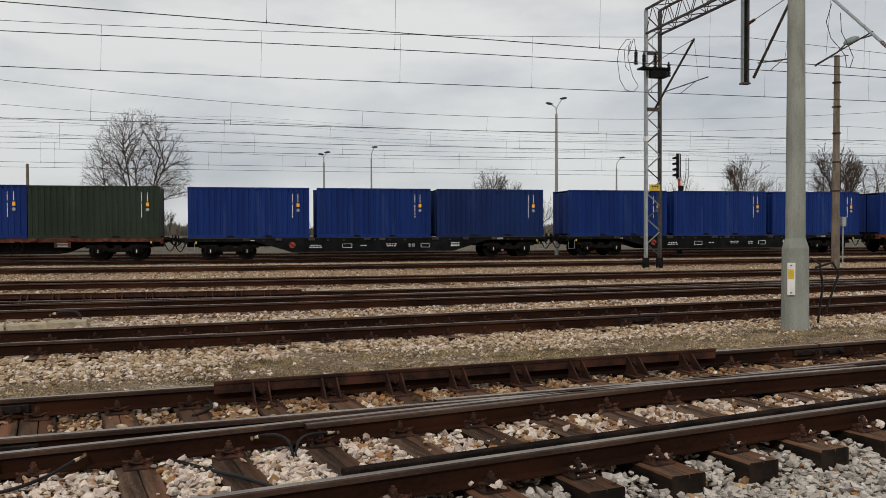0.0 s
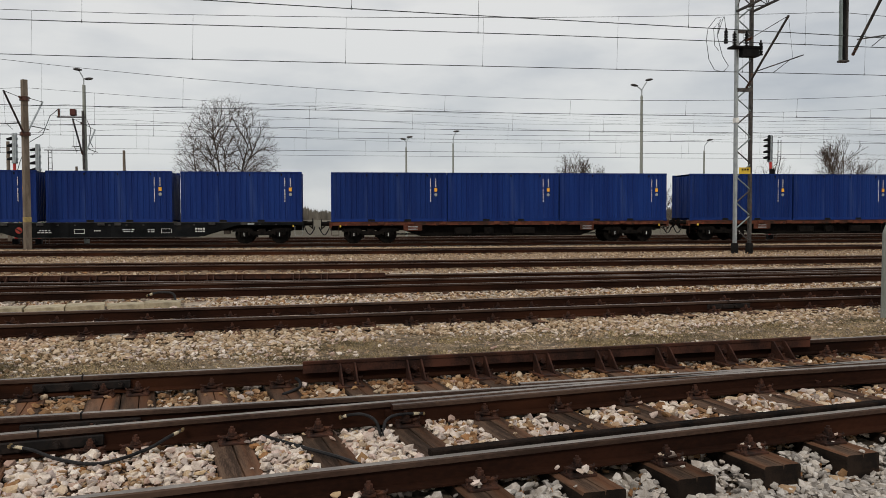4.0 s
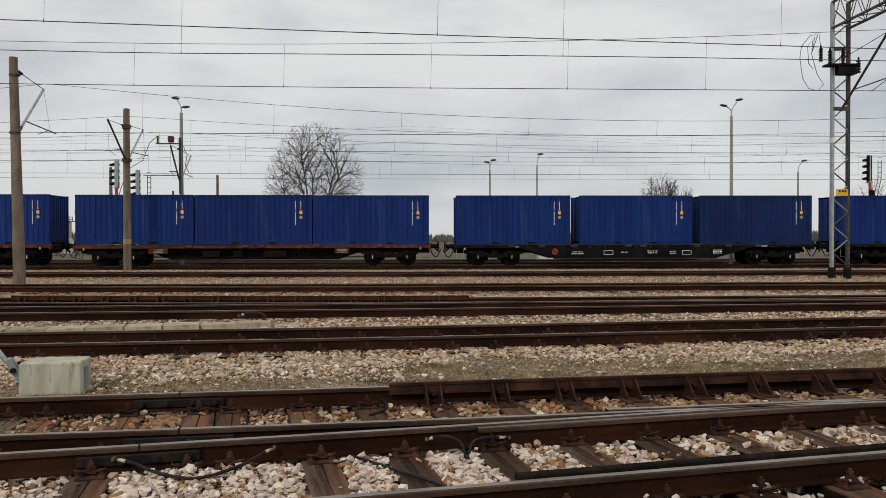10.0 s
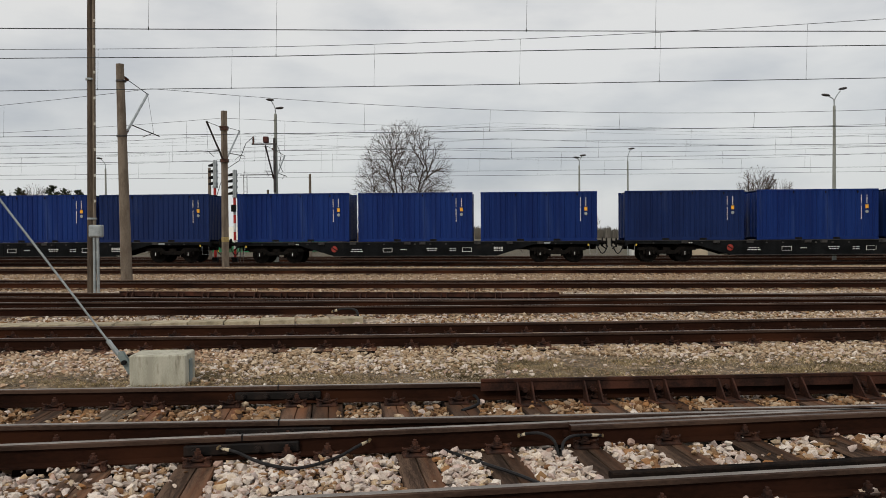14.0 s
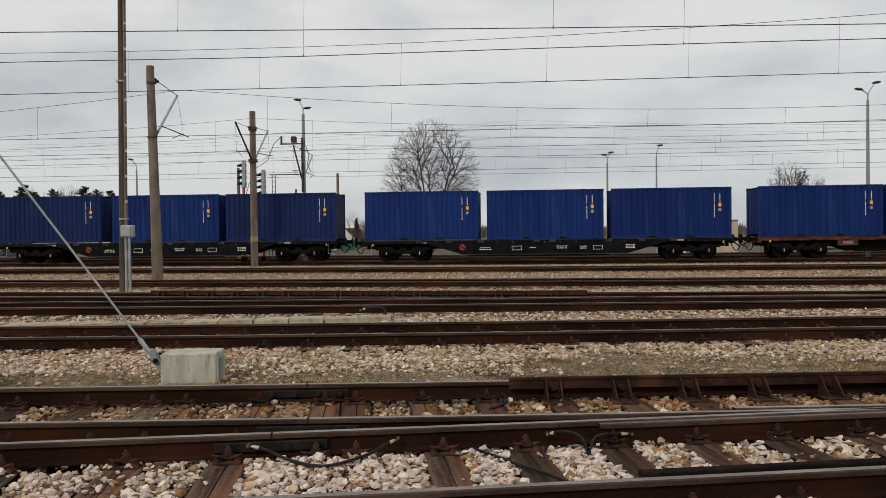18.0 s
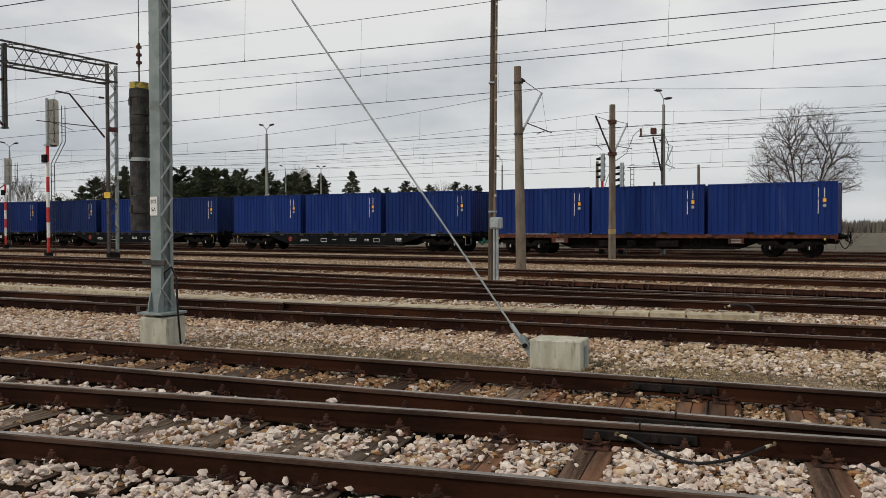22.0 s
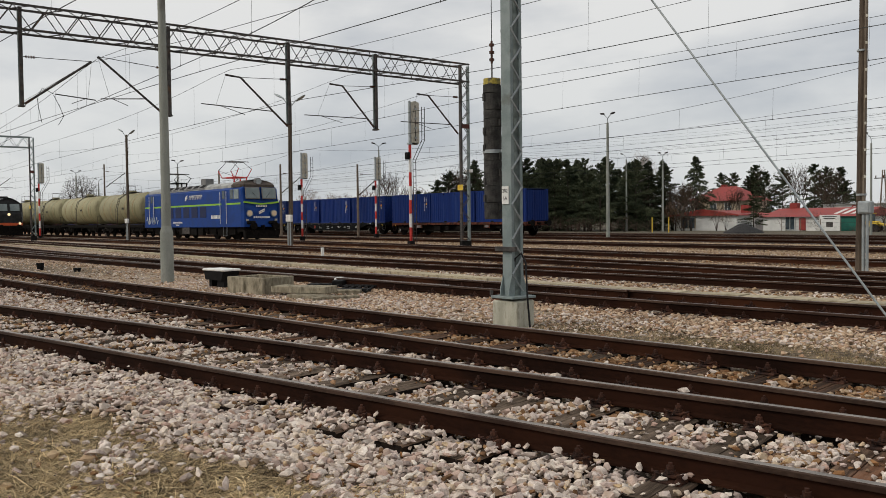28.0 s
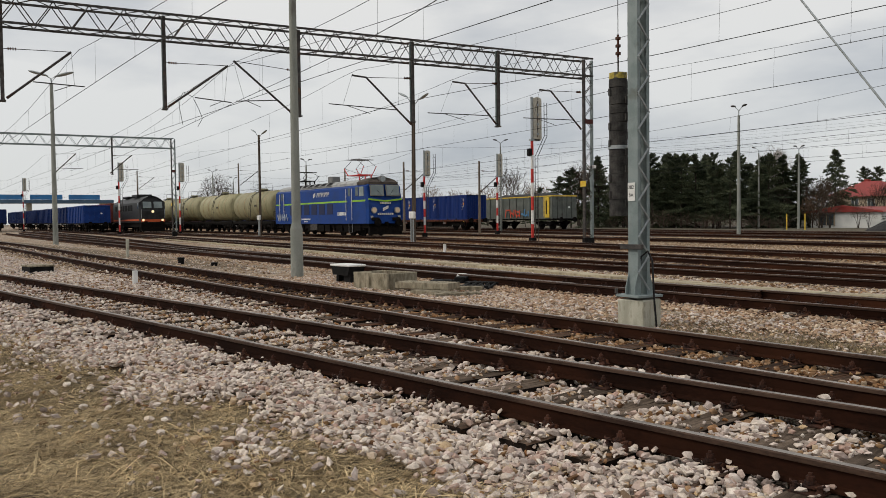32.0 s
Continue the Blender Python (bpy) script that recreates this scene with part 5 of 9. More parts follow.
# the tension mast with its weights, and its guy
def build_tension_mast():
    x, y = -9.22, 8.1
    z0 = ground_z(x, y)
    f = thing("mast_foundation", pose(x, y, z0, 0, 0, 14), "square pale concrete mast foundation in the ballast", "foundation")
    part("block", box(B(), (0, 0, 0.16), (0.44, 0.44, 0.46), bev=0.014), BLOCK_CONC, f)
    ob = thing("tension_mast", pose(x, y, z0 + 0.42, 0, 0, -88), "blue-grey steel lattice mast on a concrete foundation", "mast")
    part("base_plate", box(B(), (0, 0, 0.02), (0.48, 0.46, 0.035), bev=0.005), MASTGREY, ob)
    h = 8.6
    for s in (-1, 1):
        bm = B()
        out = [(0.115, -0.096), (0.115, 0.096), (0.06, 0.096), (0.06, 0.085), (0.102, 0.085), (0.102, -0.085), (0.06, -0.085), (0.06, -0.096)]
        prism(bm, out, 0.0, h, lambda w, u, v: (s * u, v, w))
        part("channel", bm, MASTGREY, ob)
        for q in (-1, 1):
            part("gusset", prism(B(), [(0, 0), (0.07, 0), (0.055, 0.12), (0, 0.3)], q * 0.088 - 0.008, q * 0.088 + 0.008, lambda w, u, v: (s * (0.115 + u), w, 0.04 + v)), MASTGREY, ob)
    for q in (-0.1, 0.1):
        n = 34
        for i in range(n):
            bm = B()
            a, b = h * i / n, h * (i + 1) / n
            s = 1 if i % 2 else -1
            tube(bm, (s * 0.106, q * 0.95, a + 0.1), (-s * 0.106, q * 0.95, b + 0.1), 0.016, seg=5, caps=False)
            part("lacing_bar", bm, GALV, ob)
    part("bracket_bar", box(B(), (0.14, 0, 0.72), (0.05, 0.42, 0.07), bev=0.004), DARKSTEEL, ob, "dark angle bar clamped round the mast")
    part("number_plate", box(B(), (0.123, -0.02, 1.5), (0.012, 0.14, 0.26), bev=0.003), WHITE, ob, "white plate with a mast number")
    part("bolt", tube(B(), (-0.25, -0.2, 0.05), (-0.25, -0.2, 0.12), 0.025, seg=6), DARKSTEEL, ob)
    part("bolt", tube(B(), (0.25, -0.2, 0.05), (0.25, -0.2, 0.12), 0.025, seg=6), DARKSTEEL, ob)
    for k, word in enumerate(("202", "5A")):
        cu = bpy.data.curves.new("lettering", "FONT")
        cu.body, cu.size, cu.align_x, cu.extrude = word, 0.075, "CENTER", 0.001
        t = new("lettering", cu)
        cu.materials.append(BLACK)
        t.parent = ob
        t.matrix_basis = pose(0.131, -0.02, 1.54 - 0.11 * k, 90, 0, 90)
    wt = thing("tension_weights", pose(-9.65, 8.1, 0, 0, 0, 40), "hanging stack of round dark cast weights beside the mast", "weights")
    for i in range(16):
        zz = 1.4 + i * 0.125
        bm = tube(B(), (random.uniform(-0.005, 0.005), random.uniform(-0.005, 0.005), zz), (0, 0, zz + 0.121), 0.135, seg=20)
        box(bm, (0.13 if i % 2 else -0.1, -0.08 if i % 3 else 0.1, zz + 0.06), (0.05, 0.05, 0.1), rz=40)
        part("weight", bm, CAST, wt)
    part("top_weight", tube(B(), (0, 0, 3.402), (0, 0, 3.49), 0.13, seg=20), surf("worn_yellow", (0.3, 0.24, 0.05), (0.5, 0.4, 0.08), 14, 0.8, 0, 0, 60, (0.1, 0.09, 0.06), (0.5, 0.62), 12), wt, "worn yellow top weight")
    part("rod", tube(B(), (0, 0, 3.45), (0, 0, 3.75), 0.012, seg=6), DARKSTEEL, wt)
    bm = B()
    insulator(bm, (0, 0, 3.72), (0, 0, 4.05), 0.04, 3)
    part("insulator", bm, INSUL, wt)
    part("cable", tube(B(), (0, 0, 4.05), (0, 0, 8.2), 0.006, seg=5), WIRE, wt)
    part("guide_bar", tube(B(), (0, 0, 2.38), (0, 0, 2.43), 0.15, seg=20), GALV, wt)
    part("guide_arm", box(B(), (0.25, -0.1, 2.4), (0.4, 0.05, 0.05), rz=-20), GALV, wt)
    cable = pipe(B(), [(x + 0.33, y + 0.02, z0), (x + 0.3, y, z0 + 0.45), (x + 0.27, y, z0 + 0.95), (x + 0.2, y - 0.02, z0 + 1.08), (x + 0.1, y - 0.05, z0 + 1.0), (x + 0.05, y - 0.05, z0 + 0.8)], 0.014)
    tagged(part("earth_cable", cable, RUBBER), "black earth cable bent over at the mast foot", "cable")
    a = thing("guy_anchor", pose(-3.68, 9.0, ground_z(-3.68, 9.0), 0, 0, 8), "pale concrete anchor block in the ballast", "anchor block")
    part("block", box(B(), (0.01, 0, 0.11), (0.6, 0.44, 0.46), bev=0.014), BLOCK_CONC, a)
    for q in (-0.055, 0.005):
        part("lug_plate", prism(B(), [(-0.3, 0.09), (-0.3, 0.19), (-0.41, 0.36), (-0.45, 0.36), (-0.46, 0.31), (-0.35, 0.12)], q - 0.008, q + 0.008, lambda w, u, v: (u, w, v)), MASTGREY, a, "blue-grey steel lug plate")
    part("pin", tube(B(), (-0.385, -0.1, 0.245), (-0.385, 0.04, 0.245), 0.028, seg=8), BLACK, a)
    part("end_plate", box(B(), (0.315, -0.02, 0.14), (0.02, 0.12, 0.26), bev=0.006), MASTGREY, a, "blue-grey steel plate on the block's end")
    g = thing("guy_rod", Matrix(), "long grey steel guy rod from the anchor to the mast", "guy rod")
    p, q = Vector((-4.15, 8.95, 0.13)), Vector((-9.15, 8.12, 7.2))
    part("rod", tube(B(), p, q, 0.0125, seg=8), GALV, g)
    part("turnbuckle", tube(B(), p, p.lerp(q, 0.022), 0.028, seg=8), GALV, g)


build_tension_mast()


# wires along the tracks: contact wire, messenger, droppers
def overhead(key, zc, zm, x0=-185, x1=85, dy=0.0, phase=0.0, amp=0.78, tilt=0.0, bow=2.0, lift=0.0):
    ob = thing("overhead_line", Matrix(), "thin dark overhead wires with droppers above the tracks", "overhead wire", "overhead lines")
    def at(x, z):
        return (x, TRACK[key](x) + dy + 0.15 * math.sin(x * 0.06), z + 0.6 * rise(x) + min(0.35, tilt * max(0.0, -x - 6)) + min(lift, 0.03 * max(0.0, -x - 18)))
    def mess(x):
        u = ((x + 35.5 + phase) / 52.6) % 1.0
        return zm + abs(2 * u - 1) ** bow * amp - min(lift, 0.03 * max(0.0, -x - 18))
    xs = np.arange(x0, x1, 2.0)
    far = key in ("p", "t", "r", "r2")
    part("contact_wire", pipe(B(), [at(x, zc) for x in xs], 0.015 if far else 0.013 if key == "l" else 0.011, 4), WIRE, ob)
    part("messenger_wire", pipe(B(), [at(x, mess(x)) for x in xs], 0.0105 if far else 0.009, 4), WIRE, ob)
    step, first = {"k": (8.0, 2.1), "k2": (8.7, 2.2), "l": (4.4, 0.86)}.get(key, (5.4, 1.0 + dy + phase * 0.3))
    x = first - step * int((first - x0) / step)
    while x < x1:
        bm = tube(B(), at(x, zc), at(x + 0.04, mess(x + 0.04)), 0.005 if far else 0.0035, seg=4)
        tube(bm, at(x, zc - 0.02), at(x, zc + 0.05), 0.014 if far else 0.01, seg=4)
        part("dropper", bm, WIRE, ob)
        x += step * random.uniform(0.96, 1.04)
    return ob


overhead("k", 5.74, 7.35, bow=3.2, lift=0.33)
overhead("k2", 5.69, 7.3, phase=0, tilt=0.021)
overhead("l", 6.07, 7.34, tilt=0.004)
overhead("p", 5.87, 6.5, phase=32, amp=1.4)
overhead("t", 6.12, 7.05, phase=32, amp=0.9)
overhead("r", 6.24, 7.25, phase=32)
overhead("r2", 5.87, 7.05, phase=31)
overhead("r2", 6.2, 7.3, dy=9.0, phase=31)
overhead("m", 6.13, 6.85, amp=0.95)
overhead("b", 6.34, 7.0, amp=1.0)
overhead("w", 6.3, 7.15, x1=-8, amp=0.85)
bm = B()
for y, z in ((70, 9.2), (71, 9.6), (72, 10.0), (70, 8.4), (73, 8.8)):
    pipe(bm, [(x, y, z + ((x % 80) - 40) ** 2 * 0.0007) for x in range(-200, 140, 10)], 0.007, 4)
tagged(part("power_line", bm, WIRE), "thin far power line wires under the clouds", "power line")


# signals
def signal(x, y, height, label, head_w=0.42, head_h=1.75, face=0, board="cream", side=1):
    ob = thing("railway_signal", pose(x, y, ground_z(x, y), 0, 0, face), label, "signal", "colour-light signals")
    part("foot", box(B(), (0, 0, 0.12), (0.34, 0.34, 0.5), bev=0.03), BLACK, ob)
    n = 7
    zh = height - head_h
    for i in range(n):
        a, b = 0.35 + (zh - 0.35) * i / n, 0.35 + (zh - 0.35) * (i + 1) / n
        part("mast_band", tube(B(), (0, 0, a), (0, 0, b), 0.085, seg=12), REDP if i % 2 == 0 else WHITE, ob)
    off = head_w / 2 + 0.05 if board == "cream" else 0.1
    part("mast_top", tube(B(), (0, 0, zh - 0.05), (0, 0, height), 0.08 if board == "cream" else 0.05, seg=8), GALV, ob)
    bm = B()
    out = []
    for k in range(24):
        a = 2 * math.pi * k / 24
        c, s = math.cos(a), math.sin(a)
        out.append((head_w / 2 * max(-1, min(1, 1.25 * c)), (head_h - head_w) / 2 * (1 if s > 0 else -1) + head_w / 2 * s))
    prism(bm, out, -0.1, 0.1, lambda w, u, v: (side * (off + u), w, zh + head_h / 2 + v))
    hd = part("head_board", bm, {"cream": CREAM, "grey": GALV}.get(board, BLACK), ob, "black signal head" if board == "black" else "pale rounded signal head")
    if board == "cream":
        part("slot", box(B(), (side * off, 0.112, zh + head_h / 2), (0.035, 0.02, head_h * 0.82)), DARKSTEEL, hd, "dark seam down the back")
    for i in range(4):
        z = zh + head_h * (0.16 + 0.22 * i)
        part("lamp_hood", tube(B(), (off * side, -0.1, z + 0.02), (off * side, -0.3 if board == "cream" else -0.42, z - 0.03), 0.1 if board == "cream" else 0.115, 0.06, seg=10), DARKSTEEL if board == "cream" else BLACK, hd)
        part("lamp_back", tube(B(), (off * side, 0.1, z), (off * side, 0.16, z), 0.07, seg=10), GALV, hd)
    part("bracket", box(B(), (off * 0.5 * side, 0, zh + 0.06), (off + 0.3, 0.2, 0.1)), GALV, ob)
    part("repeater", box(B(), (-0.18 * side, 0, zh - 0.65), (0.2, 0.28, 0.42), bev=0.02), BLACK, ob, "black box on the mast")
    bm = B()
    lad = (lambda d, z: (side * d, 0.12, z)) if board == "cream" else (lambda d, z: (side * 0.1, d, z))
    low, up = (0.12, 0.78) if board == "cream" else (0.3, 0.55)
    for d in (0, 0.2):
        pipe(bm, [lad(low + d, 0.1), lad(low + d, zh - 0.9), lad(up + d, zh + 0.3), lad(up + d, height - 0.3)], 0.022, 5)
    for i in range(int((zh - 1) / 0.4)):
        tube(bm, lad(low, 0.5 + 0.4 * i), lad(low + 0.2, 0.5 + 0.4 * i), 0.012, seg=4)
    for i in range(5):
        tube(bm, lad(up, zh + 0.35 + 0.3 * i), lad(up + 0.2, zh + 0.35 + 0.3 * i), 0.012, seg=4)
    part("ladder", bm, DARKSTEEL, ob)
    return ob


SIG = "red and white banded signal mast with a pale head"
for x, y, h, s in ((-39.8, 27.8, 8.45, 1.2), (-62.8, 40.2, 7.2, 1), (-59.8, 31.3, 7.0, 1), (-93.3, 18.95, 7.8, 1), (-98, 13.4, 8.0, 1), (-150, 6.1, 8.6, 1)):
    signal(x, y, h, SIG, 0.47 * s, 2.1 * s, -90, "cream", -1)
for x, y, h in ((-17.17, 50.0, 6.3), (-15.95, 50.0, 5.7), (28.2, 50.0, 6.7)):
    signal(x, y, h, "signal mast with hooded lamps behind the train", 0.26, 1.7, -90, "black" if x > 0 else "grey", -1)


# ---- standing vehicles ----
LOCO_BLUE = surf("loco_blue", (0.0045, 0.034, 0.17), (0.008, 0.048, 0.235), 1.2, 0.5, 0, 0, 20, (0.012, 0.035, 0.12), (0.62, 0.78), 1.2, spec=0.18)
LOCO_GREEN = surf("loco_stripe_green", (0.2, 0.42, 0.03), (0.28, 0.5, 0.05), 3, 0.5)
LOCO_GREY = surf("loco_roof_grey", (0.13, 0.13, 0.13), (0.22, 0.22, 0.215), 2, 0.6, 0, 0, 30)
# pale base colour paints in sky reflected by and seen through the cab windows
CAB_GLASS = surf("cab_glass_painted_sky", (0.13, 0.165, 0.17), (0.24, 0.29, 0.29), 0.8, 0.12, spec=0.5)
CAB_BROWN = surf("sooty_cab_roof", (0.05, 0.04, 0.034), (0.1, 0.082, 0.07), 3, 0.7, 0, 0, 30, spec=0.15)
SCRAWL = surf("pale_scrawl", (0.4, 0.45, 0.5), (0.55, 0.6, 0.62), 3, 0.6)
GLASS = surf("dark_window_glass", (0.03, 0.045, 0.055), (0.07, 0.095, 0.115), 2, 0.1, spec=0.5)
LOUVRE = surf("dark_louvre", (0.006, 0.012, 0.05), (0.012, 0.02, 0.07), 3, 0.6)
TANK = surf("tank_cream", (0.205, 0.192, 0.105), (0.37, 0.345, 0.205), 0.8, 0.6, 0, 0, 18, (0.075, 0.056, 0.032), (0.52, 0.8), 0.8, (2.2, 1, 0.3), rand=0.12)
TANK_BAND = surf("rusty_tank_band", (0.2, 0.12, 0.055), (0.36, 0.25, 0.13), 4, 0.7)
PANTO_RED = surf("pantograph_red", (0.42, 0.02, 0.02), (0.55, 0.04, 0.03), 4, 0.5)
LOCO_BLACK = surf("loco_black", (0.011, 0.0115, 0.0125), (0.026, 0.0265, 0.028), 2, 0.5, 0, 0, 30, spec=0.2)
LOCO_ORANGE = surf("loco_orange_red", (0.42, 0.07, 0.02), (0.52, 0.1, 0.03), 3, 0.55)
LAMP_DIM = glow("dim_headlight", (0.55, 0.42, 0.27), 0.12)
LAMP_ON = glow("headlight", (1.0, 0.78, 0.45), 0.75)
WAG_BLUE = surf("gondola_blue", (0.006, 0.03, 0.15), (0.011, 0.045, 0.21), 1.5, 0.65, 0, 0, 30, (0.02, 0.04, 0.11), (0.6, 0.75), 2, spec=0.16)
WAG_GREY = surf("hopper_grey_green", (0.085, 0.095, 0.085), (0.13, 0.14, 0.125), 1.5, 0.65, 0, 0, 30, (0.07, 0.06, 0.05), (0.6, 0.75), 2)
WAG_RED = surf("gondola_red_brown", (0.15, 0.035, 0.025), (0.22, 0.055, 0.035), 1.5, 0.65, 0, 0, 30)
COAL = surf("coal", (0.012, 0.012, 0.013), (0.035, 0.034, 0.034), 8, 0.8, 0, 0.05, 30)
GRAFFITI = surf("graffiti_red", (0.5, 0.05, 0.03), (0.62, 0.12, 0.06), 3, 0.6)


def running_gear(ob, centres, offsets, r=0.55):
    for c in centres:
        bm = B()
        span = max(offsets) - min(offsets)
        for s in (-1, 1):
            box(bm, (c, s * 1.05, 0.72), (span + 1.3, 0.14, 0.26), bev=0.03)
            for q in offsets:
                box(bm, (c + q, s * 1.1, 0.55), (0.34, 0.2, 0.34), bev=0.04)
                tube(bm, (c + q + 0.32, s * 1.1, 0.5), (c + q + 0.32, s * 1.1, 0.85), 0.09, seg=8)
                tube(bm, (c + q - 0.32, s * 1.1, 0.5), (c + q - 0.32, s * 1.1, 0.85), 0.09, seg=8)
        bg = part("bogie", bm, UNDER, ob)
        for q in offsets:
            bm = B()
            for s in (-1, 1):
                tube(bm, (c + q, s * 0.69, r), (c + q, s * 0.82, r), r, seg=18)
            tube(bm, (c + q, -0.9, r), (c + q, 0.9, r), 0.09, seg=8)
            part("wheelset", bm, UNDER, bg)


def buffers(ob, ends, z=1.03):
    for e, sx in ends:
        for sy in (-1, 1):
            bm = tube(B(), (e, sy * 0.875, z), (e + sx * 0.5, sy * 0.875, z), 0.1, seg=10)
            tube(bm, (e + sx * 0.5, sy * 0.875, z), (e + sx * 0.56, sy * 0.875, z), 0.26, seg=14)
            part("buffer", bm, UNDER, ob)
        part("coupling", box(B(), (e + sx * 0.2, 0, z - 0.1), (0.45, 0.12, 0.3), bev=0.03), UNDER, ob)


def rounded_body(bm, hl, hw, z0, z1, crown, nose=0.0, side=0.0, rake=0.0):
    """A body with an arched roof; ends drawn in by nose at the sides and raked back at the top."""
    sec = [(-hw, z0), (hw, z0), (hw + side, (z0 + z1) / 2), (hw - 0.02, z1 - 0.25), (hw - 0.22, z1 - 0.06)]
    for k in range(1, 6):
        t = k / 6
        sec.append(((hw - 0.22) * (1 - 2 * t), z1 - 0.06 + crown * math.sin(math.pi * t)))
    sec += [(-hw + 0.22, z1 - 0.06), (-hw + 0.02, z1 - 0.25), (-hw - side, (z0 + z1) / 2)]
    rings = []
    for x, k in ((-hl, 1 - nose), (-hl + 0.35, 1.0), (hl - 0.35, 1.0), (hl, 1 - nose)):
        ring = []
        for y, z in sec:
            xx = x
            if abs(x) == hl:
                up = max(0.0, (z - (z0 + 0.55 * (z1 - z0))) / (0.45 * (z1 - z0)))
                xx = math.copysign(hl - rake * up, x)
            ring.append(bm.verts.new((xx, y * k, z)))
        rings.append(ring)
    n = len(sec)
    for a, b in zip(rings, rings[1:]):
        for i in range(n):
            bm.faces.new((a[i], a[(i + 1) % n], b[(i + 1) % n], b[i]))
    bm.faces.new(rings[0][::-1])
    bm.faces.new(rings[-1])
    bmesh.ops.recalc_face_normals(bm, faces=bm.faces)
    return bm


LOCO_ROOF = surf("pale_loco_roof", (0.26, 0.27, 0.27), (0.4, 0.41, 0.4), 2, 0.6, 0, 0, 20, (0.12, 0.1, 0.085), (0.58, 0.75), 1.5)


def build_electric_loco():
    x = -67.8
    y, h = on_track("l", x)
    ob = thing("electric_locomotive", pose(x, y, rise(x) - 0.03, 0, 0, h) @ Matrix.Scale(1.03, 4), "blue electric locomotive with a green stripe and red pantograph", "locomotive")
    hl, hw = 9.3, 1.49
    body = part("body", rounded_body(B(), hl, hw, 0.95, 3.95, 0.16, 0.06, 0.0, 0.34), LOCO_BLUE, ob)
    part("roof", rounded_body(B(), hl - 0.5, hw - 0.16, 3.84, 4.22, 0.2, 0.1, 0, 0.3), LOCO_ROOF, ob)
    bm = B()
    for s in (-1, 1):
        box(bm, (0, s * (hw + 0.004), 2.66), (2 * hl - 0.7, 0.012, 0.13))
    for s in (-1, 1):
        box(bm, (0, 0, 0), (0.06, 0.74, 0.12), m=pose(hl - 0.01, s * 1.04, 2.72, s * 7, 0, 0))
        box(bm, (0, 0, 0), (0.06, 0.72, 0.12), m=pose(hl - 0.01, s * 0.34, 2.645, s * 5, 0, 0))
    part("stripe", bm, LOCO_GREEN, ob, "light green stripe dipping at the front")
    for s in (-1, 1):
        part("front_window", box(B(), (0, 0, 0), (0.06, 1.04, 0.74), m=pose(hl - 0.06, s * 0.66, 3.4, 0, -9, 0), bev=0.02), CAB_GLASS, ob)
        part("window_frame", box(B(), (0, 0, 0), (0.05, 1.16, 0.86), m=pose(hl - 0.09, s * 0.66, 3.4, 0, -9, 0), bev=0.02), LOCO_GREY, ob)
        part("wiper", tube(B(), (hl + 0.02, s * 0.35, 3.05), (hl - 0.03, s * 0.7, 3.45), 0.014, seg=5), BLACK, ob)
        part("marker_lamp", box(B(), (hl + 0.02, s * 1.15, 1.45), (0.08, 0.2, 0.16), bev=0.02), CREAM, ob, "pale marker lamp")
        part("buffer_pad", box(B(), (hl + 0.06, s * 0.875, 1.28), (0.12, 0.7, 0.24), bev=0.05), BLACK, ob)
        part("headlight_rim", tube(B(), (hl - 0.06, s * 0.98, 1.94), (hl + 0.08, s * 0.98, 1.94), 0.24, seg=18), GALV, ob, "round chrome headlight rim")
        part("headlight", tube(B(), (hl + 0.05, s * 0.98, 1.94), (hl + 0.1, s * 0.98, 1.94), 0.18, seg=18), LAMP_DIM, ob, "amber headlight glass")
        part("side_window", box(B(), (hl - 1.0, s * (hw + 0.0), 3.36), (0.75, 0.03, 0.7), bev=0.01), CAB_GLASS, ob)
        part("side_window", box(B(), (hl - 1.75, s * (hw + 0.0), 3.36), (0.5, 0.03, 0.7), bev=0.01), GLASS, ob)
        for c in (hl - 3.0, -hl + 1.9):
            d = part("door", box(B(), (c, s * (hw + 0.005), 2.4), (0.75, 0.03, 2.6), bev=0.01), LOCO_BLUE, ob)
            part("door_window", box(B(), (c, s * (hw + 0.022), 3.35), (0.42, 0.02, 0.6)), GLASS, d)
            for q in (-0.5, 0.5):
                part("handrail", tube(B(), (c + q, s * (hw + 0.06), 1.2), (c + q, s * (hw + 0.06), 3.6), 0.024, seg=6), WHITE, d)
        for i in range(6):
            part("louvre", box(B(), (-5.0 + i * 1.55, s * (hw + 0.006), 2.12), (1.1, 0.03, 0.85), bev=0.008), LOUVRE, ob)
        # an emblem with a word as plain slanted shapes, rows of small marks, a scrawl near the rear
        bm = B()
        for k in range(8):
            for dx, dz, w, hh in ((-0.09, 0, 0.05, 0.34), (0.02, 0.145, 0.17, 0.05), (0.09, 0.06, 0.05, 0.2)):
                box(bm, (0, 0, 0), (w, 0.012, hh), m=pose(0.35 + k * 0.31 + dx, s * (hw + 0.012), 3.3 + dz, 0, 9, 0))
        for dz, a in ((0.08, -25), (-0.08, -25)):
            box(bm, (0, 0, 0), (0.5, 0.012, 0.1), m=pose(-0.3, s * (hw + 0.012), 3.3 + dz, 0, a, 0))
        tagged(part("emblem", bm, WHITE, ob), "white emblem and word as plain shapes", kind="stuff")
        for q, w, z, hh, cells in ((5.0, 1.5, 1.72, 0.26, 7), (-2.0, 1.9, 1.34, 0.13, 10), (-2.0, 0.7, 1.14, 0.08, 4)):
            bm = B()
            for k in range(cells):
                box(bm, (q + (k - cells / 2) * w / cells, s * (hw + 0.012), z), (w / cells * 0.66, 0.012, hh))
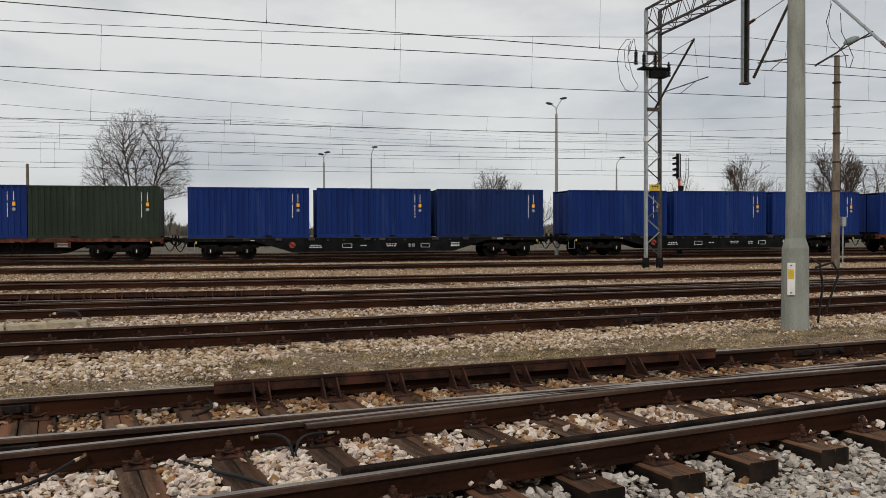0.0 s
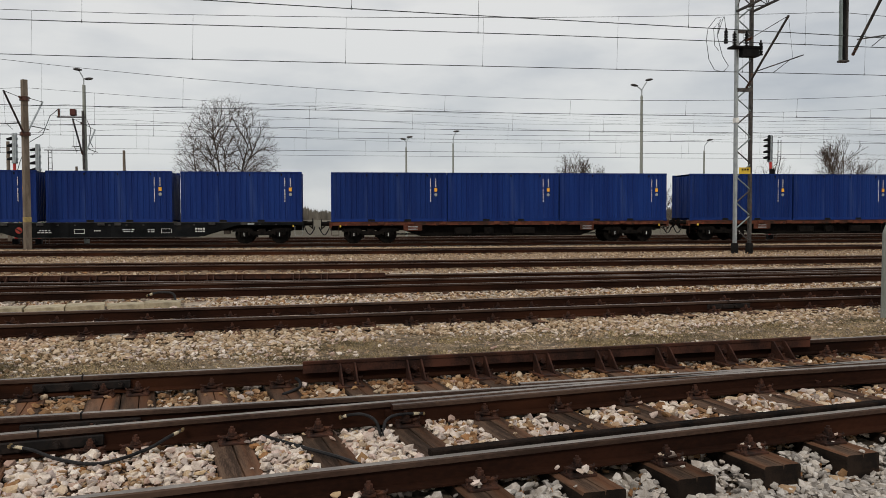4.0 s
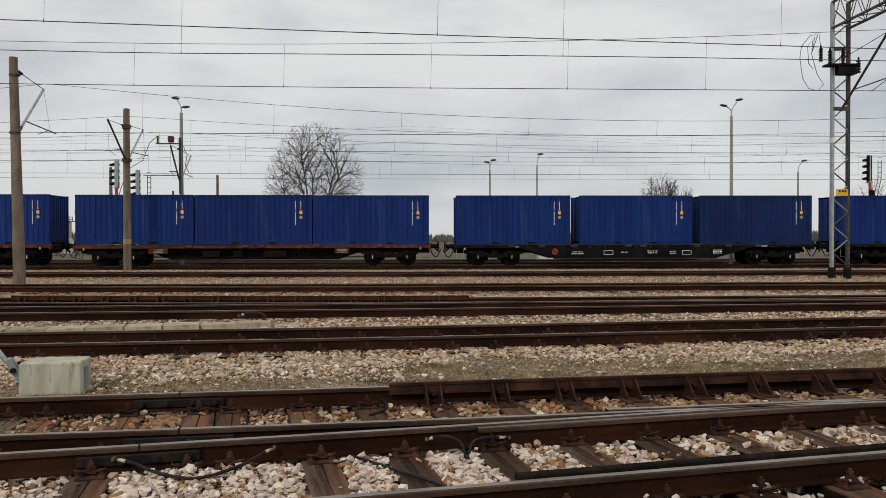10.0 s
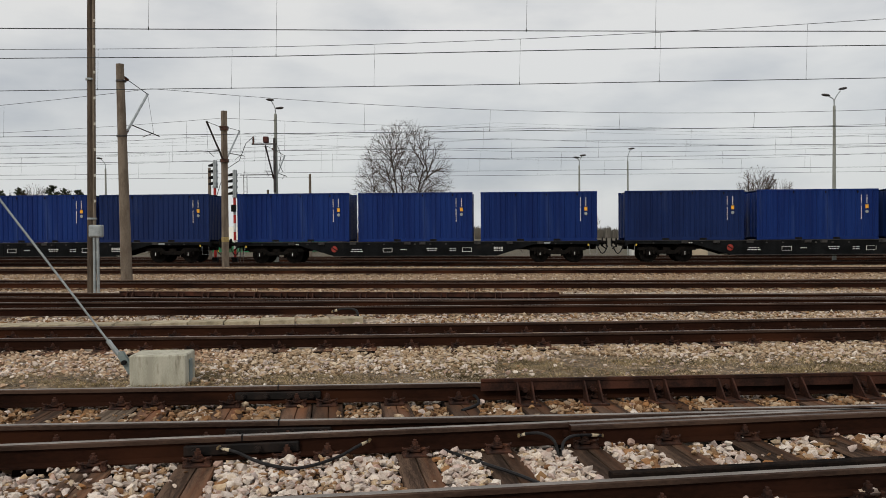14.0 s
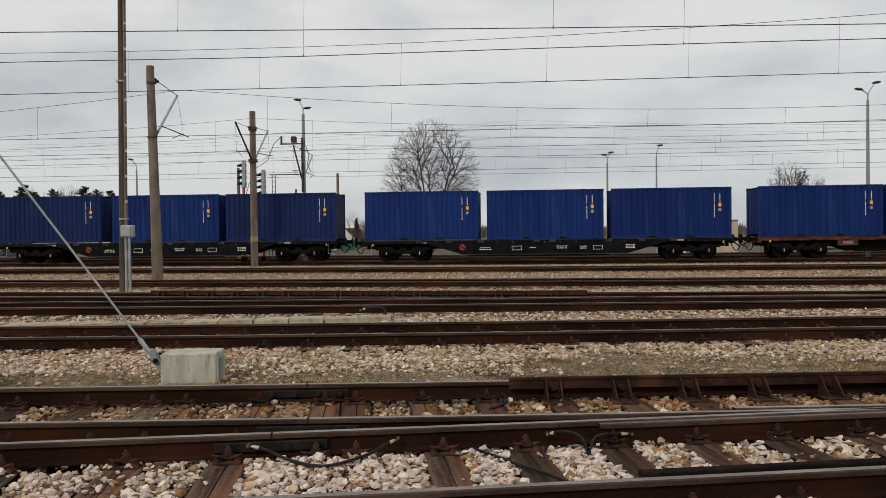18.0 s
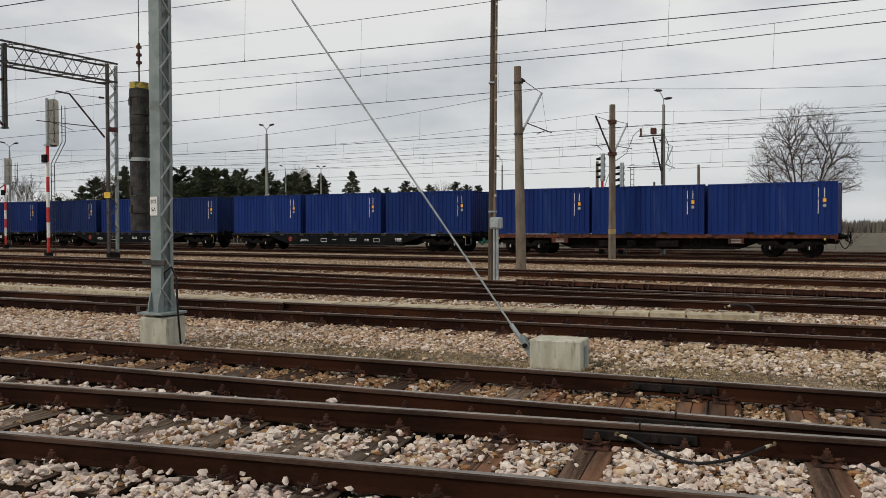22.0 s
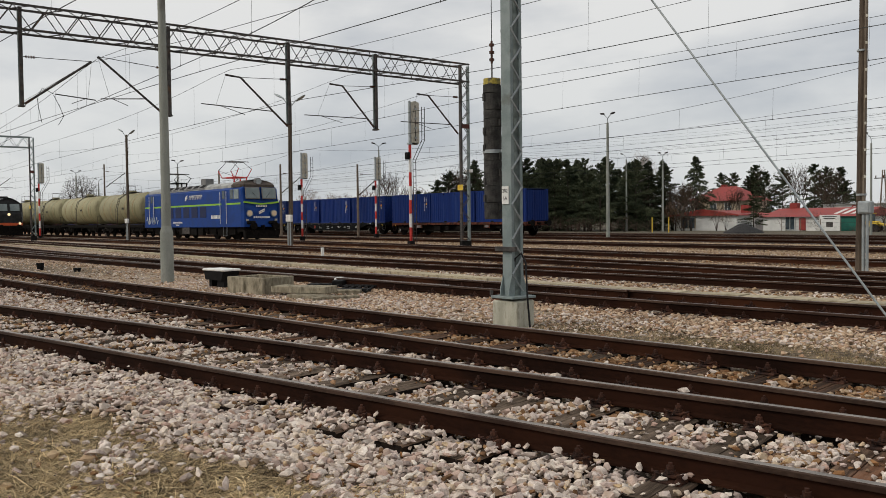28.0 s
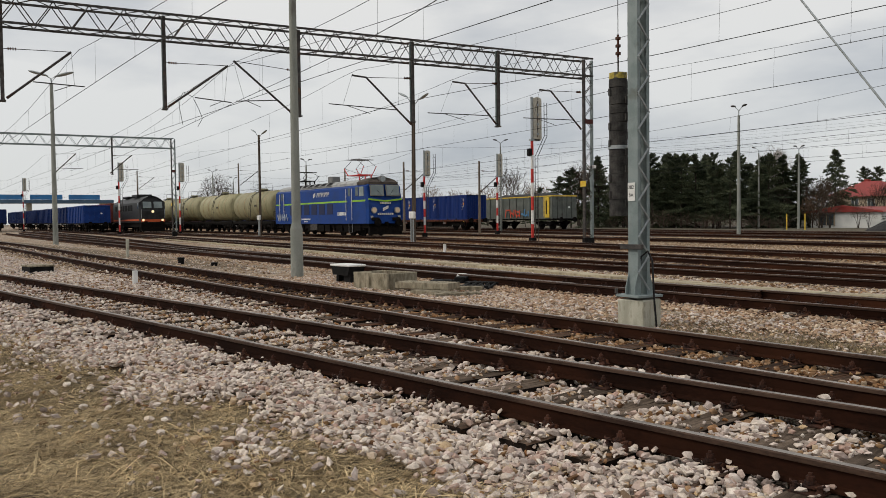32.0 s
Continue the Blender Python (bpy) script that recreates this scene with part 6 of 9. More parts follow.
            part("lettering", bm, WHITE, ob, "row of white marks")
        bm = pipe(B(), [(-8.6 + 0.17 * k, s * (hw + 0.02), 1.55 + 0.34 * math.sin(k * 2.1) * (1 if k % 3 else 0.4)) for k in range(16)], 0.035, 4)
        part("graffiti", bm, SCRAWL, ob, "pale scrawled graffiti")
        part("steps", pipe(B(), [(hl - 3.3, s * 1.42, 1.0), (hl - 3.3, s * 1.42, 0.3), (hl - 2.7, s * 1.42, 0.3), (hl - 2.7, s * 1.42, 1.0)], 0.02), GALV, ob)
    bm = B()
    for k in range(8):
        box(bm, (hl + 0.02, -0.6 + 0.17 * k, 1.66), (0.02, 0.11, 0.14))
    for k in range(7):
        box(bm, (hl + 0.02, -0.4 + 0.13 * k, 2.46), (0.02, 0.09, 0.11))
    for dz in (-0.06, 0.06):
        box(bm, (0, 0, 0), (0.02, 0.5, 0.09), m=pose(hl + 0.02, 0, 2.08 + dz, 24, 0, 0))
    part("front_mark", bm, WHITE, ob, "white emblem and marks")
    bm = rounded_body(B(), 1.0, hw - 0.1, 3.86, 4.28, 0.22, 0.12, 0, 0.35)
    bmesh.ops.transform(bm, matrix=pose(hl - 1.28, 0, 0), verts=bm.verts)
    part("cab_roof", bm, CAB_BROWN, ob, "sooty brown cab roof")
    part("roof_lamp", tube(B(), (hl - 0.75, 0, 4.26), (hl - 0.38, 0, 4.26), 0.27, seg=16), LOCO_GREY, ob)
    part("roof_lamp_glass", tube(B(), (hl - 0.4, 0, 4.26), (hl - 0.34, 0, 4.26), 0.21, seg=16), GALV, ob)
    for i in range(7):
        part("roof_vent", box(B(), (0, 0, 0), (0.95, 0.5, 0.06), m=pose(-5.2 + 1.25 * i, -1.2, 4.1, 38, 0, 0), bev=0.02), LOCO_GREY, ob)
        part("roof_grille", box(B(), (0, 0, 0), (0.7, 0.34, 0.03), m=pose(-5.2 + 1.25 * i, -1.225, 4.13, 38, 0, 0)), BLACK, ob)
    part("roof_box", box(B(), (0.2, 0.1, 4.6), (0.9, 0.7, 0.5), bev=0.03), LOCO_GREY, ob)
    for c, mat, up in ((5.2, PANTO_RED, 1.2), (-5.6, BLACK, 0.8)):
        bm = B()
        for s in (-0.5, 0.5):
            tube(bm, (c - 1.1, s, 4.72), (c + 1.1, s, 4.72), 0.035, seg=6)
            tube(bm, (c - 1.1, s, 4.72), (c - 1.7, s * 1.1, 4.72 + up * 0.5), 0.03, seg=6)
            tube(bm, (c + 1.1, s, 4.72), (c + 1.7, s * 1.1, 4.72 + up * 0.5), 0.03, seg=6)
        for q in (-1.0, 0, 1.0):
            tube(bm, (c + q, -0.5, 4.72), (c + q, 0.5, 4.72), 0.035, seg=6)
            tube(bm, (c + q, 0.45, 4.3), (c + q, 0.45, 4.72), 0.06, seg=6)
        part("pantograph_base", bm, mat, ob, "red pantograph frame" if up > 1.2 else "")
        bm = B()
        for s in (-0.45, 0.45):
            tube(bm, (c - 1.7, s * 1.1, 4.72 + up * 0.5), (c - 0.45, s, 4.72 + up), 0.02, seg=5)
            tube(bm, (c + 1.7, s * 1.1, 4.72 + up * 0.5), (c + 0.45, s, 4.72 + up), 0.02, seg=5)
            tube(bm, (c - 1.7, s * 1.1, 4.72 + up * 0.5), (c + 0.1, 0, 4.78), 0.015, seg=5)
        for q in (-0.45, 0.45):
            tube(bm, (c + q, -0.95, 4.72 + up), (c + q, 0.95, 4.72 + up), 0.03, seg=6)
        part("pantograph_arm", bm, DARKSTEEL, ob)
    bm = B()
    box(bm, (0, 0, 0.82), (2 * hl - 0.6, 2.5, 0.4))
    for q, w in ((-1.3, 1.5), (0.5, 1.6), (2.0, 0.9)):
        box(bm, (q, -1.25, 0.6), (w, 0.3, 0.56), bev=0.03)
        box(bm, (q, 1.25, 0.6), (w, 0.3, 0.56), bev=0.03)
    part("underframe", bm, UNDER, ob)
    part("equipment_box", box(B(), (-0.6, -1.38, 0.7), (1.4, 0.16, 0.55), bev=0.02), DARKSTEEL, ob)
    part("plough", prism(B(), [(-1.35, 0.12), (1.35, 0.12), (1.4, 0.72), (-1.4, 0.72)], hl - 0.25, hl + 0.1, lambda w, u, v: (w, u, v)), UNDER, ob)
    for c in (5.4, -5.4):
        for s in (-1, 1):
            part("bogie_frame", prism(B(), [(-2.75, 0.5), (-2.6, 0.98), (2.6, 0.98), (2.75, 0.5), (1.3, 0.36), (0.5, 0.3), (-0.5, 0.3), (-1.3, 0.36)], s * 1.16 - 0.05, s * 1.16 + 0.05, lambda w, u, v: (c + u, w, v)), UNDER, ob)
            for q in (-2.3, -0.87, 0.87, 2.3):
                part("spring", tube(B(), (c + q, s * 1.26, 0.4), (c + q, s * 1.26, 0.85), 0.11, seg=8), UNDER, ob)
    running_gear(ob, (5.4, -5.4), (-1.75, 0, 1.75), 0.6)
    buffers(ob, ((hl - 0.05, 1), (-hl + 0.05, -1)))
    return ob


def build_diesel_loco():
    x = -103 - 8.8
    y, h = on_track("k2", x)
    ob = thing("diesel_locomotive", pose(x, y, rise(x), 0, 0, h) @ Matrix.Diagonal((0.86, 1, 1, 1)), "black diesel locomotive with an orange stripe and lit lamps", "locomotive")
    hl, hw = 10.0, 1.48
    part("body", rounded_body(B(), hl, hw, 1.15, 3.75, 0.62, 0.06, 0.0, 0.5), LOCO_BLACK, ob)
    bm = B()
    for s in (-1, 1):
        for k in range(9):
            box(bm, (-8.4 + 2.1 * k, s * (hw + 0.006), 1.42), (1.95, 0.014, 0.2))
    box(bm, (hl - 0.02, 0, 1.34), (0.07, 2 * hw * 0.94, 0.3))
    part("stripe", bm, LOCO_ORANGE, ob, "orange-red stripe")
    for s in (-1, 1):
        part("front_window", box(B(), (0, 0, 0), (0.06, 0.98, 0.8), m=pose(hl - 0.12, s * 0.62, 3.2, 0, -14, 0), bev=0.02), CAB_GLASS, ob)
        part("side_window", box(B(), (hl - 1.2, s * hw, 3.1), (0.8, 0.03, 0.65)), GLASS, ob)
        part("headlight", tube(B(), (hl - 0.05, s * 1.1, 1.42), (hl + 0.05, s * 1.1, 1.42), 0.14, seg=14), LAMP_ON, ob)
        part("buffer_beam", box(B(), (hl - 0.1, s * 0.7, 0.98), (0.3, 1.3, 0.3)), UNDER, ob)
        for i in range(7):
            part("louvre", box(B(), (-7.0 + i * 1.9, s * (hw + 0.006), 2.9), (1.3, 0.03, 0.7), bev=0.008), BLACK, ob)
        part("handrail", tube(B(), (hl + 0.06, s * 1.32, 1.6), (hl + 0.06, s * 1.32, 2.7), 0.02, seg=6), GALV, ob)
    part("top_lamp", tube(B(), (hl - 0.05, 0, 2.42), (hl + 0.05, 0, 2.42), 0.15, seg=14), LAMP_ON, ob)
    part("cooler", box(B(), (3.2, 0, 4.42), (3.6, 1.8, 0.3), bev=0.06), LOCO_BLACK, ob)
    part("roof_hatch", box(B(), (-4.0, 0, 4.38), (3.4, 1.7, 0.24), bev=0.06), LOCO_BLACK, ob)
    part("underframe", box(B(), (0, 0, 0.85), (2 * hl - 1, 2.4, 0.5)), UNDER, ob)
    part("plough", prism(B(), [(-1.35, 0.12), (1.35, 0.12), (1.4, 0.8), (-1.4, 0.8)], hl - 0.3, hl + 0.1, lambda w, u, v: (w, u, v)), UNDER, ob)
    running_gear(ob, (6.2, -6.2), (-1.85, 0, 1.85), 0.52)
    buffers(ob, ((hl, 1),))


def build_tank_wagon(x, first=False):
    y, h = on_track("l", x)
    ob = thing("tank_wagon", pose(x, y, rise(x), 0, 0, h), "cream cylindrical tank wagon with dark straps and ladder", "tank wagon", "tank wagons")
    hl, r, zc = 5.6, 1.5, 2.75
    bm = B()
    n = 28
    prof = [(-hl, 0.02), (-hl + 0.02, 0.7), (-hl + 0.12, 1.15), (-hl + 0.38, r)] + [(hl - 0.38, r), (hl - 0.12, 1.15), (hl - 0.02, 0.7), (hl, 0.02)]
    rings = [[bm.verts.new((px, q * math.cos(2 * math.pi * k / n), zc + q * math.sin(2 * math.pi * k / n))) for k in range(n)] for px, q in prof]
    for a, b in zip(rings, rings[1:]):
        for i in range(n):
            bm.faces.new((a[i], b[i], b[(i + 1) % n], a[(i + 1) % n]))
    bmesh.ops.recalc_face_normals(bm, faces=bm.faces)
    part("tank", bm, TANK, ob, smooth=True)
    for q in (-3.9, -1.9, 1.9, 3.9):
        part("strap", tube(B(), (q - 0.04, 0, zc), (q + 0.04, 0, zc), r + 0.015, seg=28), TANK_BAND, ob, "rust-streaked strap")
    for q in (-0.75, 0.75):
        part("top_rail", pipe(B(), [(q, -0.6, zc + r - 0.1), (q, -0.6, zc + r + 0.75), (q, 0.6, zc + r + 0.75), (q, 0.6, zc + r - 0.1)], 0.02, 4), DARKSTEEL, ob)
    part("walkway", box(B(), (0, 0, zc + r + 0.1), (2.6, 1.0, 0.04)), DARKSTEEL, ob)
    part("dome", tube(B(), (0, 0, zc + r - 0.1), (0, 0, zc + r + 0.28), 0.42, seg=16), TANK, ob)
    for s in (-1, 1):
        bm = B()
        for dx in (-0.22, 0.22):
            pts = [(dx, s * (r + 0.1), 1.2), (dx, s * (r + 0.08), zc), (dx, s * r * 0.86, zc + r * 0.66), (dx, s * 0.45, zc + r + 0.05)]
            pipe(bm, pts, 0.025, 5)
        for k in range(9):
            a = radians(-20 + k * 12)
            tube(bm, (-0.22, s * (r + 0.06) * math.cos(a), zc + (r + 0.06) * math.sin(a)), (0.22, s * (r + 0.06) * math.cos(a), zc + (r + 0.06) * math.sin(a)), 0.016, seg=4)
        part("ladder", bm, DARKSTEEL, ob)
        part("side_sill", box(B(), (0, s * 1.25, 1.08), (2 * hl + 0.6, 0.1, 0.24)), UNDER, ob)
        for k in range(5):
            part("lettering", box(B(), (1.2 + k * 0.16, s * (r + 0.004), zc), (0.1, 0.012, 0.2)), DARKSTEEL, ob)
    part("underframe", box(B(), (0, 0, 1.0), (2 * hl + 0.6, 1.4, 0.28)), UNDER, ob)
    for q in (-hl - 0.1, hl + 0.1):
        part("walkway_rail", pipe(B(), [(q, -1.2, 1.2), (q, -1.2, 2.1), (q, 1.2, 2.1), (q, 1.2, 1.2)], 0.025), DARKSTEEL, ob)
    running_gear(ob, (4.0, -4.0), (-0.92, 0.92), 0.46)
    buffers(ob, ((hl + 0.3, 1), (-hl - 0.3, -1)))


def build_gondola(x, key, paint, label, top=3.25, load=None, hl=6.5, plain=False):
    y, h = on_track(key, x)
    ob = thing("open_wagon", pose(x, y, rise(x), 0, 0, h), label, "wagon", "open freight wagons")
    hw = 1.46
    for s in (-1, 1):
        part("side_wall", box(B(), (0, s * hw, (1.15 + top) / 2), (2 * hl, 0.06, top - 1.15)), paint, ob)
        part("top_rim", box(B(), (0, s * (hw + 0.03), top), (2 * hl + 0.1, 0.16, 0.12), bev=0.015), YELLOW if load else paint, ob)
        for i in range(11):
            part("rib", box(B(), (-hl + 0.08 + i * (2 * hl - 0.16) / 10, s * (hw + 0.06), (1.1 + top) / 2), (0.12, 0.12, top - 1.1), bev=0.015), paint, ob)
        part("side_sill", box(B(), (0, s * (hw - 0.05), 1.08), (2 * hl + 0.2, 0.14, 0.2)), UNDER, ob)
        part("end_wall", box(B(), (s * hl, 0, (1.15 + top) / 2), (0.06, 2 * hw, top - 1.15)), paint, ob)
        for q in (-0.9, -0.3, 0.3, 0.9):
            part("end_rib", box(B(), (s * (hl + 0.06), q, (1.15 + top) / 2), (0.12, 0.1, top - 1.15), bev=0.015), paint, ob)
        part("end_rim", box(B(), (s * (hl + 0.03), 0, top), (0.16, 2 * hw, 0.12), bev=0.015), YELLOW if load else paint, ob)
    part("floor", box(B(), (0, 0, 1.12), (2 * hl, 2 * hw, 0.1)), UNDER, ob)
    part("marks", box(B(), (hl + 0.13, 0.5, 2.3), (0.02, 0.22, 0.16)), WHITE, ob)
    running_gear(ob, (hl - 2.0, -hl + 2.0), (-0.9, 0.9), 0.46)
    buffers(ob, ((hl + 0.05, 1), (-hl - 0.05, -1)))
    return ob


build_electric_loco()
build_diesel_loco()
for i in range(5):
    build_tank_wagon(-67.9 - 9.9 - 6.4 - i * 12.4)
GL = "blue open freight wagon standing in the yard"
for i in range(7):
    build_gondola(-111.5 - 6.5 - i * 14.0, "k", CONT_DARK if i else WAG_BLUE, "dark blue open freight wagon standing in the yard" if i else GL)
for i in range(2):
    build_gondola(-152 - i * 14.0, "m", CONT_DARK, "dark blue open freight wagon standing in the yard")
for i in range(2):
    build_gondola(-127.9 - i * 14.2, "k2", WAG_RED, "red-brown open freight wagon behind the locomotive", 3.7)
HOP = build_gondola(-69.3 - 6.6, "r", WAG_GREY, "grey-green open wagon with yellow rim, graffiti and coal", 3.45, True, 6.6)
part("yellow_panel", box(B(), (5.6, -1.56, 2.3), (1.0, 0.02, 2.1)), YELLOW, HOP, "yellow panel with a dark mark")
part("panel_mark", box(B(), (5.6, -1.575, 2.3), (0.2, 0.012, 1.4)), BLACK, HOP)
bm = B()
for k, (dx, dz, w, hh, a) in enumerate(((-1.9, 1.75, 0.18, 0.9, 12), (-1.5, 2.1, 0.7, 0.16, 0), (-1.0, 1.7, 0.16, 0.9, -8), (-0.6, 1.7, 0.6, 0.16, 30), (-0.3, 1.75, 0.16, 0.8, 5), (0.1, 1.7, 0.16, 0.9, -20), (0.45, 1.9, 0.5, 0.15, 10), (0.5, 1.5, 0.5, 0.15, -12), (0.8, 1.7, 0.16, 0.8, 0))):
    box(bm, (0, 0, 0), (w, 0.012, hh), m=pose(dx, -1.6, dz, 0, a, 0))
part("graffiti", bm, GRAFFITI, HOP, "red graffiti strokes")
bm = B()
for k, (dx, dz, w, hh, a) in enumerate(((1.4, 1.6, 0.6, 0.2, 20), (1.7, 1.8, 0.2, 0.7, 10), (2.0, 1.5, 0.5, 0.2, -20), (2.4, 1.7, 0.2, 0.6, 0))):
    box(bm, (0, 0, 0), (w, 0.012, hh), m=pose(dx, -1.6, dz, 0, a, 0))
part("graffiti", bm, surf("graffiti_blue", (0.06, 0.16, 0.32), (0.1, 0.25, 0.42), 3, 0.6), HOP, "pale blue graffiti strokes")
hv = []
for j in range(9):
    for i in range(27):
        u, v = i / 26, j / 8
        hv.append((-6.5 + 13 * u, -1.4 + 2.8 * v, 3.3 + 0.55 * math.sin(math.pi * v) ** 0.7 * min(1, 6 * u, 6 * (1 - u)) + 0.08 * noise.noise((u * 12, v * 4, 0))))
coal = raw("coal_load", hv, [(j * 27 + i, j * 27 + i + 1, (j + 1) * 27 + i + 1, (j + 1) * 27 + i) for j in range(8) for i in range(26)], [COAL])
coal.matrix_basis = HOP.matrix_basis.copy()
tagged(coal, "heap of black coal in an open wagon", "coal", kind="stuff")


# ---- the backdrop: trees, houses, sheds, the far bridge ----
BARK = surf("bare_bark", (0.03, 0.024, 0.02), (0.065, 0.052, 0.042), 5, 0.9, spec=0.1)
TWIG = surf("bare_twigs", (0.042, 0.03, 0.022), (0.085, 0.062, 0.045), 5, 0.9, spec=0.1)
TWIG_WARM = surf("reddish_twigs", (0.13, 0.08, 0.05), (0.2, 0.125, 0.075), 5, 0.9)
TWIG_RED = surf("reddish_brown_twigs", (0.075, 0.053, 0.042), (0.135, 0.1, 0.08), 5, 0.9, spec=0.1)
TWIG_PALE = surf("pale_birch_twigs", (0.36, 0.33, 0.31), (0.5, 0.47, 0.45), 5, 0.9)
NEEDLE = surf("conifer_needles", (0.03, 0.042, 0.025), (0.1, 0.112, 0.066), 0.8, 0.9, cell=0.6, spec=0.1)
ROOF_RED = surf("red_sheet_roof", (0.21, 0.028, 0.024), (0.29, 0.046, 0.038), 1.5, 0.6, 0, 0, 20)
WALL_WHITE = surf("white_render", (0.55, 0.56, 0.55), (0.68, 0.68, 0.66), 1.0, 0.9, 0, 0, 20, (0.4, 0.4, 0.38), (0.6, 0.78), 0.8)
WALL_BEIGE = surf("beige_render", (0.4, 0.33, 0.24), (0.5, 0.42, 0.31), 1.0, 0.9, 0, 0, 20)
GREENWALL = surf("green_tarpaulin", (0.012, 0.19, 0.07), (0.02, 0.25, 0.1), 0.6, 0.6, 0, 0, 20)
PVC = surf("white_tarpaulin", (0.62, 0.61, 0.54), (0.72, 0.71, 0.64), 0.4, 0.6, 0, 0, 15)
BRIDGE_BLUE = surf("bridge_blue", (0.025, 0.13, 0.32), (0.035, 0.17, 0.4), 0.2, 0.5, 0, 0, 10)


def branch_tube(V, F, p, q, r0, r1):
    d = (q - p).normalized()
    a = d.orthogonal().normalized()
    b = d.cross(a)
    k = len(V)
    for c, r in ((p, r0), (q, r1)):
        for i in range(3):
            t = 2.0944 * i
            V.append(c + a * (r * math.cos(t)) + b * (r * math.sin(t)))
    for i in range(3):
        F.append((k + i, k + (i + 1) % 3, k + 3 + (i + 1) % 3, k + 3 + i))


def bare_tree(x, y, height, seed, label, radius, low=0.18, count=700, stems=1, twig=None, name="bare_tree", base=None, tip=0.0085, ends=4, lumps=0.2):
    """Boughs grow from the trunk towards points strewn through the crown's room; twigs sprout from their outer ends."""
    rng = np.random.default_rng(seed)
    ob = thing(name, pose(x, y, ground_z(x, y) if base is None else base, 0, 0, seed * 40), label, "tree", "bare trees behind the yard")
    k = height / 12.0
    d = rng.normal(size=(count, 3))
    d /= np.linalg.norm(d, axis=1)[:, None]
    lump = np.array([1 + lumps * noise.noise(tuple(q * 1.7 + seed)) for q in d])
    P = d * (rng.random(count) ** 0.42 * lump)[:, None] * np.array((radius, radius, height * (1 - low) / 2 * 0.95)) + np.array((0, 0, height * (1 + low) / 2))
    P = P[np.argsort(np.linalg.norm(P - np.array((0, 0, height * low)), axis=1))]
    nodes, parent = [], []
    fork = max(0.25 * k, height * low * 0.8)
    for m in range(stems):
        a = 2 * math.pi * m / stems + rng.uniform(-0.5, 0.5)
        last = -1
        for q in range(7):
            f = q / 6
            out = (0.1 * k + f * f * radius * 0.3) if stems > 1 else 0.06 * k * math.sin(3 * f)
            nodes.append((math.cos(a) * out, math.sin(a) * out, -0.2 + (fork + (0.18 * height if stems > 1 else 0.1 * height)) * f))
            parent.append(last)
            last = len(nodes) - 1
    pos = np.zeros((len(nodes) + 5 * count, 3))
    pos[:len(nodes)] = nodes
    n = len(nodes)
    way = np.tile(np.array((0.0, 0.0, 1.0)), (len(pos), 1))
    for p in P:
        v = p - pos[:n]
        dist = np.linalg.norm(v, axis=1)
        turn = 1 - np.einsum("ij,ij->i", v, way[:n]) / (dist + 1e-6)
        best = int(np.argmin(dist * (0.35 + 1.5 * np.maximum(turn - 0.04, 0)) + 0.25 * turn))
        a, L = pos[best].copy(), dist[best]
        steps = int(min(4, max(1, round(L / (0.55 * k)))))
        bend = way[best] * L * 0.13 + rng.normal(0, 0.025 * L, 3)
        last = best
        for q in range(1, steps + 1):
            f = q / steps
            pos[n] = a + (p - a) * f + bend * 2 * f * (1 - f)
            o = pos[n] - pos[last]
            way[n] = o / (np.linalg.norm(o) + 1e-6)
            parent.append(last)
            last = n
            n += 1
    leaves = np.zeros(n)
    has = np.zeros(n, bool)
    for i in range(n):
        if parent[i] >= 0:
            has[parent[i]] = True
    leaves[~has] = 1
    for i in range(n - 1, -1, -1):
        if parent[i] >= 0:
            leaves[parent[i]] += leaves[i]
    V, F = ([], []), ([], [])
    rad = tip * k * np.maximum(leaves, 1) ** 0.47
    for i in range(n):
        if parent[i] < 0:
            continue
        thick = 0 if leaves[i] > 10 else 1
        branch_tube(V[thick], F[thick], Vector(pos[parent[i]]), Vector(pos[i]), min(rad[parent[i]], rad[i] * 1.25), rad[i])
        if leaves[i] < 6:
            for q in range(ends if leaves[i] < 2 else ends // 2):
                o = pos[i] - pos[parent[i]]
                o = o / (np.linalg.norm(o) + 1e-6) + rng.normal(0, 0.32, 3) + np.array((0, 0, 0.28))
                o = o / np.linalg.norm(o) * rng.uniform(0.25, 0.65) * k
                f = rng.random()
                st = pos[parent[i]] * (1 - f) + pos[i] * f
                branch_tube(V[1], F[1], Vector(st), Vector(st + o), tip * k * 0.8, tip * k * 0.4)
    for nm, i, m in (("trunk", 0, BARK), ("crown", 1, twig or TWIG)):
        raw(nm, V[i], F[i], [m], ob)
    return ob


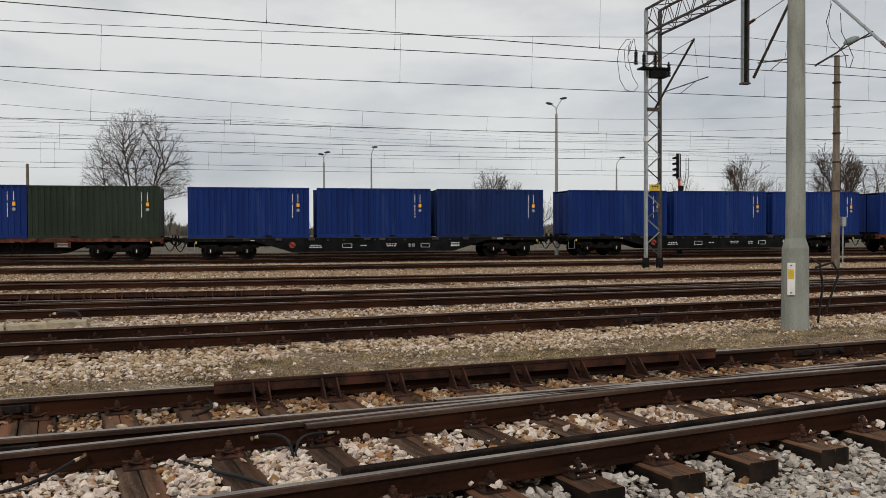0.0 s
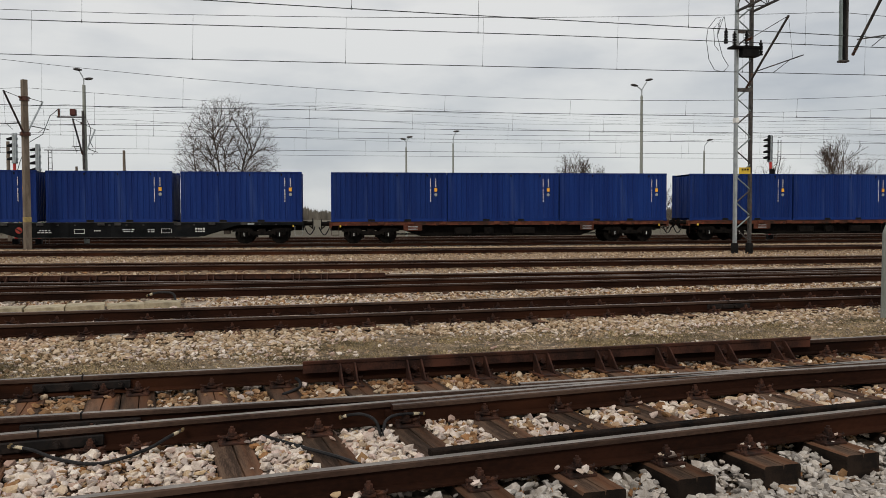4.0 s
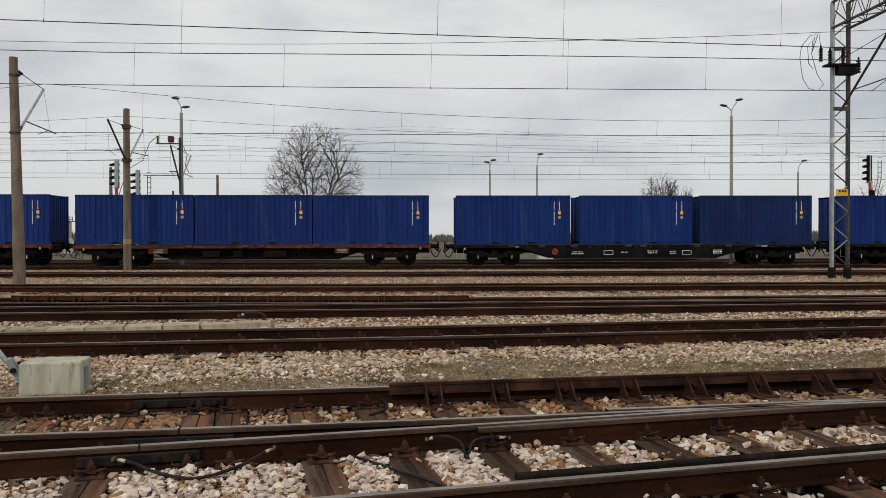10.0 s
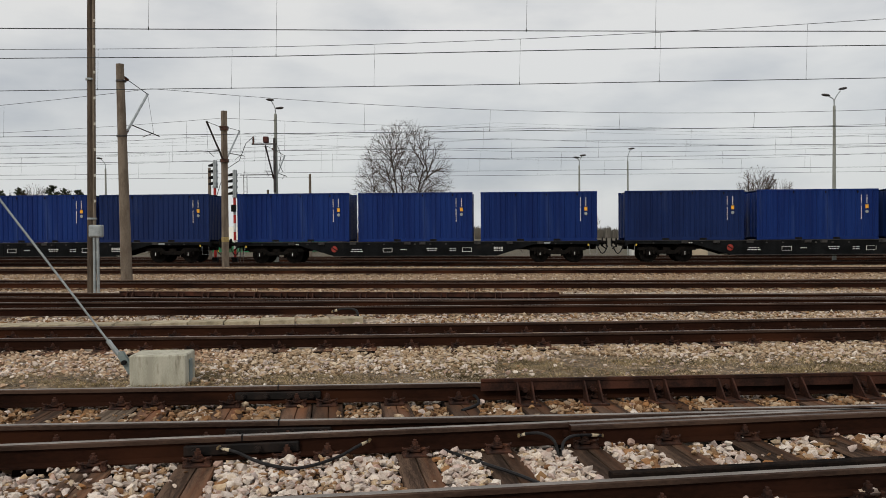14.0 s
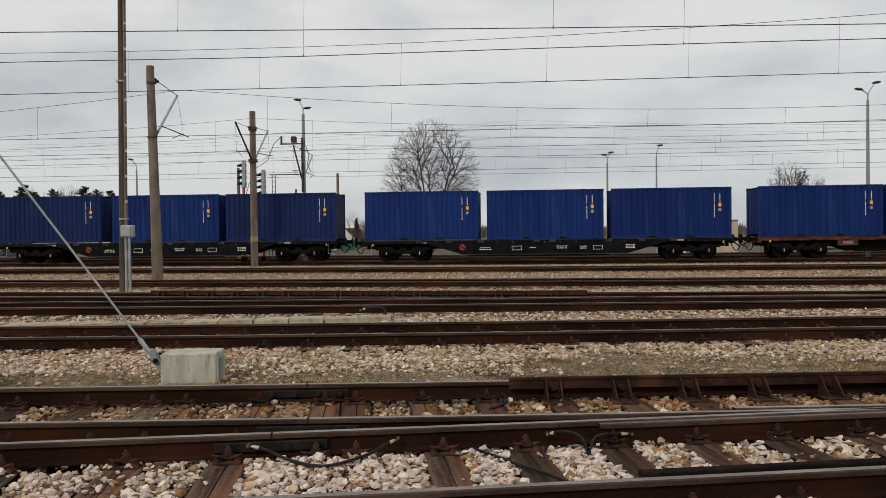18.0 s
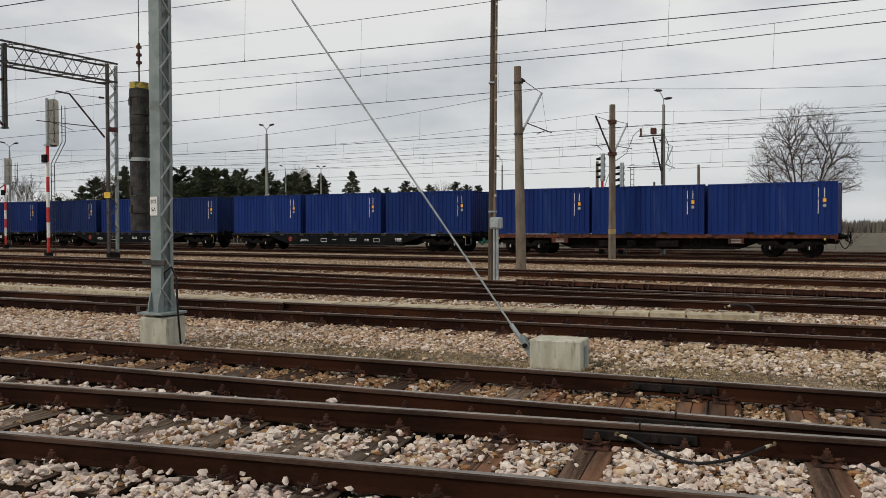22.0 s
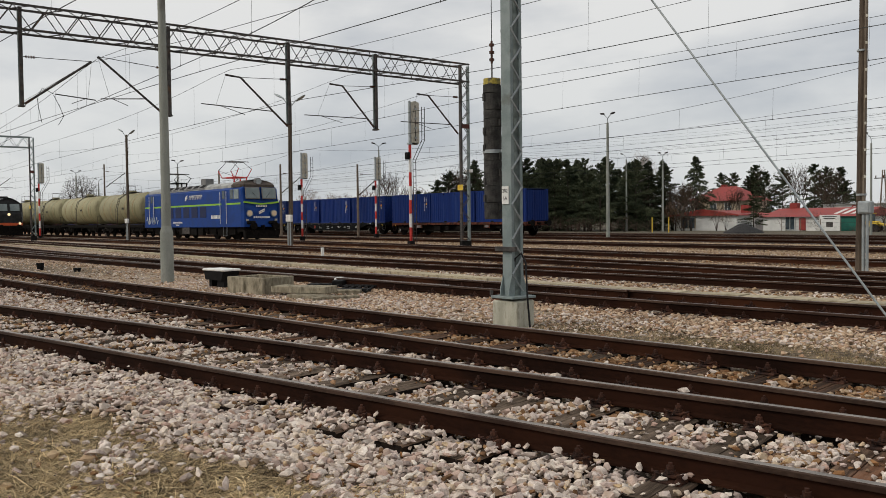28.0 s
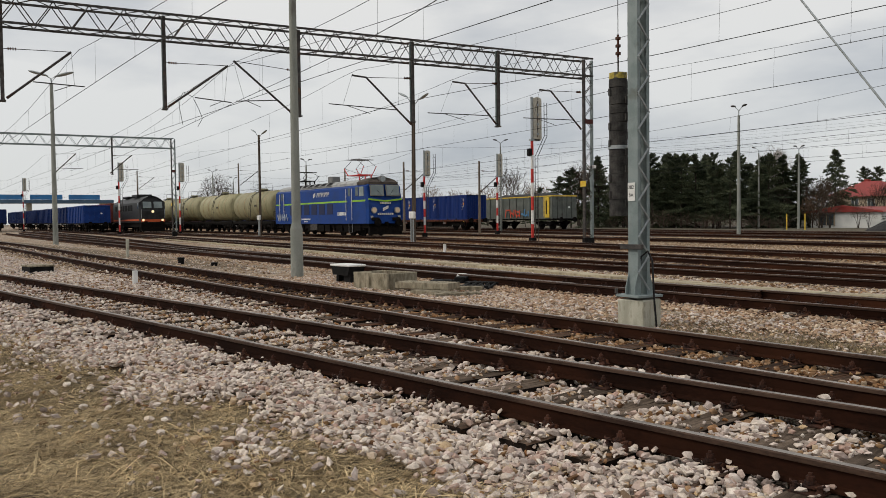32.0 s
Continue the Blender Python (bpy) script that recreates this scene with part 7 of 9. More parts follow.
def fan_tree(x, y, height, seed, label, radius, stems, spread, levels, twig=None, base=None, tip=0.0085):
    """Stems fan out from the foot and fork again and again, until they meet the crown's dome."""
    rng = np.random.default_rng(seed)
    ob = thing("bare_tree", pose(x, y, ground_z(x, y) if base is None else base, 0, 0, seed * 40), label, "tree", "bare trees behind the yard")
    k = height / 12.0
    mid, half = np.array((0, 0, height * 0.53)), np.array((radius, radius, height * 0.53))
    V, F = ([], []), ([], [])

    def turned(d, degrees):
        s = np.cross(d, rng.normal(size=3))
        s /= np.linalg.norm(s) + 1e-6
        o = d + s * math.tan(radians(degrees))
        return o / np.linalg.norm(o)

    todo = []
    for i in range(stems):
        a = 2 * math.pi * (i + rng.uniform(-0.3, 0.3)) / stems
        o = math.tan(radians(spread * (0.25 + 0.75 * ((i * 0.618) % 1))))
        d = np.array((math.cos(a) * o, math.sin(a) * o, 1.0))
        d /= np.linalg.norm(d)
        # the stem's whole reach: from the foot to the dome along its way
        reach = 2 * (d / half) @ (mid / half) / ((d / half) @ (d / half))
        todo.append((np.array((math.cos(a), math.sin(a), 0)) * 0.12 * k - (0, 0, 0.2), d, reach * (0.26 if levels > 6 else 0.29), 0))
    while todo:
        p, d, length, level = todo.pop()
        r0, r1 = (tip * k * 1.42 ** (levels - level - j) for j in (0.0, 1.0))
        for j in range(3):
            d = d + rng.normal(0, 0.05, 3) + np.array((0, 0, 0.035 if level < 4 else 0.015))
            d /= np.linalg.norm(d)
            q = p + d * length / 3
            lim = 1 + 0.05 * noise.noise(tuple(q / k * 0.9 + seed))
            if q[2] > height * 0.1 and level > 3 and np.linalg.norm((q - mid) / half) > lim:
                level = levels
            i = 0 if level < 3 else 1
            branch_tube(V[i], F[i], Vector(p), Vector(q), r0 + (r1 - r0) * j / 3, r0 + (r1 - r0) * (j + 1) / 3)
            if 1 < level < levels and rng.random() < 0.62 * min(1.0, 1.9 * np.linalg.norm((q - mid) / half) ** 2):
                todo.append((q, turned(d, rng.uniform(28, 48)), length * 0.75, max(level + 2, levels - 3)))
            p = q
            if level >= levels:
                break
        if level < levels:
            todo.append((p, turned(d, rng.uniform(3, 14)), length * rng.uniform(0.72, 0.86), level + 1))
            for _ in range(2 if rng.random() < 0.5 else 1):
                todo.append((p, turned(d, rng.uniform(20, 38)), length * rng.uniform(0.65, 0.82), level + 1))
    for nm, i, m in (("trunk", 0, BARK), ("crown", 1, twig or TWIG)):
        raw(nm, V[i], F[i], [m], ob)
    return ob


def dome_tree(x, y, height, seed, label, radius, counts, twig=None, base=None, tip=0.0085):
    """Stems, boughs, branches and twigs in turn reach for evenly strewn ways out to the crown's dome, each from the nearest one before."""
    rng = np.random.default_rng(seed)
    ob = thing("bare_tree", pose(x, y, ground_z(x, y) if base is None else base, 0, 0, seed * 40), label, "tree", "bare trees behind the yard")
    k = height / 12.0
    hub, mid, half = np.array((0, 0, 0.12 * height)), np.array((0, 0, 0.56 * height)), np.array((radius, radius, 0.45 * height))
    V, F = ([], []), ([], [])

    def ways(n):
        i = np.arange(n) + 0.5
        z = 1 - 1.12 * i / n
        a = 2.39996 * i + rng.uniform(0, 6)
        q = np.sqrt(np.maximum(1 - z * z, 0))
        d = np.stack([q * np.cos(a), q * np.sin(a), z], -1) + rng.normal(0, 0.35 / math.sqrt(n), (n, 3))
        return d / np.linalg.norm(d, axis=1)[:, None]

    def goal(d, f):
        """A point on the way from the middle of the crown towards d, at the share f of the dome."""
        lump = 1 + 0.09 * noise.noise(tuple(d * 2.3 + seed)) + 0.04 * noise.noise(tuple(d * 7.0 + seed))
        return mid - (0, 0, 0.12 * height) + (d * half + (0, 0, 0.12 * height * max(d[2], 0))) * f * lump

    def grow(p, q, lift, r0, r1, steps, thick):
        """A curved limb; gives its points."""
        c = p + (q - p) * 0.5 + lift + rng.normal(0, 0.025, 3) * np.linalg.norm(q - p)
        pts = [p * (1 - t) ** 2 + c * 2 * t * (1 - t) + q * t * t for t in np.linspace(0, 1, steps + 1)]
        for j in range(steps):
            branch_tube(V[thick], F[thick], Vector(pts[j]), Vector(pts[j + 1]), r0 + (r1 - r0) * j / steps, r0 + (r1 - r0) * (j + 1) / steps)
        return np.array(pts)

    at, way = [], []
    for d in ways(counts[0]):
        foot = np.array((d[0], d[1], 0)) * 0.14 * k - (0, 0, 0.25)
        pts = grow(foot, goal(d, 0.6), np.array((-d[0], -d[1], 0.6)) * 0.05 * height, tip * k * 13, tip * k * 5, 10, 0)
        at.extend(pts[3:])
        way.extend(pts[3:] - pts[2:-1])
    for level, (n, reach, spread, r0, r1, steps) in enumerate(((counts[1], 0.8, 0.3, 5.0, 2.4, 7), (counts[2], 0.93, 0.4, 2.6, 1.4, 6), (counts[3], 1.0, 0.55, 1.5, 0.8, 5), (counts[4], 1.04, 0.6, 0.85, 0.5, 3))):
        A, W = np.array(at), np.array(way)
        W = W / (np.linalg.norm(W, axis=1)[:, None] + 1e-6)
        for d in ways(n):
            q = goal(d, reach * (1 - spread * rng.random() ** 1.3))
            v = q - A
            dist = np.linalg.norm(v, axis=1)
            turn = 1 - np.einsum("ij,ij->i", v, W) / (dist + 1e-6)
            i = int(np.argmin(dist * (0.5 + turn) + (dist < 0.25 * k) * 5))
            pts = grow(A[i], q, W[i] * dist[i] * 0.1 + (0, 0, 0.03 * dist[i]), tip * k * r0, tip * k * r1, steps if dist[i] > 1.2 * k else max(2, steps // 2), 0 if level == 0 else 1)
            at.extend(pts[1:])
            way.extend(pts[1:] - pts[:-1])
    for nm, i, m in (("trunk", 0, BARK), ("crown", 1, twig or TWIG)):
        raw(nm, V[i], F[i], [m], ob)
    return ob


BIG = dome_tree(-8.95, 80, 12.8, 4, "large bare deciduous tree with many fine twigs", 4.9, (7, 46, 270, 1200, 4200), base=-0.3, tip=0.0098)
SMALL = fan_tree(28.6, 95, 9.0, 7, "bare tree with thin upright twigs", 2.8, 4, 26, 6, tip=0.015)
ROUND = dome_tree(48.3, 85, 8.3, 11, "bare bushy tree behind the train", 2.9, (6, 20, 70, 210, 480), TWIG_RED, tip=0.0095)
WARM = bare_tree(-104, 82, 9.0, 13, "bare tree with warm brown twigs", 3.2, 0.2, 650, 2, TWIG_WARM, tip=0.02)
bare_tree(-68.9, 84, 9.9, 17, "pale leafless birch among dark conifers", 2.3, 0.25, 1100, 1, TWIG_PALE, tip=0.014)
for k, (src, x, y, s) in enumerate(((ROUND, 55.2, 85, 1.02), (SMALL, 57.0, 86, 1.14), (ROUND, 60.0, 85.5, 1.0), (SMALL, 67.6, 85, 1.28), (ROUND, 72.2, 84, 1.25), (SMALL, 70.5, 87, 1.2), (ROUND, 80, 90, 1.3), (BIG, 85, 92, 0.75), (SMALL, 37, 100, 0.7), (SMALL, 42, 100, 0.65),
                                    (SMALL, 31.9, 96, 0.85), (SMALL, 34.2, 97, 0.6), (SMALL, 14, 130, 0.6), (WARM, -20, 140, 0.6), (WARM, -27, 140, 0.5), (SMALL, -12, 150, 0.6), (ROUND, -97, 85, 0.9), (WARM, -112, 80, 0.8), (WARM, -120, 84, 0.75), (SMALL, -94, 74, 1.0), (SMALL, -90, 72, 0.95),
                                    (ROUND, -132, 78, 0.8), (WARM, -140, 75, 0.85), (WARM, -150, 72, 0.8), (ROUND, -165, 60, 1.2), (BIG, -170, 42, 0.85), (ROUND, -185, 55, 1.2), (BIG, -200, 70, 0.7), (SMALL, -63.5, 83, 0.6), (SMALL, -59.8, 80, 0.62), (WARM, -61.5, 81, 0.42), (ROUND, -58.3, 79.6, 0.5), (ROUND, -65, 80, 0.6),
                                    (SMALL, -73, 118, 1.0), (SMALL, -69, 121, 1.05), (SMALL, -63, 118, 0.95), (ROUND, -33, 140, 0.75), (ROUND, -27, 130, 0.7), (ROUND, -45, 130, 0.6), (SMALL, -52.6, 101, 0.65), (SMALL, -121.9, 82, 1.12), (WARM, -143, 82, 0.8), (WARM, -137, 82, 0.75), (WARM, -131, 82, 0.85), (ROUND, -66.2, 96, 0.62), (SMALL, -64.4, 97, 0.6), (ROUND, -62.3, 96, 0.52), (ROUND, -60.2, 96, 0.6), (SMALL, -61, 83, 0.62), (ROUND, -60.0, 80.6, 0.36), (ROUND, -55.6, 80.5, 0.34), (ROUND, -54.2, 80.2, 0.3), (ROUND, -38.3, 84, 0.48), (ROUND, -39.4, 85, 0.42), (ROUND, -37, 84.5, 0.4), (ROUND, -31, 132, 0.7), (ROUND, -21, 128, 0.75), (ROUND, -16, 130, 0.8))):
    copy_thing(src, pose(x, y, ground_z(x, y), 0, 0, 47 * k) @ Matrix.Scale(s, 4))


def conifer(x, y, height, seed, slim, label, clumps=900, name="conifer", pine=False):
    """A trunk with boughs at uneven heights, each hung with short sprays of needles."""
    rng = random.Random(seed)
    ob = thing(name, pose(x, y, ground_z(x, y), 0, 0, 60 * seed), label, "tree", "dark conifers behind the yard")
    part("trunk", tube(B(), (0, 0, -0.2), (0, 0, height * 0.97), height * 0.014, 0.03, seg=7), BARK, ob)
    V, F = [], []
    boughs = 74 if pine else 120
    for i in range(boughs):
        t = (i + rng.random()) / boughs
        z = height * ((0.12 if pine else 0.05) + (0.86 if pine else 0.94) * t)
        full = (1 - t) ** (0.74 if pine else 0.95)
        reach = height * slim * full * rng.choice((0.5, 0.75, 0.95, 1.1, 1.3, 1.5) if pine else (0.65, 0.85, 1.0, 1.1, 1.35)) + 0.12
        a = rng.uniform(0, 2 * math.pi)
        lift = (0.2 if pine else -0.22) + (0.9 if pine else 0.5) * t * t
        tuft = rng.uniform(0.32, 0.55) * (1 - 0.35 * t)
        for k in range(int(clumps / boughs)):
            u = 1.0 - rng.random() ** 1.5 * (0.85 if pine else 0.95)
            b = a + rng.gauss(0, 0.24) * (1.3 - 0.6 * u)
            hang = rng.uniform(-0.12, 0.12) * (1.5 - u)
            c = Vector((math.cos(b) * u * reach, math.sin(b) * u * reach, z + lift * u * reach - 0.2 * u * u * reach + hang))
            out = Vector((math.cos(b), math.sin(b), 0.45 if pine else 0.1)).normalized()
            for q in range(4):
                d = (out + Vector((rng.uniform(-1, 1), rng.uniform(-1, 1), rng.uniform(-0.6, 1.0))) * 0.85).normalized()
                w = d.orthogonal().normalized() * 0.032 * rng.uniform(0.7, 1.5)
                e = c + d * rng.uniform(0.2, tuft)
                n = len(V)
                V.extend((c - w, c + w, e))
                F.append((n, n + 1, n + 2))
    raw("crown", V, F, [NEEDLE], ob)
    return ob


C1 = conifer(-78, 76, 8.4, 1, 0.27, "dark green pine in the belt behind the yard", 3400, pine=True)
C2 = conifer(-61.5, 85, 8.8, 2, 0.33, "tall pointed dark spruce", 4600)
C3 = conifer(-72, 78, 7.6, 3, 0.33, "broad dark pine in the belt behind the yard", 3800, pine=True)
C4 = conifer(-86, 79, 8.6, 4, 0.28, "slender dark pine in the belt behind the yard", 2800, pine=True)
rng = random.Random(5)
k = 0
for row, (y0, n) in enumerate(((74, 13), (77.5, 14), (82, 12))):
    for i in range(n):
        x = -91 + i * (27.5 / n) + rng.uniform(-0.9, 0.9) + row * 0.9
        src = (C1, C3, C4, C3, C1, C2)[(k * 5) % 6]
        want = (8.9 + (x + 84) * -0.055) * rng.uniform(0.84, 1.1) * (0.97 + 0.03 * row)
        s = want / {C1.name: 8.4, C2.name: 8.8, C3.name: 7.6, C4.name: 8.6}[src.name]
        copy_thing(src, pose(x, y0 + rng.uniform(-1.2, 1.2), ground_z(x, y0), 0, 0, rng.uniform(0, 360)) @ Matrix.Scale(s, 4))
        k += 1
for x, y, s, src in ((-76.2, 112, 0.98, C1), (-72.0, 113, 0.96, C1), (-62.3, 101, 0.86, C4), (-71.9, 88, 1.08, C2), (-73, 110, 0.93, C4), (-70.8, 111, 0.9, C1), (-97.7, 70, 0.68, C1), (-93.1, 70, 0.92, C3), (-90.7, 70, 0.96, C1), (-24, 118, 0.46, C2), (-26.3, 119, 0.36, C2),
                     (-67.5, 80, 0.94, C2), (-65.6, 84, 0.97, C2), (-103, 71, 0.5, C1), (-108, 66, 0.45, C3), (-117, 70, 0.55, C1), (-128, 66, 0.55, C3), (-22.3, 121, 0.36, C2), (-50.4, 79.5, 0.5, C4),
                     (-78, 124, 1.15, C4), (-74.5, 126, 1.1, C1), (-68, 124, 1.1, C4), (-65, 122, 1.05, C1), (-62.5, 121, 1.0, C4), (-52.3, 102, 0.76, C3), (-50.6, 102, 0.55, C1), (-37.8, 100, 0.5, C3), (-36.3, 100, 0.42, C3)):
    copy_thing(src, pose(x, y, ground_z(x, y), 0, 0, x * 37 % 360) @ Matrix.Scale(s, 4))
BUSH = bare_tree(-60.5, 81, 2.6, 23, "low leafless brown bush", 1.7, 0.05, 110, 5, TWIG_RED, "bush", tip=0.024)
for i in range(26):
    x = -88 + i * 1.7 + rng.uniform(-0.6, 0.6)
    if -83 < x < -56 or x > -50:
        copy_thing(BUSH, pose(x, 71.5 + rng.uniform(-1, 2) + (12 if x > -50 else 0), ground_z(x, 72), 0, 0, rng.uniform(0, 360)) @ Matrix.Scale(rng.uniform(0.5, 1.0), 4))
for i in range(16):
    x = -20 + i * 7 + rng.uniform(-2, 2)
    copy_thing(BUSH, pose(x, 84 + rng.uniform(-4, 10), ground_z(x, 90), 0, 0, rng.uniform(0, 360)) @ Matrix.Scale(rng.uniform(0.6, 1.2), 4))
for i in range(8):
    x = -18.6 + i * 0.75 + rng.uniform(-0.3, 0.3)
    copy_thing(BUSH, pose(x, 94 + rng.uniform(-2, 2), ground_z(x, 94), 0, 0, rng.uniform(0, 360)) @ Matrix.Scale(rng.uniform(0.95, 1.3), 4))


def gable(name, x, y, w, d, wall_h, roof_h, rz, wall, roof, label, hip=False, over=0.35):
    ob = thing(name, pose(x, y, ground_z(x, y) - 0.05, 0, 0, rz), label, "building")
    part("wall", box(B(), (0, 0, wall_h / 2), (w, d, wall_h)), wall, ob)
    bm = B()
    a, b = w / 2 + over, d / 2 + over
    if hip:
        vs = [bm.verts.new(v) for v in ((-a, -b, wall_h), (a, -b, wall_h), (a, b, wall_h), (-a, b, wall_h), (-a * 0.3, 0, wall_h + roof_h), (a * 0.3, 0, wall_h + roof_h))]
        for f in ((0, 1, 5, 4), (1, 2, 5), (2, 3, 4, 5), (3, 0, 4), (3, 2, 1, 0)):
            bm.faces.new([vs[i] for i in f])
    else:
        prism(bm, [(-b, wall_h), (b, wall_h), (0, wall_h + roof_h)], -a, a, lambda q, u, v: (q, u, v))
    bmesh.ops.recalc_face_normals(bm, faces=bm.faces)
    part("roof", bm, roof, ob)
    return ob


def opening(ob, name, x, y, z, w, h, material, frame=True):
    o = part(name, box(B(), (x, y, z), (w, 0.08, h)), material, ob)
    if frame:
        bm = B()
        for s in (-1, 1):
            box(bm, (x + s * w / 2, y - 0.02, z), (0.07, 0.1, h + 0.1))
            box(bm, (x, y - 0.02, z + s * h / 2), (w, 0.1, 0.07))
        box(bm, (x, y - 0.02, z), (0.05, 0.1, h))
        part("frame", bm, WALL_WHITE, o)


TEAL = surf("teal_sheet_wall", (0.01, 0.09, 0.07), (0.018, 0.13, 0.1), 1.0, 0.6, 0, 0, 20)
S1 = gable("shed", -58.2, 86.0, 8.0, 8.4, 1.75, 0.62, 90, WALL_WHITE, ROOF_RED, "low white shed with a shallow red gable roof")
part("window", box(B(), (-4.03, 2.2, 0.95), (0.08, 1.9, 1.2)), GLASS, S1)
for u in (1.25, 2.2, 3.15):
    part("window_frame", box(B(), (-4.06, u, 0.95), (0.1, 0.09, 1.3)), WALL_BEIGE, S1)
part("verge_board", prism(B(), [(-4.6, 1.68), (0, 2.32), (4.6, 1.68), (4.6, 1.86), (0, 2.52), (-4.6, 1.86)], -4.42, -4.34, lambda w, u, v: (w, u, v)), ROOF_RED, S1)
part("wall_lamp", box(B(), (-4.05, -0.6, 1.75), (0.12, 0.2, 0.16)), WALL_WHITE, S1)
part("chimney", box(B(), (-1.0, -3.4, 2.5), (0.7, 0.9, 0.9)), ROOF_RED, S1)
S2 = gable("house", -69.8, 104, 7.4, 7.4, 3.8, 2.1, 0, WALL_BEIGE, ROOF_RED, "two-storey beige house with a red hipped roof", True, 0.6)
for q in (-2.4, 0.1, 2.4):
    opening(S2, "window", q, -3.73, 2.95, 1.0, 1.1, GLASS)
    opening(S2, "window", q, -3.73, 1.1, 1.0, 1.1, GLASS)
part("chimney", box(B(), (-1.0, 0.5, 5.75), (0.6, 0.6, 0.9)), ROOF_RED, S2)
S3 = gable("shed", -46.75, 88.0, 10.6, 8, 1.55, 0.95, 0, WALL_WHITE, ROOF_RED, "long white shed with a red sheet roof")
opening(S3, "window", -2.1, -4.03, 0.85, 1.1, 1.4, GLASS)
part("door", box(B(), (-0.7, -4.03, 0.75), (0.7, 0.08, 1.3)), ROOF_RED, S3, "red door")
part("teal_wall", box(B(), (3.4, -4.06, 0.78), (3.7, 0.1, 1.56)), TEAL, S3, "dark teal sheet wall")
for i in range(3):
    part("skylight", box(B(), (2.4 + 0.9 * i, -1.9, 2.07), (0.45, 2.6, 0.04), m=pose(0, 0, 0, 0, 0, 0) @ pose(0, -1.9, 2.07, 12.2, 0, 0) @ pose(0, 1.9, -2.07)), WALL_WHITE, S3, "pale translucent roof strip")
part("chimney", box(B(), (-4.0, 0.2, 2.75), (0.9, 0.6, 0.7)), ROOF_RED, S3)
SB = thing("notice_board", pose(-43.45, 82, ground_z(-43.4, 82)), "white notice board with unreadable dark lines", "sign")
part("board", box(B(), (0, 0, 0.85), (2.1, 0.08, 1.6)), WALL_WHITE, SB)
for i in range(2):
    part("line", box(B(), (0, -0.05, 1.5 - 0.2 * i), (1.5 - 0.3 * i, 0.02, 0.08)), DARKSTEEL, SB)
part("panel", box(B(), (0, -0.05, 0.7), (0.7, 0.02, 0.5), rz=0), DARKSTEEL, SB)
for q in (-0.8, 0.8):
    part("post", box(B(), (q, 0.05, 0.02), (0.1, 0.1, 0.3)), DARKSTEEL, SB)
S4 = gable("office_building", -50.6, 103, 6.4, 6, 3.0, 0.12, 0, WALL_WHITE, WALL_WHITE, "white flat-roofed office building with red window bays")
part("red_bay", box(B(), (1.6, -3.03, 2.2), (2.4, 0.06, 1.3)), ROOF_RED, S4, "red window bay")
for q in (1.05, 2.1):
    opening(S4, "window", q, -3.08, 2.25, 0.75, 0.9, GLASS)
for x in (-43.6, -42.0):
    WC = thing("white_cabinet", pose(x, 90, ground_z(x, 90)), "white container cabinet with a round fan", "cabinet", "white cabinets")
    part("case", box(B(), (0, 0, 0.8), (1.4, 1.2, 1.6), bev=0.05), WALL_WHITE, WC)
    part("fan", tube(B(), (0, -0.6, 0.75), (0, -0.66, 0.75), 0.4, seg=16), LOCO_GREY, WC)
HALL = thing("tent_hall", pose(-25.0, 90, ground_z(-25, 90)), "low tent hall with green walls and white roof", "hall")
part("wall", box(B(), (0, 0, 0.55), (11.4, 8, 1.1)), GREENWALL, HALL, "green tarpaulin wall")
bm = B()
lo, hi = [(-4.1, 1.1), (4.1, 1.1)], [(-2.0, 2.72), (2.0, 2.72)]
vs = [bm.verts.new(v) for v in ((-5.75, -4.1, 1.1), (5.75, -4.1, 1.1), (5.75, 4.1, 1.1), (-5.75, 4.1, 1.1), (-5.2, -1.9, 2.72), (4.6, -1.9, 2.72), (4.6, 1.9, 2.72), (-5.2, 1.9, 2.72))]
for f in ((0, 1, 5, 4), (1, 2, 6, 5), (2, 3, 7, 6), (3, 0, 4, 7), (4, 5, 6, 7), (3, 2, 1, 0)):
    bm.faces.new([vs[i] for i in f])
part("roof", bm, PVC, HALL, "white tarpaulin roof")
for i in range(7):
    part("rib", box(B(), (-5.6 + i * 1.87, -4.03, 0.55), (0.06, 0.06, 1.1)), GALV, HALL)
TENT = thing("tent", pose(-38.8, 92, ground_z(-38.8, 92)), "white rounded tent hall beside rubble", "tent")
part("canopy", prism(B(), [(-2.4, 0), (-2.4, 1.0), (-1.9, 1.6), (-0.8, 1.85), (0.8, 1.85), (1.9, 1.6), (2.4, 1.0), (2.4, 0)], -1.7, 1.7, lambda w, u, v: (w, u, v)), PVC, TENT)
part("skirt", box(B(), (0, -2.43, 0.4), (3.3, 0.06, 0.8)), CONCRETE, TENT)
SILO = thing("silo", pose(-42.3, 104, ground_z(-42, 104)), "round beige concrete silo with a railing on top", "silo")
part("drum", tube(B(), (0, 0, 0), (0, 0, 3.75), 1.0, seg=20), WALL_BEIGE, SILO)
part("cap", box(B(), (0.2, 0, 4.0), (0.5, 0.5, 0.5)), YELLOW, SILO)
bm = B()
for i in range(10):
    a, b2 = radians(36 * i), radians(36 * i + 36)
    tube(bm, (1.15 * math.cos(a), 1.15 * math.sin(a), 3.7), (1.15 * math.cos(a), 1.15 * math.sin(a), 4.3), 0.025, seg=4)
    for z in (3.75, 4.0, 4.3):
        tube(bm, (1.15 * math.cos(a), 1.15 * math.sin(a), z), (1.15 * math.cos(b2), 1.15 * math.sin(b2), z), 0.025, seg=4)
part("railing", bm, DARKSTEEL, SILO)
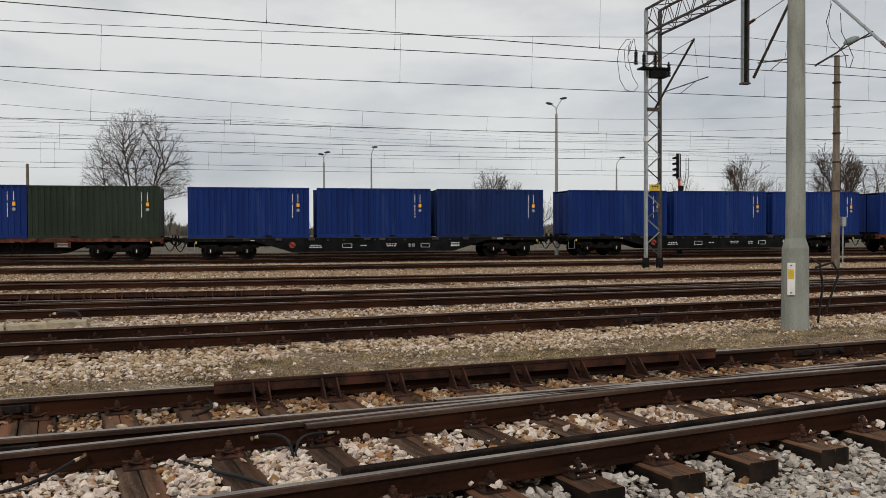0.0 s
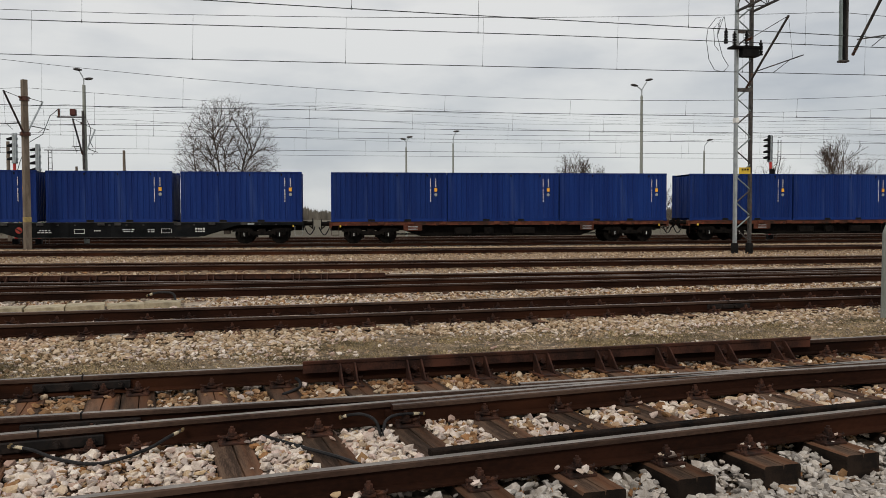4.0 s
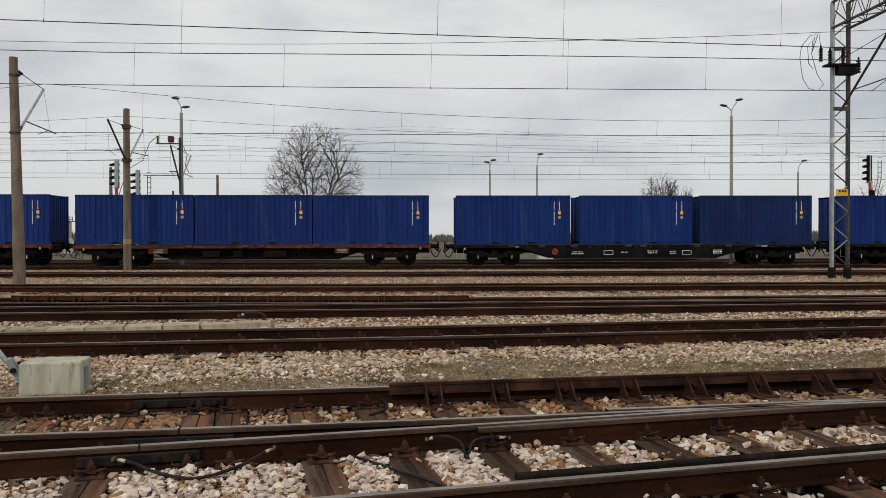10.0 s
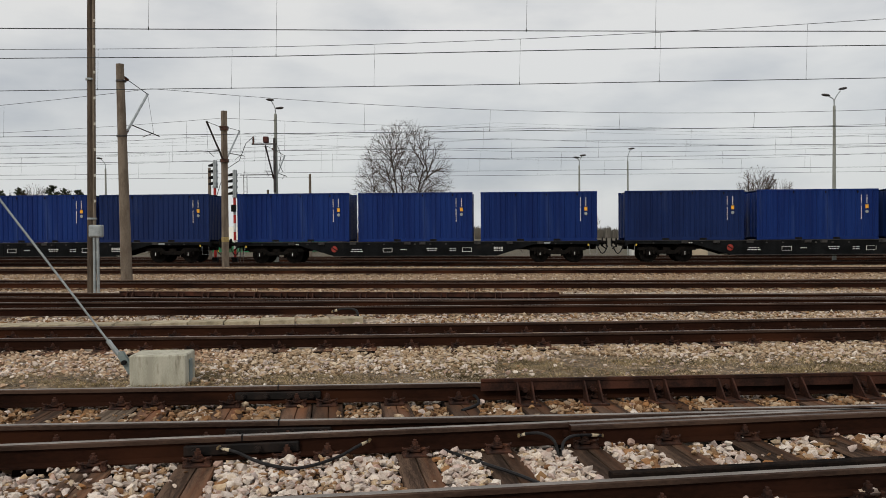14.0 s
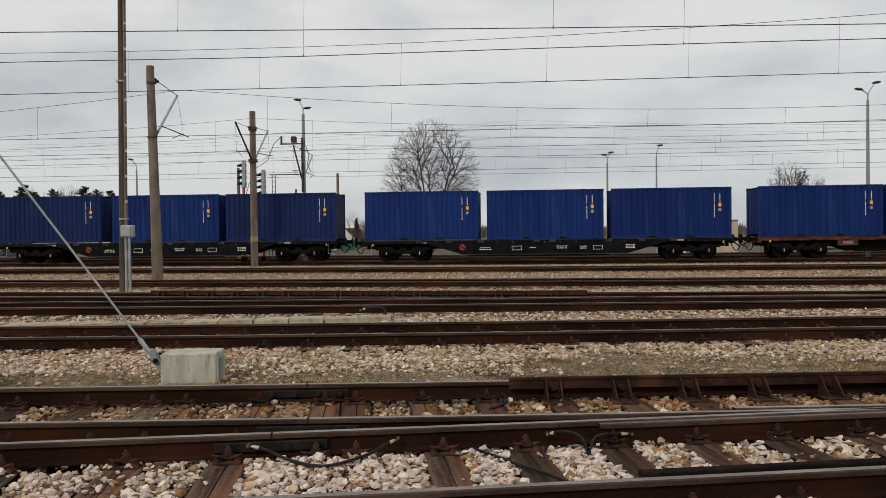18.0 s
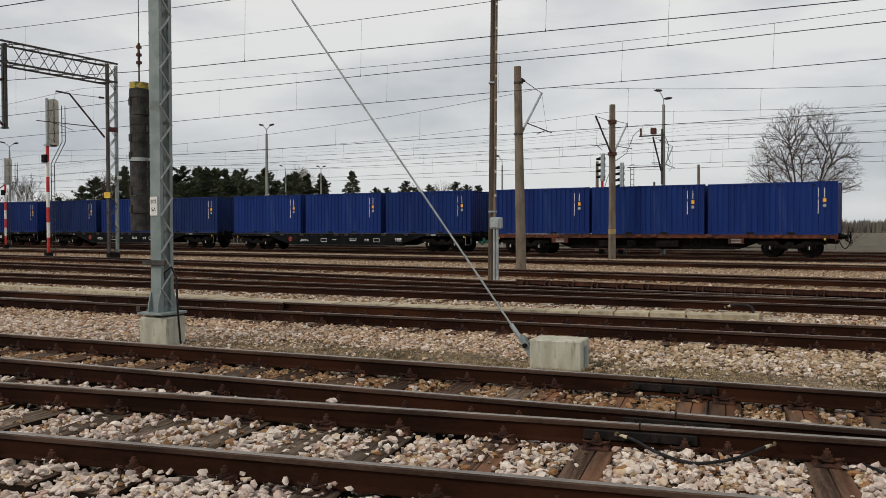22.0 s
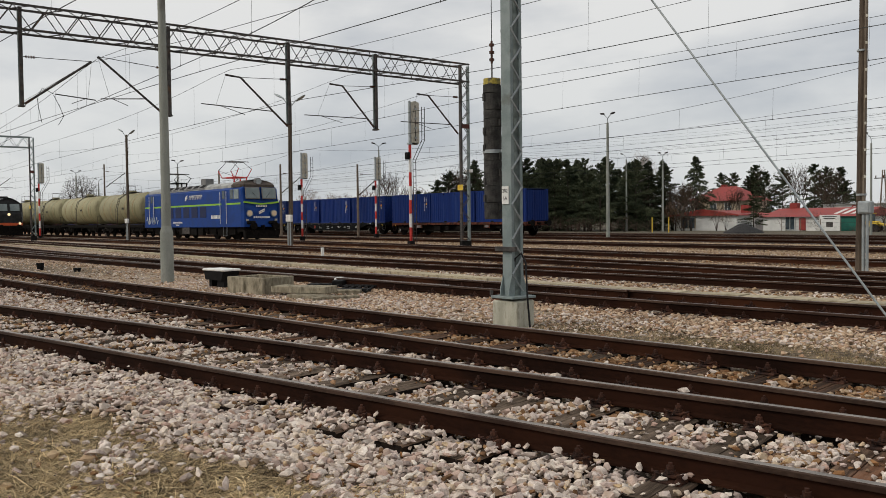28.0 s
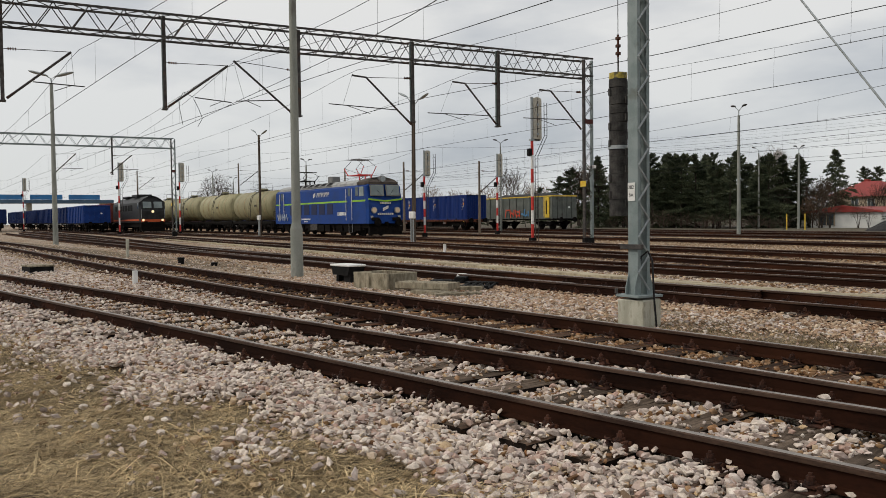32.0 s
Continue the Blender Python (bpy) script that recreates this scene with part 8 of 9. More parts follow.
S6 = gable("house", -33.0, 150, 5.0, 6, 1.9, 1.1, 0, WALL_BEIGE, WAGON_RUST, "small beige house with a brown roof far behind")
for q in (-1.2, 1.0):
    opening(S6, "window", q, -3.03, 1.2, 0.8, 0.9, GLASS)
for x, wall, lab in ((11.4, WALL_WHITE, "small white flat-roofed hut behind the train"), (15.3, WALL_BEIGE, "small beige flat-roofed hut behind the train")):
    S7 = gable("hut", x, 67, 1.9, 2.4, 2.55, 0.1, 0, wall, CONCRETE, lab, over=0.12)
    opening(S7, "window", -0.3, -1.23, 1.6, 0.6, 0.7, GLASS)
for x, y, h, two in ((-44.2, 95, 6.6, True), (-34.4, 90, 5.4, False), (-35.6, 91, 4.4, False)):
    p = thing("power_pole", pose(x, y, ground_z(x, y)), "dark power pole with crossarm and insulators", "power pole", "power poles")
    for q in (-0.5, 0.5) if two else (0.0,):
        part("leg", tube(B(), (q, 0, -0.1), (q * 0.2, 0, h), 0.1, 0.07, seg=8), OLD_POLE, p)
    part("crossarm", box(B(), (0, 0, h - 0.9), (2.0, 0.1, 0.1)), DARKSTEEL, p)
    for q in (-0.85, 0, 0.85):
        part("insulator", tube(B(), (q, 0, h - 0.85), (q, 0, h - 0.6), 0.06, seg=6), INSUL, p)
for i, (x, y) in enumerate(((-56.9, 71), (-55.0, 71.3), (-30.9, 83), (-30.3, 83), (-27.9, 82))):
    q = thing("marker_post", pose(x, y, ground_z(x, y)), "yellow marker post at the edge of the yard", "post", "yellow posts")
    part("post", tube(B(), (0, 0, -0.1), (0, 0, 1.6), 0.06, seg=10), YELLOW, q)


RUBBLE = []
RUBBLE_GREY = surf("broken_grey_concrete", (0.17, 0.16, 0.145), (0.36, 0.345, 0.315), 1.5, 0.95, 0, 0.01, 12, (0.08, 0.06, 0.045), (0.52, 0.75), 1.1)


def heap(name, x, y, r, h, material, label, seed=1):
    V = [(0, 0, h)]
    F = []
    n, m = 20, 7
    for j in range(1, m + 1):
        for i in range(n):
            a = 2 * math.pi * i / n
            q = r * j / m * (1 + 0.18 * noise.noise((math.cos(a) * 1.5, math.sin(a) * 1.5, seed)))
            V.append((q * math.cos(a), q * math.sin(a), h * (1 - (j / m) ** 1.2) + 0.08 * h * noise.noise((q, a * 2, seed)) - (0.1 if j == m else 0)))
    for i in range(n):
        F.append((0, 1 + i, 1 + (i + 1) % n))
        for j in range(m - 1):
            a, b = 1 + j * n, 1 + (j + 1) * n
            F.append((a + i, b + i, b + (i + 1) % n, a + (i + 1) % n))
    ob = raw(name, V, F, [material])
    ob.matrix_basis = pose(x, y, ground_z(x, y))
    return tagged(ob, label, "heap", kind="stuff")


heap("coal_heap", -45.8, 70.5, 2.0, 0.95, COAL, "dark heap of coal before the sheds", 3)
heap("soil_heap", -21.8, 79, 1.7, 0.75, surf("pale_soil", (0.075, 0.056, 0.04), (0.135, 0.1, 0.072), 3, 0.95, 0, 0.03, 20), "pale soil heap beside the hall", 9)
rr = np.random.default_rng(8)
for cx, cy, rad, hh, n, mat, lab in ((-19.3, 78.6, 1.7, 0.95, 240, RUBBLE_GREY, "broken concrete rubble beside the hall"), (-36.3, 83.6, 2.3, 0.5, 150, RUBBLE_GREY, "broken concrete rubble beside a tent")):
    a, q = rr.uniform(0, 6.28, n), np.sqrt(rr.random(n))
    RUBBLE.append((np.stack([cx + rad * q * np.cos(a), cy + rad * q * np.sin(a), ground_z(cx, cy) + hh * (1 - q) + 0.1], -1), rr.uniform(0.08, 0.27, n), mat, lab))
for i in range(34):
    x = -41 + i * 0.72 + rng.uniform(-0.3, 0.3)
    copy_thing(BUSH, pose(x, 79 + rng.uniform(-2, 4), ground_z(x, 80) - 0.1, 0, 0, rng.uniform(0, 360)) @ Matrix.Scale(rng.uniform(0.22, 0.5), 4))
FENCE = thing("wire_fence", Matrix(), "low wire fence with thin posts along the yard", "fence")
for i in range(15):
    x = -46 + i * 2.0
    part("post", tube(B(), (x, 77.5, ground_z(x, 77.5) - 0.1), (x, 77.5, ground_z(x, 77.5) + 1.3), 0.035, seg=6), OLD_POLE, FENCE)
for z in (0.5, 0.9, 1.25):
    part("wire", tube(B(), (-46, 77.5, ground_z(-46, 77.5) + z), (-18, 77.5, ground_z(-18, 77.5) + z), 0.012, seg=4), WIRE, FENCE)
LD = thing("loader", pose(-38.6, 80.5, ground_z(-38.6, 80.5)), "small yellow-green wheel loader at the edge of the yard", "loader")
part("body", box(B(), (0, 0, 0.75), (1.5, 0.9, 0.5), bev=0.06), YELLOW, LD)
part("cab", box(B(), (-0.15, 0, 1.35), (0.7, 0.85, 0.75), bev=0.05), GLASS, LD)
part("cab_roof", box(B(), (-0.15, 0, 1.75), (0.85, 0.95, 0.08), bev=0.02), YELLOW, LD)
part("arm", box(B(), (0, 0, 0), (1.1, 0.5, 0.14), m=pose(1.0, 0, 0.75, 0, 22, 0)), YELLOW, LD)
part("bucket", prism(B(), [(1.45, 0.15), (1.95, 0.15), (1.7, 0.6), (1.45, 0.6)], -0.6, 0.6, lambda w, u, v: (u, w, v)), DARKSTEEL, LD)
for q in (-0.5, 0.5):
    for w in (-0.45, 0.45):
        part("wheel", tube(B(), (q, w - 0.12, 0.38), (q, w + 0.12, 0.38), 0.38, seg=14), RUBBER, LD)
BR = thing("road_bridge", pose(-300, 0, 0), "far road bridge with blue parapet panels", "bridge")
part("deck", box(B(), (0, 3, 8.65), (10, 72, 1.0)), surf("bridge_girder", (0.05, 0.09, 0.14), (0.08, 0.13, 0.19), 0.2, 0.7), BR)
for i in range(6):
    part("parapet_panel", box(B(), (5.1, -26 + i * 11.2, 10.0), (0.2, 9.4, 1.6)), BRIDGE_BLUE, BR, "blue parapet panel")
for y in (-20, 0, 14, 36):
    part("pier", box(B(), (0, y, 4), (2, 1.6, 8.4)), CONCRETE, BR)
rw = random.Random(3)
V, F = [], []
for i in range(11000):
    a = rw.uniform(radians(-70), radians(112))
    r = rw.uniform(420, 520)
    x, y = -r * math.sin(a), r * math.cos(a)
    hgt = 5.5 + 2.5 * noise.noise((a * 9, 0, 0)) + 1.5 * noise.noise((a * 60, 0, 4)) + rw.uniform(-0.7, 0.5)
    for k in range(4):
        n = len(V)
        w = rw.uniform(0.3, 0.8)
        ox, top = rw.uniform(-1.5, 1.5), hgt * rw.uniform(0.6, 1.0)
        V.extend(((x + ox - w, y, top * 0.2 - 1.5), (x + ox + w, y, top * 0.2 - 1.5), (x + ox + rw.uniform(-0.5, 0.5), y + rw.uniform(-2, 2), top)))
        F.append((n, n + 1, n + 2))
# distance haze is put into the woods' paler colour
tagged(raw("far_woods", V, F, [surf("far_woods_painted_haze", (0.09, 0.085, 0.075), (0.14, 0.125, 0.105), 0.05, 0.95)]), "hazy line of far bare woods on the horizon", "woods", kind="stuff")


# ---- near things: guard rails, joints, cables, boxes ----
GUARD2 = [(0.012, -0.065), (0.03, -0.065), (0.03, 0.045), (0.024, 0.05), (0.0, 0.05), (-0.006, 0.045), (-0.002, 0.02), (0.01, 0.015)]
BLACKRAIL = surf("dark_guard_steel", (0.018, 0.009, 0.007), (0.058, 0.024, 0.016), 5, 0.75, 0, 0.002, 60, (0.1, 0.036, 0.022), (0.56, 0.76), 2, spec=0.12)
g = rail("guard_rail", "b", 0.753 - 0.1, -0.05, 5.5, TRACK_B, BLACKRAIL, 0.5, 0.0, GUARD2, "raised dark guard rail with braces")
g.data.materials[0] = BLACKRAIL
for x in (0.36, 1.0, 1.64, 2.3, 2.98, 3.66, 4.37, 5.07):
    y, h = on_track("b", x)
    m = pose(x, y, rise(x), 0, 0, h)
    br = part("guard_brace", box(B(), (0, 0.53, -0.165), (0.24, 0.26, 0.016)), PLATE, TRACK_B)
    br.matrix_basis = m
    for s in (-0.07, 0.07):
        part("brace_plate", prism(B(), [(0.62, 0.02), (0.655, 0.02), (0.655, -0.17), (0.44, -0.17), (0.44, -0.15)], s - 0.008, s + 0.008, lambda w, u, v: (w, u, v)), BLACKRAIL, br)
    part("brace_bolt", tube(B(), (0, 0.62, -0.05), (0, 0.58, -0.05), 0.025, seg=6), BLACKRAIL, br)
CHECK_BLACK = surf("greasy_black_rail", (0.007, 0.006, 0.0055), (0.022, 0.015, 0.012), 5, 0.95, 0, 0.001, 60, (0.05, 0.022, 0.014), (0.62, 0.8), 2, spec=0.03)
c = rail("check_rail", "a", -0.753 + 0.105, 0.54, 9.5, TRACK_A, CHECK_BLACK, 0.6, 0.016, RAIL_PROFILE, "black check rail beside the running rail")
for i in range(len(c.data.materials)):
    c.data.materials[i] = CHECK_BLACK
c = rail("wing_rail", "b", -0.753 + 0.13, 1.6, 6.0, TRACK_B, RAILTOP, 0.5, 0.0)
c = rail("wing_rail", "a", 0.753 - 0.06, 0.72, 6.5, TRACK_A, RAILDULL, 0.5, -0.012)
c = rail("check_rail", "k2", -0.753 + 0.13, -4, 9, TRACK_K2, RAILTOP, 1.0, -0.01)
g = rail("guard_rail", "k2", 0.753 - 0.1, -9.5, 1.5, TRACK_K2, BLACKRAIL, 0.8, 0.0, GUARD2, "raised dark guard rail with braces")
g.data.materials[0] = BLACKRAIL
for i in range(16):
    x = -9.2 + i * 0.66
    y, h = on_track("k2", x)
    bm = B()
    for s in (-0.07, 0.07):
        prism(bm, [(0.62, 0.03), (0.655, 0.03), (0.655, -0.17), (0.44, -0.17)], s - 0.01, s + 0.01, lambda w, u, v: (w, u, v))
    b = part("guard_brace", bm, PLATE, TRACK_K2)
    b.matrix_basis = pose(x, y, rise(x), 0, 0, h)


def fishplate(key, off, x, parent, side):
    y, h = on_track(key, x)
    bm = B()
    box(bm, (0, off + side * 0.028, -0.09), (0.8, 0.035, 0.075), bev=0.008)
    for q in (-0.32, -0.11, 0.11, 0.32):
        tube(bm, (q, off + side * 0.04, -0.09), (q, off + side * 0.085, -0.09), 0.026, seg=6)
        tube(bm, (q, off + side * 0.085, -0.09), (q, off + side * 0.1, -0.09), 0.015, seg=6)
    p = part("fishplate", bm, FISH, parent, "black bolted rail joint bar")
    p.matrix_basis = pose(x, y, rise(x), 0, 0, h)
    gap = part("joint_gap", box(B(), (0, off, -0.018), (0.012, 0.074, 0.042)), BLACK, parent)
    gap.matrix_basis = pose(x, y, rise(x) + 0.002, 0, 0, h)


fishplate("a", 0.753, -1.62, TRACK_A, -1)
fishplate("b", 0.753, -1.95, TRACK_B, -1)
fishplate("b", -0.753, -1.75, TRACK_B, -1)
fishplate("b", 0.753, 7.1, TRACK_B, -1)
fishplate("m", -0.753, 6.5, TRACK_M, -1)
for i in range(13):
    x = 0.7 + i * 0.34
    y, h = on_track("a", x)
    p = part("web_bolt", box(B(), (0, 0.753 - 0.03, -0.085), (0.05, 0.05, 0.055), bev=0.008), RUST, TRACK_A)
    p.matrix_basis = pose(x, y, rise(x), 0, 0, h)


SLEEVE = surf("beige_sleeve", (0.4, 0.33, 0.22), (0.56, 0.48, 0.34), 30, 0.6)
LUG = surf("tarnished_brass", (0.16, 0.115, 0.06), (0.3, 0.22, 0.12), 30, 0.5, 0.6)


def cable(pts, r, label, ends=True, n=10):
    """A cable that bends smoothly through its points, with clamped beige ends."""
    ob = thing("bond_cable", Matrix(), label, "cable", "cables at the rails")
    P = [Vector(p) for p in pts]
    line = []
    for i in range(len(P) - 1):
        a, b, c2, d = P[max(i - 1, 0)], P[i], P[i + 1], P[min(i + 2, len(P) - 1)]
        for k in range(n):
            t = k / n
            line.append(0.5 * ((2 * b) + (c2 - a) * t + (2 * a - 5 * b + 4 * c2 - d) * t * t + (3 * b - a - 3 * c2 + d) * t ** 3))
    line.append(P[-1])
    part("cable", pipe(B(), line, r, 7), RUBBER, ob)
    if ends:
        for p, q in ((P[0], line[4]), (P[-1], line[-5])) if len(P) > 5 else ((P[0], line[5]),):
            part("sleeve", tube(B(), p.lerp(q, 0.12), q, r * 0.85, r * 1.15, seg=8), SLEEVE, ob, "beige cable end sleeve")
            bm = tube(B(), p + Vector((0, 0.03, 0)), p - Vector((0, 0.012, 0)), r * 1.1, seg=9)
            tube(bm, p - Vector((0, 0.012, 0)), p - Vector((0, 0.03, 0)), r * 0.6, seg=6)
            part("lug", bm, LUG, ob, "tarnished brass lug bolted to the rail")
    return ob


cable([(-1.93, 5.725, -0.063), (-1.79, 5.69, -0.082), (-1.59, 5.55, -0.11), (-1.36, 5.46, -0.125), (-1.21, 5.54, -0.123), (-1.07, 5.72, -0.11), (-0.98, 5.865, -0.083), (-0.9, 5.96, -0.059)], 0.0115, "black bond cable with beige ends across a rail joint", n=6)
cable([(0.18, 6.21, -0.073), (0.26, 6.19, -0.05), (0.35, 6.16, -0.045), (0.43, 6.09, -0.08), (0.46, 6.04, -0.17)], 0.0115, "short black bond cable at the rail foot", n=8)
cable([(0.81, 6.356, -0.1), (0.67, 6.28, -0.081), (0.57, 6.2, -0.072), (0.5, 6.08, -0.085), (0.48, 6.02, -0.17)], 0.0115, "short black bond cable at the rail foot", n=8)
cable([(-0.42, 6.2, -0.17), (-0.34, 6.05, -0.155), (-0.1, 5.75, -0.15), (0.2, 5.4, -0.15), (0.42, 5.1, -0.17)], 0.013, "black cable lying over a sleeper", False)
cable([(-0.55, 4.55, -0.16), (-0.3, 4.5, -0.14), (0.0, 4.48, -0.16), (0.3, 4.4, -0.2)], 0.016, "black cable beside the near rail", False)
cable([(-0.35, 8.2, -0.15), (-0.2, 8.0, -0.12), (-0.16, 7.75, -0.15), (-0.3, 7.55, -0.17)], 0.014, "bent black cable between sleepers", False)
cable([(-3.15, 15.9, -0.03), (-2.95, 15.95, 0.02), (-2.7, 15.9, 0.0), (-2.62, 15.75, -0.16)], 0.022, "pale-ended cable loop in the ballast")

PATH_AT = spline([(-90, 13.2), (-60, 13.3), (-28, 13.6), (-18, 13.7), (-10.3, 13.95), (-6, 14.8), (-2.6, 15.6)])
pv = thing("concrete_path", Matrix(), "narrow walkway of pale concrete slabs between tracks", "path", kind="structure")
SLAB_ME = mesh_of("slab", box(B(), (0, 0, 0), (0.612, 0.55, 0.12), bev=0.004), SLAB_CONC)
x = -85.0
while x < -2.8:
    h = math.degrees(math.atan2(PATH_AT(x + 0.5) - PATH_AT(x - 0.5), 1.0))
    o = new("slab", SLAB_ME)
    o.parent = pv
    o.matrix_basis = pose(x, PATH_AT(x) + random.uniform(-0.03, 0.03), rise(x) - 0.185 + random.uniform(-0.012, 0.012), random.uniform(-0.8, 0.8), random.uniform(-0.8, 0.8), h + random.uniform(-1.5, 1.5))
    x += 0.618

# switch machine with its boxes and slabs
x, y = -19.2, 7.75
PB = thing("point_machine", pose(x, y, ground_z(x, y), 0, 0, 8), "black point machine box with a white lid", "point machine")
part("lid", box(B(), (0, 0, 0.44), (0.92, 0.5, 0.05), bev=0.015), WHITE, PB, "white lid")
part("case", prism(B(), [(-0.44, 0.42), (0.44, 0.42), (0.36, 0.2), (-0.36, 0.2)], -0.22, 0.22, lambda w, u, v: (u, w, v)), BLACK, PB)
part("leg", box(B(), (-0.25, 0, 0.08), (0.12, 0.3, 0.3)), BLACK, PB)
part("leg", box(B(), (0.2, 0, 0.08), (0.3, 0.3, 0.3)), BLACK, PB)
OLD_CONC = surf("mossy_old_concrete", (0.185, 0.16, 0.115), (0.335, 0.295, 0.22), 4, 0.95, 0, 0.004, 60, (0.07, 0.06, 0.04), (0.52, 0.72), 2.5, (3, 3, 1.2), rand=0.15, spec=0.12)
TR = thing("concrete_trough", pose(-17.15, 7.8, ground_z(-16.5, 7.7), 0, 0, 14), "grey open concrete trough beside the rail", "trough")
for s in (-1, 1):
    part("wall", box(B(), (0, s * 0.4, 0.15), (1.2, 0.08, 0.46), bev=0.012), OLD_CONC, TR)
    part("end", box(B(), (s * 0.56, 0, 0.15), (0.08, 0.72, 0.45), bev=0.012), OLD_CONC, TR)
for x, y, w, d, rz, z in ((-15.7, 8.1, 1.3, 0.5, 30, 0.16), (-14.6, 8.2, 0.95, 0.26, 75, 0.03), (-15.1, 7.95, 1.1, 0.4, 12, 0.04), (-15.6, 8.9, 0.9, 0.3, 50, 0.05)):
    b = thing("concrete_slab", pose(x, y, ground_z(x, y), 0, 0, rz), "loose grey concrete slab in the ballast", "slab", "loose slabs")
    part("slab", box(B(), (0, 0, z), (w, d, 0.09 + z * 0.3), bev=0.01), OLD_CONC, b)
PRODS = thing("point_rods", pose(-16.4, 9.9, ground_z(-16.4, 9.9), 0, 0, 138), "black point rods and fittings beside the switch", "point rods")
for q, w, d, z in ((-0.5, 0.95, 0.5, 0.08), (0.05, 0.85, 0.34, 0.06), (0.6, 0.62, 0.42, 0.08)):
    part("rod_box", box(B(), (q, w, z), (d, 0.26, 2 * z + 0.04), bev=0.02), BLACK, PRODS)
part("tie_rod", tube(B(), (-1.2, 0.55, 0.07), (1.7, 0.95, 0.07), 0.035, seg=6), BLACK, PRODS)
part("tie_rod", tube(B(), (-1.3, 0.75, 0.07), (1.6, 0.45, 0.07), 0.03, seg=6), BLACK, PRODS)
for i in range(5):
    part("rod", tube(B(), (-1.3 + 0.1 * i, -0.35 + 0.17 * i, 0.06), (1.2 - 0.08 * i, -0.25 + 0.13 * i, 0.07), 0.03, seg=6), BLACK, PRODS)
for q in (-0.9, 0.1, 0.9):
    part("fitting", box(B(), (q, 0.02, 0.05), (0.22, 0.8, 0.1), bev=0.015), BLACK, PRODS)
part("cover", box(B(), (1.18, 0.72, 0.12), (0.3, 0.22, 0.18), bev=0.03), WHITE, PRODS, "small white cover")
c = rail("switch_blade", "m", 0.753 - 0.09, -24.0, -10.5, TRACK_M, RAILTOP, 1.0, 0.0)
c = rail("switch_blade", "m", -0.753 + 0.12, -24.0, -14, TRACK_M, RAILTOP, 1.0, 0.0)
for x, y, h, lean, mat, lab in ((-38.1, 5.4, 0.8, 4, YELLOW, "pale yellow marker stake"), (-21.9, 3.2, 0.4, -3, WHITE, "short white marker stake"), (-32.6, 17.95, 0.4, 0, WHITE, "short pale marker stake")):
    b = thing("marker_stake", pose(x, y, ground_z(x, y), 0, lean, 0), lab + " in the ballast", "stake", "marker stakes")
    part("stake", box(B(), (0, 0, h / 2 - 0.1), (0.16 if h > 0.5 else 0.1, 0.12, h + 0.2), bev=0.012), CONCRETE if mat is YELLOW else WHITE, b)
for x, y in ((-31.1, 6.2), (-29.1, 6.9)):
    b = thing("ground_box", pose(x, y, ground_z(x, y)), "small black cap on a pipe in the gravel", "cap", "small black caps")
    part("cap", tube(B(), (0, 0, 0), (0, 0, 0.24 if x < -30 else 0.12), 0.1, 0.13, seg=10), BLACK, b)
b = thing("ground_box", pose(-29.6, 1.45, ground_z(-29.6, 1.45), 0, 0, 12), "low grey-lidded cable box beside the track", "box")
part("case", box(B(), (0, 0, 0.1), (0.95, 0.7, 0.24), bev=0.02), BLACK, b)
part("lid", box(B(), (0, 0, 0.24), (0.98, 0.74, 0.05), bev=0.01), OLD_CONC, b)
part("footing", box(B(), (0.1, -0.1, 0.0), (1.2, 0.85, 0.12), bev=0.02), BLACK, b)
part("plate", box(B(), (0.3, -0.5, 0.02), (1.6, 0.5, 0.05)), BLACK, b)


# ---- ballast stones, straw ----
def stone_shapes(points, count, seed):
    """Chunky broken stones: hulls of points strewn over a squashed, skewed ball; each with its verts and triangles."""
    rg = np.random.default_rng(seed)
    shapes = []
    i = np.arange(points) + 0.5
    z = 1 - 2 * i / points
    ring = np.stack([np.sqrt(1 - z * z) * np.cos(2.39996 * i), np.sqrt(1 - z * z) * np.sin(2.39996 * i), z], -1)
    for _ in range(count):
        p = ring + rg.uniform(-0.3, 0.3, (points, 3))
        p = np.sign(p) * np.abs(p) ** 0.8
        p = p * rg.uniform(0.52, 1.32, (1, 3)) @ (np.eye(3) + rg.uniform(-0.22, 0.22, (3, 3)))
        bm = B()
        vs = [bm.verts.new(q) for q in p]
        bmesh.ops.convex_hull(bm, input=vs)
        bmesh.ops.delete(bm, geom=[v for v in bm.verts if not v.link_faces], context="VERTS")
        bmesh.ops.triangulate(bm, faces=bm.faces)
        bm.verts.index_update()
        shapes.append((np.array([v.co[:] for v in bm.verts]), np.array([[v.index for v in f.verts] for f in bm.faces])))
        bm.free()
    return shapes


HULLS = stone_shapes(11, 60, 3)
HULLS_SMALL = stone_shapes(8, 40, 4)
GRIT = stone_shapes(6, 20, 5)


